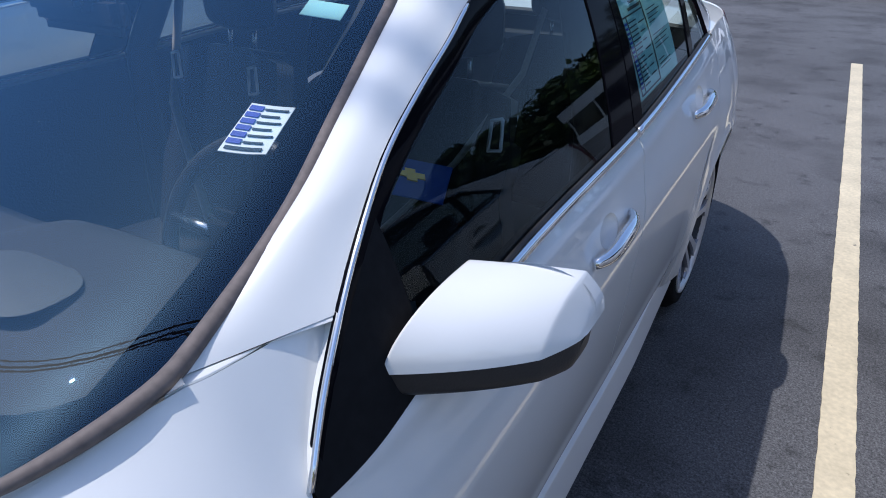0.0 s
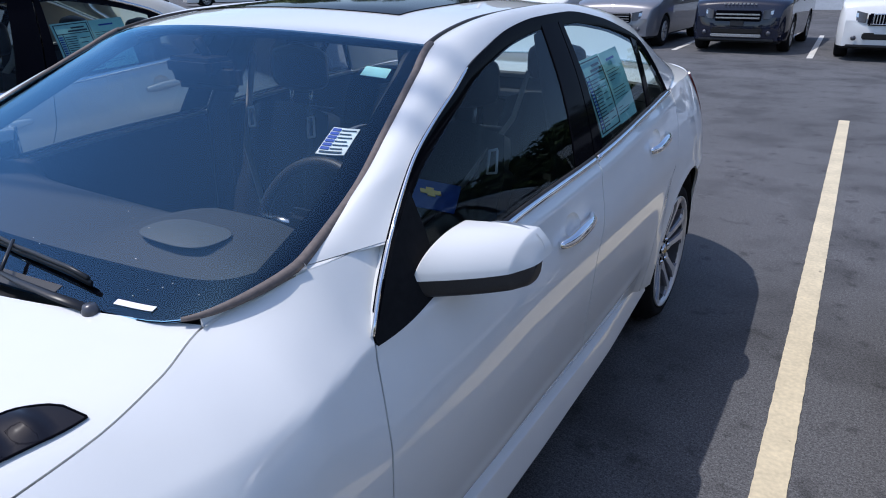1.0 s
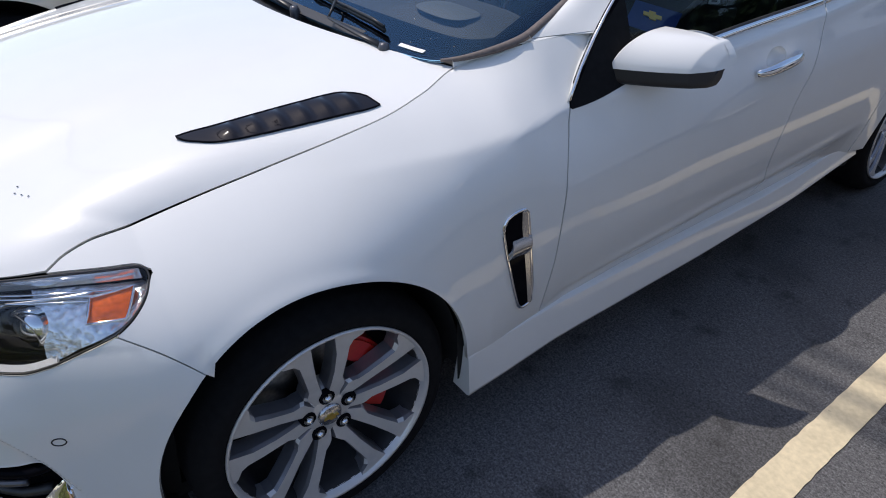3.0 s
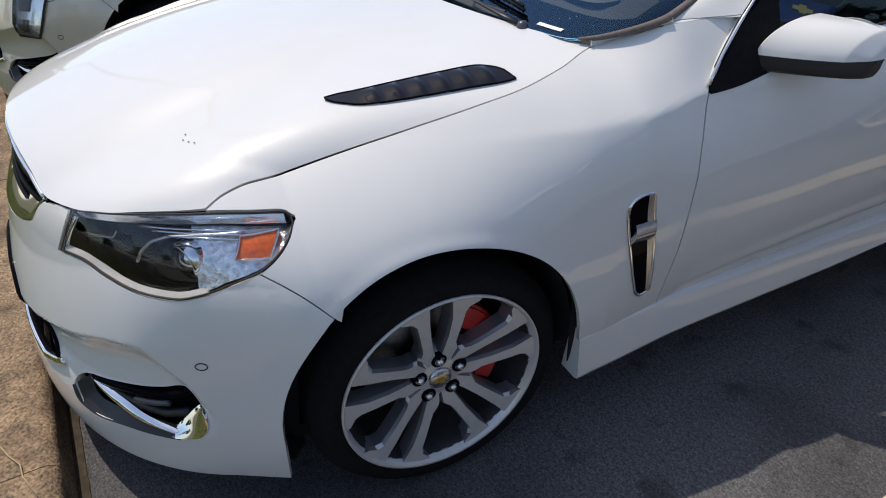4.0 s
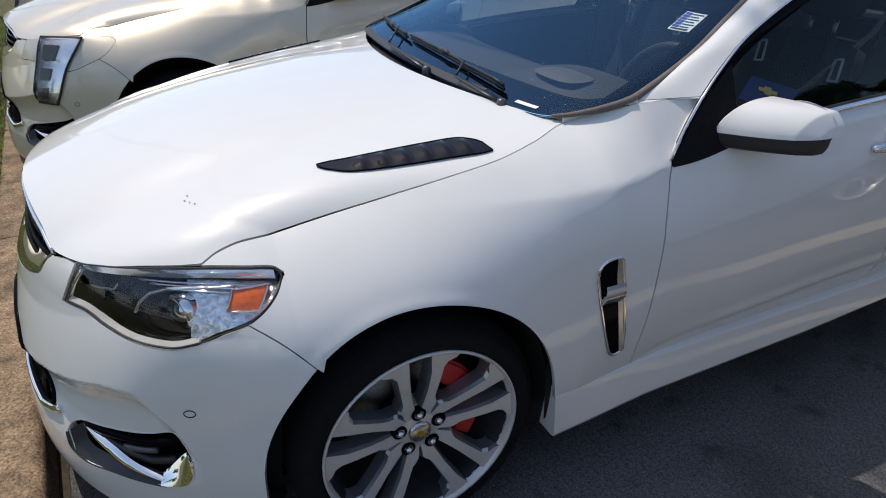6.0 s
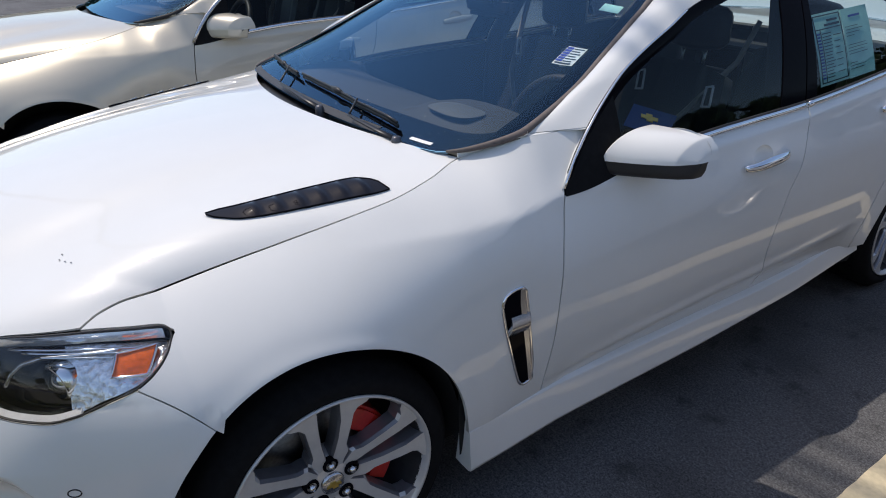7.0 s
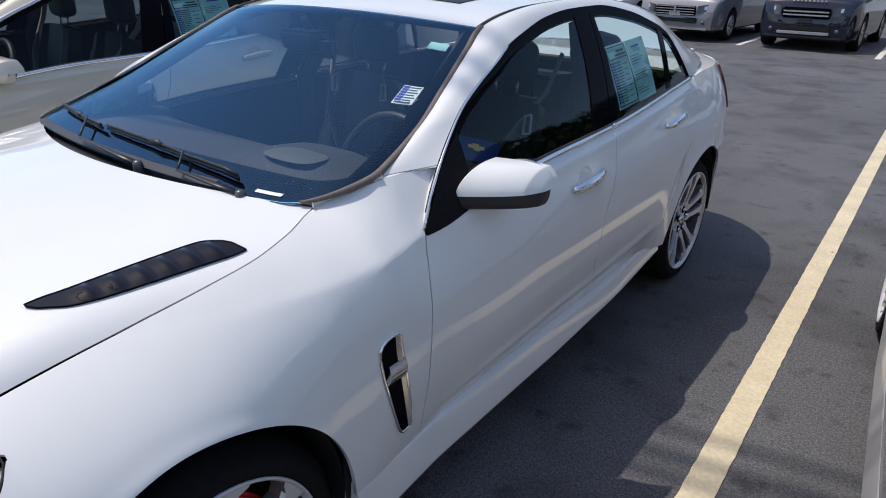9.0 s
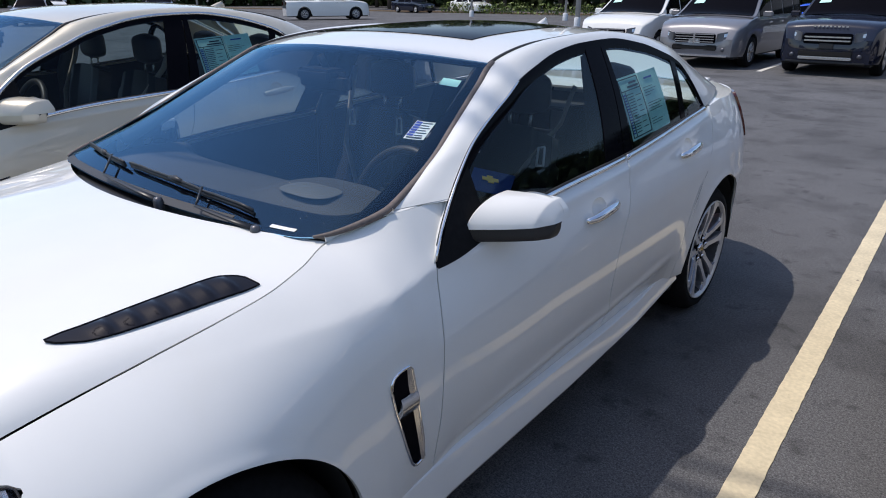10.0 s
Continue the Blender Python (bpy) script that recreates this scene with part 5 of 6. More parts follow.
            xs = .862 + .186 * aa + .022 * np.clip(sn, 0, 1) * (1 - aa)
            pp = np.stack([xs + 0 * yy_, yy_, zz_], -1)
            c_ = np.array((.96, .95, 1.045))
            pp = (pp - c_) * grow + c_
            sheet(bb, pp, pp - np.array((.96, .95, 1.04)), .0)
            return bb.mesh(flip < 0)

        part("mirror_cap", mirror_shape(.0, .60, 1.0), paint, mir)
        part("mirror_base", mirror_shape(.585, 2.01, .988), BLACK_TRIM if sporty else paint, mir, "black lower mirror shell")
        part("mirror_stalk", tube(np.array([(.79, .835, 1.012), (.82, .862, 1.010), (.85, .890, 1.008), (.89, .915, 1.010)]) * m, [.034, .028, .026, .030], 10), BLACK_TRIM, mir)
        me = revolve([(0, 0), (.055, 0), (.06, -.004)], 28, "y")
        for q in me.vertices:
            q.co = Vector((flip * (.965 + q.co.x * 1.35), 1.040 + .36 * q.co.x + q.co.y, 1.048 + q.co.z * .95))
        part("mirror_glass", me, CHROME, mir)

    # wheels
    for yc in (0.0, 2.915):
        for flip in (1, -1):
            road_wheel("road_wheel", car, (.790 * flip, yc, .335), flip < 0, wheel_face, CALIPER_RED if sporty else None, turn=19.0 if yc == 0 else 14.0)
    return car, cowl, screen, ws_p, front_doors, rear_doors, hood_at, hood_uv

# ---- the white sedan ----
main_car, cowl, screen, ws_p, front_doors, rear_doors, hood_at, hood_uv = sedan(
    "sedan", "white sports sedan with hood vents and silver wheels, parked on asphalt", PAINT_WHITE, (0, 0, 0), group="parked cars")


# ---- inside the white sedan and on its glass ----
def seat(name, x, y, parent, z=.0, rings=()):
    root = new(name)
    root.parent = parent
    root.empty_display_size = .1
    b = Build()
    u, v = np.meshgrid(np.linspace(-1, 1, 17), np.linspace(0, 1, 15), indexing="ij")
    half = .25 - .05 * v ** 2 - .02 * np.exp(-((v - .55) / .1) ** 2)
    p = np.stack([x + half * u, y + .16 * v + .03 * (np.abs(u) > .62) * -1 - .025 * np.cos(u * 1.2), .55 + z + .58 * v - .03 * np.abs(u) ** 3 * (v > .8)], -1)
    sheet(b, p, np.array((0, -1, .2)), .10)
    part("seat_back", b.mesh(), LEATHER, root)
    b = Build()
    p = np.stack([x + .26 * u, y - .50 + .52 * v, .50 + z + .05 * np.abs(u) ** 3 + .03 * np.sin(np.pi * v)], -1)
    sheet(b, p, np.array((0, 0, 1)), .14)
    part("seat_cushion", b.mesh(), LEATHER, root)
    b = Build()
    a = np.linspace(0, 2 * np.pi, 25)
    hs = np.linspace(0, 1, 13)
    prof = np.clip(1 - np.abs(hs * 2 - 1) ** 5, .05, 1) ** .5
    p = np.array([[(x + .135 * pr * np.sign(np.cos(q)) * abs(np.cos(q)) ** .7, y + .20 + .055 * pr * np.sin(q), 1.165 + z + .19 * h) for q in a] for h, pr in zip(hs, prof)])
    sheet(b, p, p - p.mean((0, 1)), 0)
    part("headrest", b.mesh(), LEATHER, root)
    for dx in (-.05, .05):
        part("headrest_post", tube([(x + dx, y + .19, 1.08 + z), (x + dx, y + .20, 1.20 + z)], .007, 8), SATIN_METAL, root)
    for cx, cz in rings:
        o = np.array([(-.016, -.040), (.016, -.032), (.018, .040), (-.008, .034)])
        o = np.array([(cx + q, y + .012, cz + r) for q, r in o])
        part("seat_ring", tube(np.repeat(o, 2, 0) + np.tile(np.array([(0, 0, -.001), (0, 0, .001)]), (4, 1)), .0042, 6, closed=True), WHITE_MARK, root, "pale trapezoid seat-back ring")
    return root


def cabin_inside(car, full=True):
    """Dashboard, steering wheel, seats and lining."""
    b = Build()
    u, v = np.meshgrid(np.linspace(-1, 1, 41), np.linspace(0, 1, 19), indexing="ij")
    y = .40 + .20 * (u ** 6) + (.60 - .10 * u ** 6) * v
    z = 1.015 - .02 * v + .03 * np.sin(np.pi * v) - .55 * np.clip((v - .82) / .18, 0, 1) ** 1.6 - .0 * u
    z = z + .055 * np.exp(-(((u * .78 - .37) / .19) ** 4)) * np.exp(-(((v - .62) / .28) ** 4))
    p = np.stack([.80 * u, y, z], -1)
    sheet(b, p, np.array((0, -.1, 1)), .03)
    dash = part("dashboard", b.mesh(), DASH_GREY, car, "dark grey soft dashboard")
    if full:
        b = Build()
        a = np.linspace(0, 2 * np.pi, 33)
        r = np.linspace(0, 1, 6)
        p = np.array([[(.405 + .105 * q * np.sign(np.cos(w)) * abs(np.cos(w)) ** .7, .690 + .062 * q * np.sign(np.sin(w)) * abs(np.sin(w)) ** .7, 1.086 + .010 * (1 - q * q)) for w in a] for q in r])
        sheet(b, p, np.array((0, 0, 1)), 0)
        part("instrument_hood", b.mesh(), SUNLIT_HOOD_GREY, dash, "rounded instrument hood, its top coloured a sunlit grey")
        for k in range(12):
            x = -.10 - .035 * k
            part("vent_slot", block(x - .012, x + .012, .52, .535, 1.030, 1.0425, .002), BLACK_TRIM, dash)
    wheel = new("steering_wheel")
    wheel.parent = car
    wheel.empty_display_size = .1
    a = np.linspace(0, 2 * np.pi, 48, endpoint=False)
    tilt = radians(24)
    ring = np.stack([.36 + .186 * np.cos(a), 1.10 + .186 * np.sin(a) * math.sin(tilt), .945 + .186 * np.sin(a) * math.cos(tilt)], 1)
    part("wheel_rim", tube(ring, .0165, 10, closed=True), LEATHER, wheel, "black leather steering wheel rim")
    part("wheel_hub", block(.28, .44, 1.08, 1.13, .90, 1.0, .02), LEATHER, wheel)
    for sx in (-1, 1):
        part("wheel_spoke", tube([(.36 + sx * .05, 1.10, .95), (.36 + sx * .175, 1.10, .955)], .014, 8), SATIN_METAL, wheel)
    seat("driver_seat", .40, 1.62, car, rings=((.615, 1.045), (.31, 1.055)) if full else ())
    seat("passenger_seat", -.33, 1.62, car, rings=((-.12, 1.075), (-.42, 1.085)) if full else ())
    seat("rear_seat", .36, 2.50, car, -.04)
    seat("rear_seat", -.36, 2.50, car, -.04)
    part("cabin_floor", block(-.78, .78, .45, 2.9, .26, .32, 0), UNDER, car)
    part("parcel_shelf", block(-.62, .62, 2.66, 3.25, 1.035, 1.055, .005), DASH_GREY, car)
    b = Build()
    uu, tt = np.meshgrid(np.linspace(-1, 1, 21), np.linspace(.47, .84, 24), indexing="ij")
    e = roof_edge(tt)
    fl = 1 - uu ** 2
    k = (tt - .46) / .38
    p = np.stack([uu * (e[..., 0] - .02), e[..., 1] - .10 * fl * (1 - k) ** 2 + .06 * fl * k ** 2, e[..., 2] + .030 * fl - .03], -1)
    sheet(b, p, np.array((0, 0, -1)), 0)
    part("headliner", b.mesh(), DASH_GREY, car)
    for sx in (1, -1):
        bb = Build()
        yy, vv = np.meshgrid(np.linspace(.75, 2.7, 30), np.linspace(0, 1, 8), indexing="ij")
        zz = .35 + (belt(yy) - .01 - .35) * vv
        pp = np.stack([side_x(yy, zz) - .05 - .03 * (1 - vv), yy, zz], -1)
        sheet(bb, pp, np.array((-1, 0, 0)), 0)
        part("door_lining", bb.mesh(sx < 0), LEATHER, car)
        e = roof_edge(np.linspace(.02, .46, 14)) - np.array((.035, -.02, .02))
        part("pillar_trim", tube(e * np.array((sx, 1, 1)), .03, 8), DASH_GREY, car)
        part("belt_pillar", tube(np.array([(.80, 1.76, .40), (.79, 1.78, 1.05), (.66, 1.90, 1.42)]) * np.array((sx, 1, 1)), .045, 8), DASH_GREY, car)
        part("seat_belt", tube(np.array([(.62, 1.86, 1.30), (.60, 1.80, 1.15), (.50, 1.66, .95), (.22, 1.50, .62)]) * np.array((sx, 1, 1)), .018, 6, squash=.25), LEATHER_TAN, car)
    part("rear_view_mirror", block(-.135, .135, 1.105, 1.14, 1.300, 1.385, .022, 3), BLACK_TRIM, car)
    part("mirror_foot", tube([(-.02, 1.15, 1.39), (-.03, 1.13, 1.44)], .014, 8), BLACK_TRIM, car)
    part("sensor_box", block(-.11, .07, 1.075, 1.17, 1.345, 1.395, .012), BLACK_TRIM, car)
    return dash


cabin_inside(main_car)
settle_car(main_car)
ws_p = settle(ws_p)


def screen_at(u, v, up=.004):
    p, a, c = settle(glass_point(np.array((u, u + .01, u)), np.array((v, v, v + .01))))
    n = np.cross(a - p, c - p)
    n = n / np.linalg.norm(n)
    return p + (n if n[2] > 0 else -n) * up


def glass_card(name, u0, u1, v0, v1, up, mat, parent, shear=0.0, label="", cells=4):
    b = Build()
    g = np.array([[screen_at(u0 + (u1 - u0) * i / cells + shear * (j / cells), v0 + (v1 - v0) * j / cells, up) for j in range(cells + 1)] for i in range(cells + 1)])
    sheet(b, g, np.array((0, -1, 1)), .0012)
    return part(name, b.mesh(), mat, parent, label)


card = tagged(new("windscreen_sticker"), "small white stock sticker with blue squares on the windscreen", "sticker")
glass_card("paper", .868, .945, .545, .632, -.004, PAPER, card)
for k in range(6):
    glass_card("blue_bar", .872, .897, .619 - .0120 * k, .627 - .0120 * k, -.002, INK_BLUE, card)
    glass_card("ink_line", .901, .940 - .008 * (k % 2), .621 - .0120 * k, .624 - .0120 * k, -.002, INK, card)
glass_card("ink_line", .876, .936, .549, .554, -.002, INK, card)
tag2 = tagged(new("toll_tag"), "pale green tag at the top of the windscreen", "sticker")
glass_card("tag", .832, .925, .820, .862, -.004, POSTER_GREEN, tag2)
for name_, box_ in (("edge_band", (-1.0, -.965, .0, .97)), ("edge_band", (-.96, .55, .0, .035))):
    glass_card(name_, *box_, .001, BLACK_TRIM, screen, cells=16)
vin = tagged(new("number_plate_strip"), "white metal strip at the foot of the windscreen", "plate")
glass_card("strip", .728, .834, .022, .036, .002, WHITE_MARK, vin)
rnd = random.Random(9)
for k in range(26):
    q = screen_at(rnd.uniform(-.6, .96), rnd.uniform(.05, .55), .001)
    r = rnd.uniform(.0006, .0014)
    sp = part("glass_speck", revolve([(0, r * .5), (r * .7, r * .3), (r, 0)], 6, "z", tuple(q)), WHITE_MARK, screen)

# wipers
def wiper(blade, arm, name="windscreen_wiper"):
    w = tagged(new(name), "black windscreen wiper lying on the glass", "wiper", group="wipers")
    blade, arm = np.array(blade), np.array(arm)
    part("blade", tube(blade, .0045, 8, squash=1.5), WIPER_BLACK, w)
    spine = blade + np.array((0, -.003, .011))
    part("blade_spine", tube(spine, .0042, 8, squash=1.2), WIPER_BLACK, w)
    part("arm", tube(arm[:-1], np.linspace(.012, .006, len(arm) - 1), 8, squash=.45), WIPER_BLACK, w, "black wiper arm")
    part("arm_hook", tube(arm[-2:], .0035, 8), WIPER_BLACK, w)
    part("pivot_cap", revolve([(0, .010), (.010, .009), (.014, .0), (.014, -.03)], 16, "z", tuple(arm[0])), LAMP_GREY, w)
    n = len(spine) // 2
    part("clip", tube(spine[n - 1:n + 2], [.005, .009, .005], 8, squash=1.2), WIPER_BLACK, w)


def on_glass(x, y, up):
    """The place on the windscreen over a plan point."""
    d = (ws_p[..., 0] - x) ** 2 + (ws_p[..., 1] - y) ** 2
    k = 1 / (d + 2e-5) ** 2
    return (x, y, float((ws_p[..., 2] * k).sum() / k.sum()) + up)


def glass_line(points, up, steps=4):
    p = np.array(points)
    t = np.linspace(0, len(p) - 1, (len(p) - 1) * steps + 1)
    return [on_glass(np.interp(q, range(len(p)), p[:, 0]), np.interp(q, range(len(p)), p[:, 1]), up) for q in t]


wiper(glass_line([(-.196, .458), (-.05, .450), (.10, .445), (.25, .442), (.48, .441)], .012),
      [(.535, .402, 1.058), (.45, .388, 1.068), (.37, .382, 1.074), (.295, .384, 1.076), on_glass(.235, .444, .028)])
wiper(glass_line([(-.60, .512), (-.48, .490), (-.36, .468), (-.225, .452)], .012),
      [(.115, .372, 1.060), (.0, .370, 1.068), (-.12, .374, 1.074), (-.24, .384, 1.076), on_glass(-.345, .467, .028)])

# window poster in the rear door glass
poster = tagged(new("window_poster"), "pale green printed price sheet taped inside the rear door window", "poster", group="price sheets")


def on_window(name, y0, y1, f0, f1, off, mat, parent):
    """A paper on the window's inside; f runs from its foot to its head."""
    b = Build()
    yy, ff = np.meshgrid(np.linspace(y0, y1, 7), np.linspace(f0, f1, 7), indexing="ij")
    zz = 1.092 + .242 * ff + (yy - 1.93) * .052
    sheet(b, settle(cabin_point(yy + .01 * ff, zz, off)), np.array((1, 0, .4)), .0012)
    return part(name, b.mesh(), mat, parent)


on_window("sheet", 1.925, 2.120, 0, 1, -.010, POSTER_GREEN, poster)
on_window("sheet", 2.124, 2.315, -.01, .99, -.010, POSTER_GREEN, poster)
for y0, y1, f0, f1 in ((1.935, 2.112, .03, .045), (1.935, 2.112, .955, .97), (1.935, 1.939, .03, .97), (2.108, 2.112, .03, .97), (1.935, 2.112, .77, .785), (1.965, 1.968, .03, .77)):
    on_window("ruled_line", y0, y1, f0, f1, -.008, INK, poster)
rnd = random.Random(3)
for k in range(15):
    f = .09 + .044 * k
    on_window("print_bar", 1.942, 1.960, f, f + .022, -.008, INK_BLUE, poster)
    on_window("print_bar", 1.974, 1.974 + rnd.uniform(.04, .06), f, f + .012, -.008, INK, poster)
    if k % 2:
        on_window("print_bar", 2.045, 2.045 + rnd.uniform(.03, .055), f, f + .012, -.008, INK, poster)
    if k not in (3, 4, 9, 10):
        on_window("print_bar", 2.135, 2.135 + rnd.uniform(.05, .15), f + .02, f + .028, -.008, INK, poster)
on_window("print_bar", 2.02, 2.09, .87, .90, -.008, INK, poster)
on_window("print_bar", 2.00, 2.10, .81, .84, -.008, INK, poster)
on_window("print_bar", 2.17, 2.25, .86, .89, -.008, INK_BLUE, poster)

plate_card = tagged(new("front_plate_card"), "blue dealer plate set behind the driver's window", "plate")
part("card", plate([(-.10, -.05), (.10, -.05), (.10, .05), (-.10, .05)], .003, lambda u, v, w: (.44 + u * .82, 1.56 + v * .45 + u * .25, .915 + v * .75 + w - .10 * u)), PLATE_BLUE, plate_card)
part("emblem", plate([(-.06, .0), (-.02, .0), (-.015, -.012), (.03, -.012), (.026, 0), (.06, 0), (.052, .02), (.012, .02), (.008, .032), (-.037, .032), (-.033, .02), (-.068, .02)], .003, lambda u, v, w: (.44 + .66 * u * .82, 1.557 + .66 * (v * .45 + u * .25), .9205 + .66 * (v * .75 - .10 * u) + w)), GOLD, plate_card)

# ---- neighbouring sedans ----
gold_car = sedan("sedan", "champagne sedan with dark windows and a broad chrome window line", PAINT_GOLD, (-2.67, -.23, 0), turn=1.0, size=(1.0, 1.03, 1.045), sporty=False, tall_lamps=True, group="parked cars", dark_side=True)[0]
cabin_inside(gold_car, False)
settle_car(gold_car)
copy_thing(poster, gold_car.matrix_world)
grey_car = sedan("sedan", "grey metallic sedan parked beside the yellow line", PAINT_GREY, (2.97, .11, 0), turn=4.4, sporty=False, group="parked cars", dark_side=True)[0]
cabin_inside(grey_car, False)
settle_car(grey_car)


# ---- vehicles farther off ----
def simple_wheel(parent, at, flip, r=.34, w=.11):
    root = new("road_wheel")
    root.parent, root.location, root.scale = parent, at, (-1 if flip else 1, 1, 1)
    root.empty_display_size = .1
    part("tyre", revolve([(r * .66, -w), (r * .95, -w), (r, -w * .6), (r, w * .6), (r * .95, w), (r * .66, w)], 32), RUBBER, root)
    b = Build()
    for k in range(5):
        a = np.radians(72 * k + 15)
        for d in (-.12, .12):
            c, s_ = math.cos(a + d), math.sin(a + d)
            c2, s2 = math.cos(a + d * 2.2), math.sin(a + d * 2.2)
            p = np.array([(w * .75, .05 * c - .022 * s_, .05 * s_ + .022 * c), (w * .75, .05 * c + .022 * s_, .05 * s_ - .022 * c),
                          (w * .9, r * .64 * c2 + .02 * s2, r * .64 * s2 - .02 * c2), (w * .9, r * .64 * c2 - .02 * s2, r * .64 * s2 + .02 * c2)])
            b.add(np.r_[p, p - np.array((.03, 0, 0))], [[0, 1, 2, 3], [0, 3, 7, 4], [1, 5, 6, 2], [3, 2, 6, 7]])
    part("spokes", b.mesh(), WHEEL_FACE, root)
    part("rim", revolve([(r * .68, w), (r * .63, w * .9), (r * .60, 0), (0, -w * .2)], 32), WHEEL_SIDE, root)


SHAPES = {
    # length, width, hood line, belt line, roof line, by shares of the length from the nose
    "van": dict(size=(5.15, 2.0), hood=([0, .02, .06, .17, .22, 1], [.62, .86, .97, 1.09, 1.12, 1.12]), belt=1.10, roof=([.16, .20, .36, .45, .70, .93, .99], [1.10, 1.14, 1.62, 1.70, 1.73, 1.68, 1.12]), axles=(.175, .775), wheel=.345),
    "suv": dict(size=(4.62, 1.92), hood=([0, .02, .06, .22, .27, 1], [.70, .95, 1.04, 1.13, 1.15, 1.16]), belt=1.12, roof=([.24, .28, .41, .50, .75, .94, .995], [1.12, 1.18, 1.62, 1.69, 1.70, 1.62, 1.14]), axles=(.19, .775), wheel=.365),
    "car": dict(size=(4.8, 1.85), hood=([0, .02, .08, .24, .29, .80, .97, 1], [.55, .74, .80, .93, .95, .98, 1.02, .95]), belt=.93, roof=([.25, .30, .44, .55, .68, .84, .90], [.93, .98, 1.38, 1.44, 1.42, 1.08, .96]), axles=(.185, .775), wheel=.33),
    "sports": dict(size=(4.55, 1.9), hood=([0, .02, .10, .28, .33, .80, .97, 1], [.45, .58, .68, .83, .86, .92, .98, .90]), belt=.84, roof=([.30, .34, .50, .58, .70, .90, .95], [.84, .90, 1.18, 1.22, 1.19, 1.0, .90]), axles=(.20, .78), wheel=.34),
    "pickup": dict(size=(5.7, 2.0), hood=([0, .02, .05, .20, .25, .57, .60, 1], [.72, 1.05, 1.14, 1.22, 1.25, 1.25, 1.22, 1.22]), belt=1.22, roof=([.23, .27, .36, .42, .53, .58, .60], [1.22, 1.28, 1.74, 1.80, 1.80, 1.70, 1.24]), axles=(.17, .79), wheel=.40),
}


def vehicle(kind, name, label, category, paint, at, turn=0.0, group="", face="bars", lamps=LAMP_GREY):
    sh = SHAPES[kind]
    (length, width), k = sh["size"], sh["axles"]
    car = thing(name, label, category, at, turn, group)
    hood, roof = curve(*sh["hood"]), curve(*sh["roof"])
    r0, r1 = sh["roof"][0][0], sh["roof"][0][-1]
    bl = sh["belt"]
    half = lambda t: width / 2 * (1 - .16 * np.clip((.10 - t) / .10, 0, 1) ** 2.2 - .10 * np.clip((t - .92) / .08, 0, 1) ** 2)  # noqa: E731
    wr = sh["wheel"]

    def low(t):
        z = np.full(np.shape(t), .27 if kind in ("van", "suv", "pickup") else .20)
        for c in k:
            d = (wr + .06) ** 2 - ((t - c) * length) ** 2
            z = np.where(d > 0, np.maximum(z, wr + np.sqrt(np.maximum(d, 0))), z)
        return z

    ts = np.unique(np.r_[np.linspace(0, 1, 60), np.array([c + q / length * (wr + .059) for c in k for q in np.cos(np.linspace(0, np.pi, 25))])])
    b = Build()
    for sx in (1, -1):
        f = np.linspace(0, 1, 15)
        T, F = np.meshgrid(ts, f, indexing="ij")
        zl, zh = low(T), hood(T)
        z = zl + (zh - zl) * np.minimum(F / .72, 1)
        rel = (z - .25) / np.maximum(zh - .25, .1)
        x = half(T) * (1 - .05 * np.clip(rel - .55, 0, 1) ** 2 * 4 - .035 * np.clip(.35 - rel, 0, 1) ** 1.5 * 4)
        inn = np.clip((F - .72) / .28, 0, 1)
        x = x * (1 - inn)
        z = z + .05 * np.sin(inn * np.pi / 2)
        sheet(b, np.stack([x * sx, T * length, z], -1), np.stack([sx + 0 * x, T * 0, 1 + 0 * x], -1), 0)
        nose_z = np.linspace(low(np.array(0.)), hood(np.array(0.)) + .03, 6)
        p = np.array([[(sx * q * half(0.), -.06 * (1 - q ** 3) * math.sin(math.pi * (.15 + .7 * i / 5)), z_) for q in np.linspace(0, 1, 9)] for i, z_ in enumerate(nose_z)])
        sheet(b, p, np.array((0, -1, 0)), 0)
        p2 = p * np.array((1, 0, 1)) + np.array((0, length, 0))
        p2[..., 0] *= half(1.) / half(0.)
        sheet(b, p2, np.array((0, 1, 0)), 0)
    part("body", b.mesh(), paint, car)
    # cabin
    def cab(t, f, sx):
        """f: 0 at the belt, 1 at the roof's edge, 2 at its middle."""
        zr = roof(t)
        g = np.minimum(f, 1)
        lean = (.30 if kind in ("van", "suv", "pickup") else .42)
        z = bl - .02 + (zr - bl + .02) * g
        x = half(t) * .955 - lean * (z - bl) * (1 - .3 * (1 - g))
        inn = np.clip(f - 1, 0, 1)
        return np.stack([sx * x * (1 - inn), t * length + 0 * z, z + .04 * np.sin(inn * np.pi / 2)], -1)

    b = Build()
    T, F = np.meshgrid(np.linspace(r0, r1, 50), np.r_[np.linspace(0, 1, 8), np.linspace(1.15, 2, 6)], indexing="ij")
    for sx in (1, -1):
        p = cab(T, F, sx)
        sheet(b, p, np.stack([sx + 0 * T, 0 * T, .8 + 0 * T], -1), 0)
    cabin_ob = part("cabin", b.mesh(), paint, car)
    # glass
    ws0, ws1 = sh["roof"][0][1] - .01, sh["roof"][0][2]
    b = Build()
    T, U = np.meshgrid(np.linspace(ws0, ws1 - .01, 9), np.linspace(-1, 1, 13), indexing="ij")
    e = cab(T, 1.0 + 0 * T, 1)
    sheet(b, np.stack([U * e[..., 0] * .93, e[..., 1] - .02 - .10 * (1 - U ** 2) * .4, e[..., 2] + .045 * np.cos(U * np.pi / 2) + .012], -1), np.array((0, -1, 1)), .004)
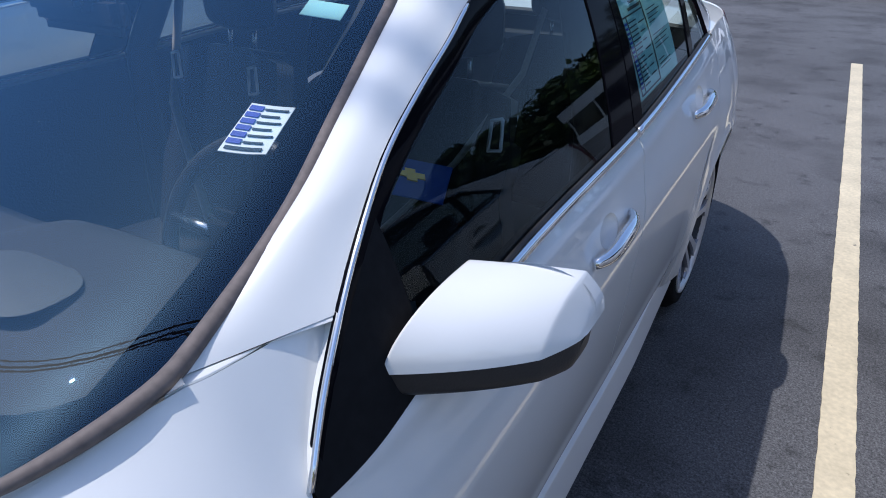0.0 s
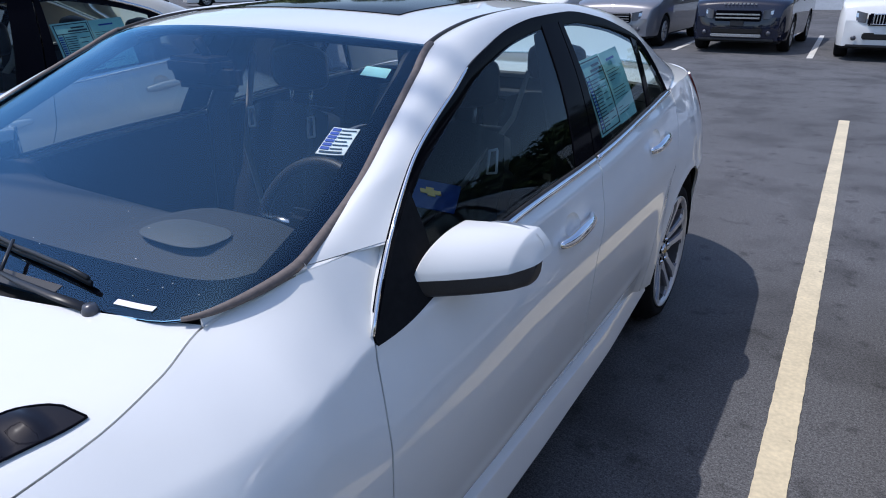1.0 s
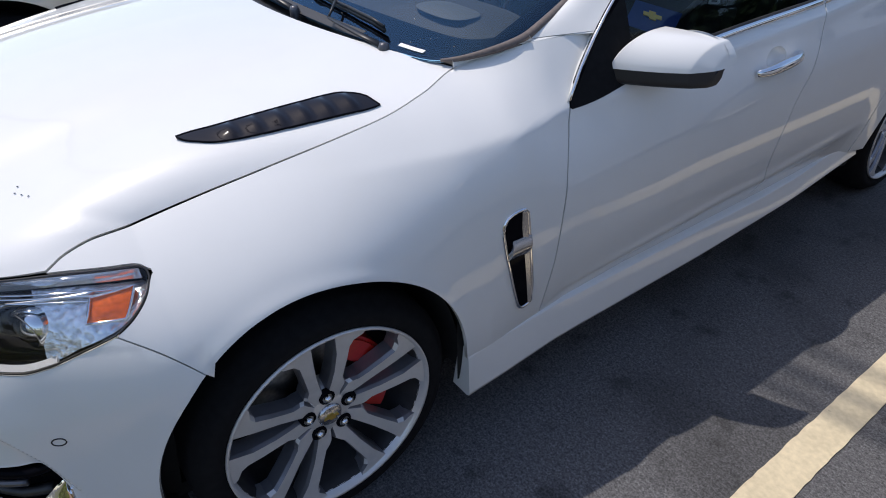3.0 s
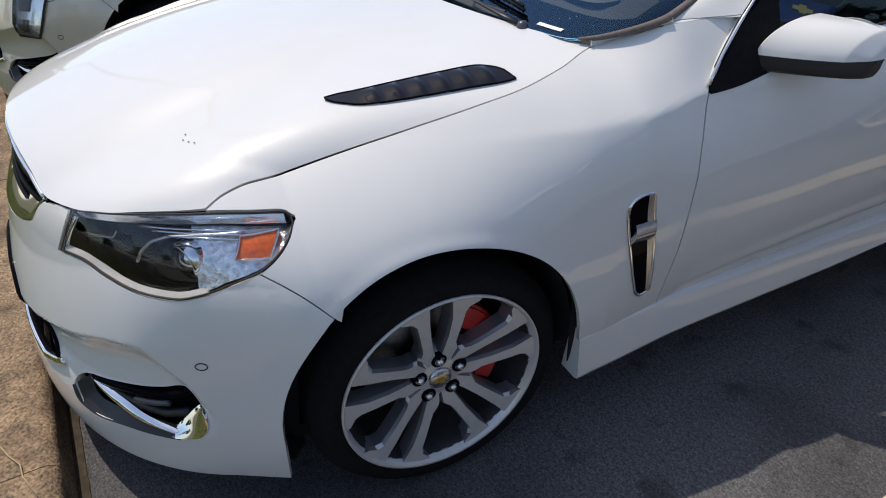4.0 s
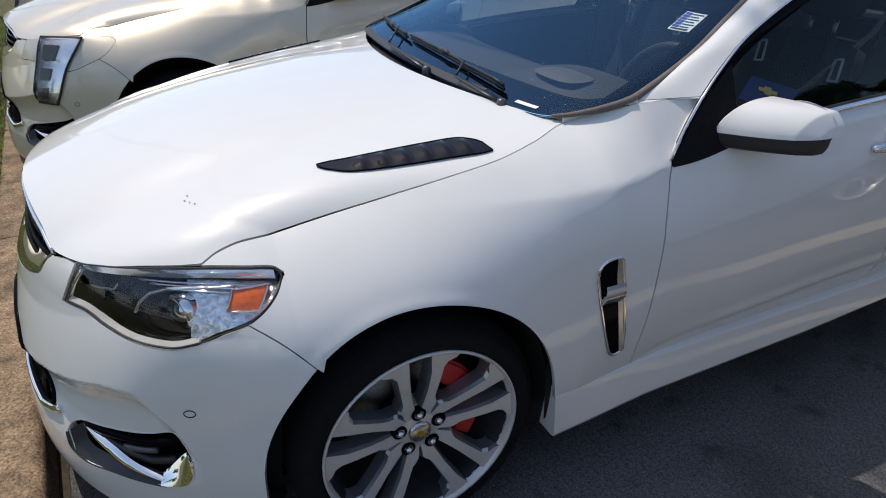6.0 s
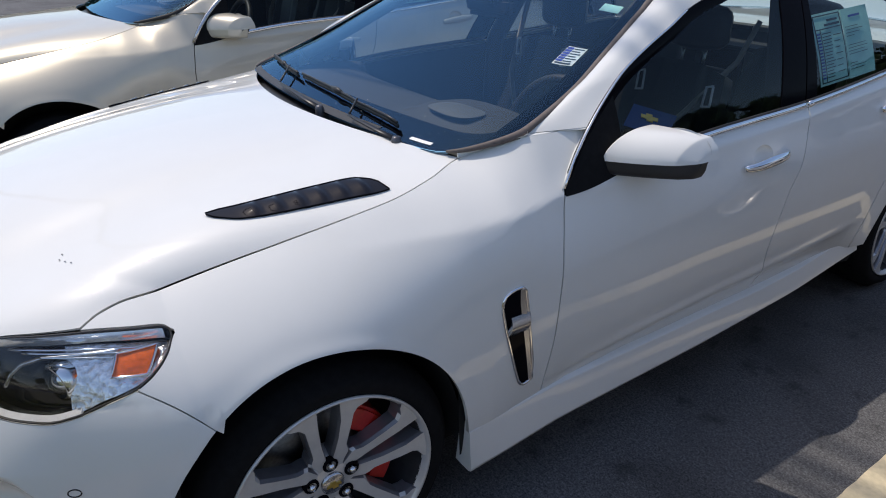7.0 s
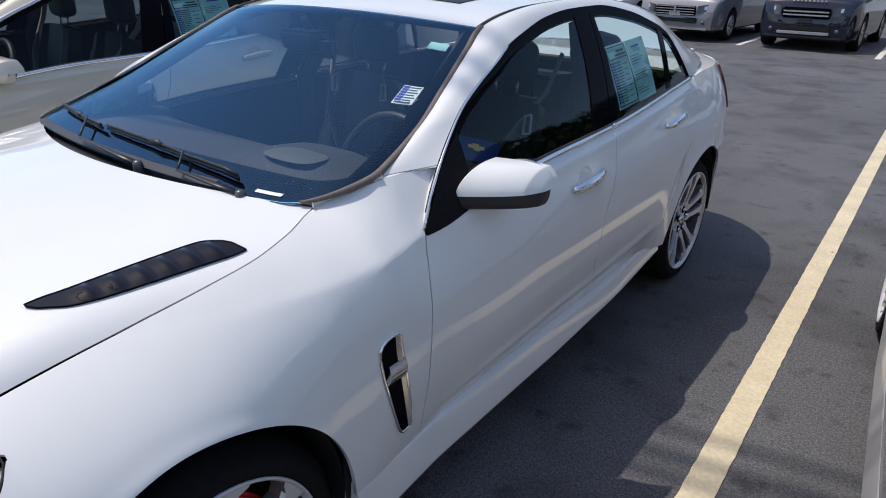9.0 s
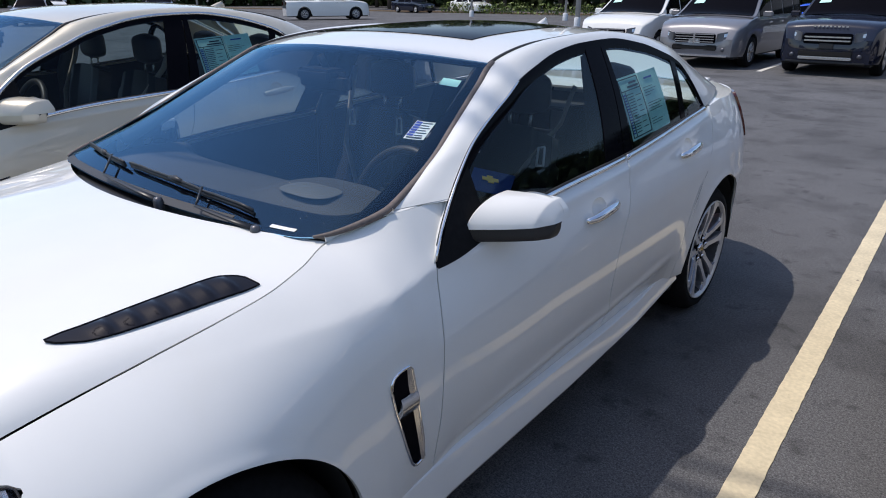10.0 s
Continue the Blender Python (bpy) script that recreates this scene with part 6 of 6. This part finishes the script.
    part("windscreen", b.mesh(), GLOSS_BLACK, car, "dark windscreen")
    cuts = {"van": [.25, .44, .62, .80, .95], "suv": [.31, .50, .70, .90], "car": [.33, .54, .76], "sports": [.38, .66], "pickup": [.29, .42, .57]}[kind]
    for sx in (1, -1):
        for c0_, c1_ in zip(cuts, cuts[1:]):
            b = Build()
            T, F = np.meshgrid(np.linspace(c0_ + .008, c1_ - .008, 9), np.linspace(.10, .86, 6), indexing="ij")
            p = cab(T, F, sx) + np.array((sx * .008, 0, 0))
            sheet(b, p, np.array((sx, 0, .2)), .006)
            part("side_window", b.mesh(), GLOSS_BLACK, car)
        # door mirrors, door handles, wheels
        mp = cab(np.array(cuts[0] + .02), np.array(.15), sx)
        part("door_mirror", block(*(sorted((mp[0] + sx * .05, mp[0] + sx * .27))), mp[1] - .06, mp[1] + .05, mp[2] - .02, mp[2] + .13, .03, 3), paint if kind != "suv" or paint is not PAINT_NAVY else PAINT_NAVY, car)
        for c_ in cuts[1:-1] or cuts[1:]:
            x_ = half(np.array(c_)) * .985
            part("door_handle", block(*sorted((sx * (x_ - .01), sx * (x_ + .02))), c_ * length - .22, c_ * length - .04, bl - .14, bl - .105, .008), SATIN_METAL, car)
        for c_ in k:
            simple_wheel(car, (sx * (half(np.array(.4)) - .115), c_ * length, wr), sx < 0, wr)
            part("wheel_liner", revolve([(wr + .055, -.30), (wr + .055, .0)], 24, "x", (0, 0, 0), (-20, 200)), UNDER, car).matrix_local = Matrix.Translation((sx * (half(np.array(.4)) - (.02 if sx > 0 else .28 - .30 + .0)), c_ * length, wr)) if sx > 0 else Matrix.Translation((-(half(np.array(.4)) - .32), c_ * length, wr))
    part("underbody", block(-width / 2 + .12, width / 2 - .12, .1, length - .1, .22, .5, 0), UNDER, car)
    # face
    hz = hood(np.array(.02))
    fw = half(np.array(.0))
    yb = -.035
    for sx in (1, -1):
        b = Build()
        U, V = np.meshgrid(np.linspace(0, 1, 9), np.linspace(0, 1, 6), indexing="ij")
        sweep = {"van": .30, "suv": .34, "car": .3, "sports": .3, "pickup": .26}[kind]
        x = fw * (.60 + .43 * U)
        z = hz - .26 + .05 * U + (.17 + .03 * U) * V
        y = -.055 + .05 * U + sweep * U ** 3 + .10 * V * U
        sheet(b, np.stack([sx * x, y, z], -1), np.array((sx * .4, -1, .3)), .03)
        lamp = part("headlight", b.mesh(), lamps, car, "clear headlight")
        b = Build()
        sheet(b, np.stack([sx * x, y, z], -1)[3:6, 2:5] + np.array((0, -.006, .002)), np.array((sx * .4, -1, .3)), .01)
        part("reflector", b.mesh(), SATIN_METAL, lamp)
        part("fog_lamp", revolve([(0, -.02), (.035, -.018), (.045, .0)], 16, "y", (sx * fw * .78, -.05, .42)), LAMP_GREY, car)
    gw = fw * .56
    part("grille", block(-gw, gw, -.085, -.02, hz - .30, hz - .09, .02), GLOSS_BLACK, car, "dark grille")
    if face == "bars":
        for q in range(4):
            z = hz - .28 + .055 * q
            part("grille_bar", block(-gw + .02, gw - .02, -.10, -.07, z, z + .018, .004), CHROME, car)
        part("grille_bar", block(-.02, .02, -.105, -.075, hz - .30, hz - .08, .004), CHROME, car)
    elif face == "kidney":
        for sx in (1, -1):
            part("grille_surround", tube([(sx * .03, -.10, hz - .28), (sx * .03, -.10, hz - .10), (sx * gw * .8, -.095, hz - .10), (sx * gw * .88, -.095, hz - .27)], .012, 8, closed=True), CHROME, car)
            for q in range(7):
                x = sx * (.06 + q * gw * .11)
                part("grille_bar", block(x - .008, x + .008, -.10, -.08, hz - .27, hz - .11, .003), SATIN_METAL, car)
    else:
        for q in range(2):
            part("grille_bar", block(-gw * .95, gw * .95, -.10, -.075, hz - .25 + .07 * q, hz - .22 + .07 * q, .004), SATIN_METAL, car)
        for q in range(9):
            x = -.30 + .075 * q
            part("hood_lettering", block(x - .022, x + .022, .035, .055, hz + .022, hz + .052, .003), LAMP_CHROME, car)
        part("skid_plate", block(-fw * .62, fw * .62, -.09, -.03, .34, .40, .015), SATIN_METAL, car)
    part("lower_intake", block(-fw * .62, fw * .62, -.075, -.02, .40, .52, .02), UNDER, car)
    part("bumper_lip", block(-fw * .92, fw * .92, -.07, .05, .265, .305, .012), CHROME if kind == "van" else BLACK_TRIM, car)
    part("badge", block(-.13, .13, -.085, -.06, .56, .66, .004), PAPER if kind != "suv" else BLACK_TRIM, car)
    if kind in ("van", "suv"):
        b = Build()
        T, U = np.meshgrid(np.linspace(ws0 + .50 * (ws1 - ws0), ws0 + .8 * (ws1 - ws0), 4), np.linspace(-.82, -.52, 4), indexing="ij")
        e = cab(T, 1.0 + 0 * T, 1)
        sheet(b, np.stack([U * e[..., 0] * .93, e[..., 1] - .035 - .10 * (1 - U ** 2) * .4, e[..., 2] + .045 * np.cos(U * np.pi / 2) + .02], -1), np.array((0, -1, 1)), .004)
        part("window_sheet", b.mesh(), POSTER_GREEN, car, "pale sheet behind the windscreen")
    for sx in (1, -1):
        part("tail_light", block(*sorted((sx * width * .36, sx * width * .45)), length - .06, length + .02, hood(np.array(.97)) - .28, hood(np.array(.97)) - .05, .015), TAIL_RED, car)
    return car


ROW_TURN = -1.5
vehicle("van", "minivan", "silver minivan with chrome crossbar grille in the far row", "minivan", PAINT_SILVER, (-3.73, 15.56, 0), ROW_TURN, "far row of vehicles")
vehicle("van", "minivan", "white minivan in the far row", "minivan", PAINT_WHITE, (-6.34, 16.46, 0), ROW_TURN, "far row of vehicles")
vehicle("suv", "suv", "dark navy suv with chrome hood lettering in the far row", "suv", PAINT_NAVY, (-.98, 15.45, 0), ROW_TURN, "far row of vehicles", "plain")
vehicle("suv", "suv", "white suv with twin upright grilles in the far row", "suv", PAINT_WHITE, (1.80, 14.95, 0), ROW_TURN, "far row of vehicles", "kidney")
vehicle("sports", "sports_car", "bright blue low sports car beyond the far row", "sports car", PAINT_BLUE, (-7.6, 33.0, 0), -84)
vehicle("pickup", "pickup_truck", "white pickup truck parked before the trees", "pickup truck", PAINT_WHITE, (-33.8, 34.3, 0), 150)
vehicle("suv", "suv", "black suv parked before the trees", "suv", PAINT_BLACK, (-46.0, 25.5, 0), 60, "distant vehicles")
vehicle("car", "car", "white car parked before the trees", "car", PAINT_WHITE, (-35.5, 51.0, 0), 70, "distant vehicles")
vehicle("car", "car", "blue car parked before the trees", "car", PAINT_NAVY, (-40.5, 49.0, 0), 80, "distant vehicles")
vehicle("van", "van", "white van beyond the parked cars", "van", PAINT_WHITE, (-60.0, 24.0, 0), 80, "distant vehicles")
vehicle("car", "car", "silver car beyond the parked cars", "car", PAINT_SILVER, (-40.0, 14.5, 0), 60, "distant vehicles")
# the next two are added out of view, on the side that reflects
vehicle("car", "car", "red car parked in the row behind", "car", PAINT_RED, (9.5, 12.5, 0), 180, "distant vehicles")
vehicle("suv", "suv", "silver suv parked in the same row", "suv", PAINT_SILVER, (5.9, -.1, 0), 0, "distant vehicles")

for a, b_ in (((-2.25, 15.6), (-2.45, 21.2)), ((.50, 15.1), (.30, 21.0)), ((-5.75, 17.3), (-5.95, 22.8)), ((3.3, 14.6), (3.1, 20.4))):
    strip_on("parking_line", a, b_, .11, 0, .005, LINE_WHITE, "white painted parking line in the far row", "far parking lines")

# ---- trees, poles, building, wires ----
LEAF = [material("leaf_" + n_, c_, rough=.6, random_shade=.5) for n_, c_ in (("dark", (.035, .060, .014)), ("mid", (.060, .095, .020)), ("bright", (.11, .15, .028)))]
BARK = material("bark", (.10, .075, .055), rough=.9, grain=.4, size=20)
GALV = material("galvanised_pole", (.55, .55, .54), rough=.5, metal=.3, grain=.1, size=20)
RENDER_WALL = material("pale_wall", (.62, .64, .66), rough=.8, grain=.06, size=8, stain=.08, stain_size=.6)
DARK_GLAZING = material("dark_glazing", (.01, .012, .015), rough=.08, coat=.5, grain=.05, size=4)


def leaf_cloud(rng, centres, radii, per, size):
    """Many small leaf quads in uneven clumps."""
    n = len(centres) * per
    c = np.repeat(np.asarray(centres), per, 0)
    r = np.repeat(np.asarray(radii), per)
    d = rng.normal(size=(n, 3))
    d /= np.linalg.norm(d, axis=1, keepdims=True)
    p = c + d * (r * rng.uniform(.35, 1.05, n) ** .6)[:, None] * np.array((1, 1, .8))
    a = rng.normal(size=(n, 3))
    a /= np.linalg.norm(a, axis=1, keepdims=True)
    b = np.cross(a, d + .3 * rng.normal(size=(n, 3)))
    b /= np.linalg.norm(b, axis=1, keepdims=True)
    s = size * rng.uniform(.6, 1.5, n)[:, None]
    v = np.stack([p - a * s, p + b * s * .5, p + a * s, p - b * s * .5], 1).reshape(-1, 3)
    return data_mesh(v, [(4 * i, 4 * i + 1, 4 * i + 2, 4 * i + 3) for i in range(n)])


def tree(at, tall, spread, seed, leaf, leaf_size=.28, per=60, clumps=26):
    rng = np.random.default_rng(seed)
    t = thing("tree", "broad green tree at the edge of the lot", "tree", at, group="trees")
    k = np.linspace(0, 1, 7)
    bend = rng.normal(size=(7, 2)) * .12 * k[:, None]
    trunk = np.stack([bend[:, 0], bend[:, 1], tall * .62 * k], 1)
    part("trunk", tube(trunk, .045 * tall * (1 - .75 * k) * .5 + .03, 8), BARK, t)
    cs = []
    for i in range(clumps):
        h = rng.uniform(.28, 1)
        rad = spread * math.sin(math.pi * min(.98, .18 + .8 * h)) * rng.uniform(.3, 1)
        an = rng.uniform(0, 2 * np.pi)
        cs.append((rad * math.cos(an), rad * math.sin(an), tall * h))
    for i in range(6):
        c = cs[i]
        z0 = tall * rng.uniform(.25, .5)
        part("limb", tube([(0, 0, z0), (c[0] * .5, c[1] * .5, (z0 + c[2]) / 2 + .3), c], [.05, .035, .012], 6), BARK, t)
    part("crown", leaf_cloud(rng, cs, rng.uniform(.16, .34, clumps) * spread * 1.3, per, leaf_size), leaf, t)
    return t


rng = np.random.default_rng(5)
for i in range(34):
    x = -104 + 3.4 * i + rng.uniform(-1, 1)
    y = 62 + rng.uniform(-4, 6) - .16 * (x + 50)
    tree((x, y, 0), rng.uniform(9, 15), rng.uniform(3.2, 4.8), 100 + i, LEAF[int(rng.integers(0, 3))], .5, 46, 30)
for i in range(16):
    x = -14 + 5.2 * i + rng.uniform(-1, 1)
    tree((x, 54 + rng.uniform(-2, 4), 0), rng.uniform(8, 13), rng.uniform(3, 4.5), 200 + i, LEAF[int(rng.integers(0, 3))], .5, 40, 26)
# unseen trees on the remaining sides, added for reflections in paint and glass
for i in range(22):
    a = np.radians(190 + 16 * i * .95)
    if 60 < (math.degrees(a) % 360) < 170:
        continue
    tree((46 * math.cos(a), 46 * math.sin(a) - 6, 0), rng.uniform(7, 12), rng.uniform(3.0, 4.6), 300 + i, LEAF[int(rng.integers(0, 3))], .5, 40, 24)
wood = tagged(part("woods", leaf_cloud(np.random.default_rng(8), [(x, 74 - .16 * (x + 50) + q, z) for x in np.arange(-130, 80, 4.0) for q in (0, 4) for z in (1.5, 4.5, 7.5, 10)], np.full(53 * 2 * 4, 3.6), 90, .75), LEAF[0]), "dark green woods behind the lot", "woods", kind="stuff")
arc = np.radians(np.arange(48, 112, 2.0))
tagged(part("woods", leaf_cloud(np.random.default_rng(28), [(-(112 + q) * math.sin(a), (112 + q) * math.cos(a), z) for a in arc for q in (0, 5) for z in (1.5, 4.5, 7.5, 10)], np.full(len(arc) * 8, 3.8), 80, .8), LEAF[0]), "dark dense woods along the side of the lot", "woods", kind="stuff")
verge = tagged(part("verge", block(-120, 80, 51, 51.6, 0, .12, .01), CONCRETE), "far concrete edging of the lot", "kerb", kind="structure")
hedge = tagged(part("hedge", leaf_cloud(np.random.default_rng(18), [(x, 47 - .1 * x, .45) for x in np.arange(-40, -8, .8)], np.full(40, .7), 60, .12), LEAF[2]), "low bright green hedge", "hedge", kind="stuff")


def light_pole(at, tall, thick, base=True):
    t = thing("light_pole", "pale metal lamp post on a concrete foot", "lamp post", at, group="light poles")
    part("mast", tube([(0, 0, .3), (0, 0, tall)], [thick, thick * .7], 12), GALV, t)
    part("foot", revolve([(0, .45), (.15, .45), (.17, .42), (.17, 0)], 20, "z"), RENDER_WALL, t)
    part("arm", tube([(0, 0, tall - .1), (0, -.9, tall + .05)], .05, 8), GALV, t)
    part("lamp_head", block(-.16, .16, -1.4, -.8, tall, tall + .1, .02), GALV, t)


for at, tall, thick in (((-16.3, 33.0, 0), 9, .14), ((-21.0, 40.0, 0), 9, .08), ((-31.0, 43.0, 0), 9, .09), ((-46.0, 40.0, 0), 9, .09), ((-55.0, 34.0, 0), 9, .09)):
    light_pole(at, tall, thick)

hall = thing("building", "pale low building with dark glazing beyond the far row", "building", (4.5, 36.0, 0), -2)
part("wall", block(-7.5, 14, 0, 8, 0, 1.05, .01), RENDER_WALL, hall)
part("parapet", block(-7.6, 14.1, -.1, 8.1, 3.3, 4.4, .02), RENDER_WALL, hall)
for k in range(10):
    x = -7.3 + 2.12 * k
    w_ = part("window", block(x, x + 2.0, .03, .09, 1.05, 3.3, .01), DARK_GLAZING, hall)
    part("mullion", block(x + 2.0, x + 2.12, -.01, .12, 1.05, 3.3, .01), GALV, w_)
part("core", block(-7.3, 13.8, .15, 7.9, 1.05, 3.3, 0), UNDER, hall)

# overhead cables: their shadows fall across the bay, the pillar and the line
line_way = Vector((.977, .213, 0))
CABLE = material("cable_sheath", (.02, .02, .02), rough=.7, grain=.1, size=30)
cables = []
for k, (gy, h, r) in enumerate(((1.34, 10.2, .026), (1.45, 10.4, .030), (1.61, 10.6, .022))):
    base = Vector((1.4, gy, 0)) + Vector((SUN_DIR.x, SUN_DIR.y, SUN_DIR.z)) * (h / SUN_DIR.z)
    pts = [base + line_way * q + Vector((0, 0, .00022 * q * q)) for q in np.linspace(-42, 42, 41)]
    tagged(part("overhead_cable", tube([tuple(q) for q in pts], r, 6), CABLE), "black overhead utility cable", "cable", "overhead cables")
for q in (-42, 42):
    c = Vector((1.4, 1.54, 0)) + Vector((SUN_DIR.x, SUN_DIR.y, 0)) * (10.5 / SUN_DIR.z) + line_way * q
    t = thing("utility_pole", "brown wooden utility pole", "utility pole", (c.x, c.y, 0), group="utility poles")
    part("mast", tube([(0, 0, 0), (0, 0, 12.2)], [.16, .11], 12), BARK, t)
    part("crossarm", block(-.06, .06, -.7, .7, 10.45, 10.62, .01), BARK, t)
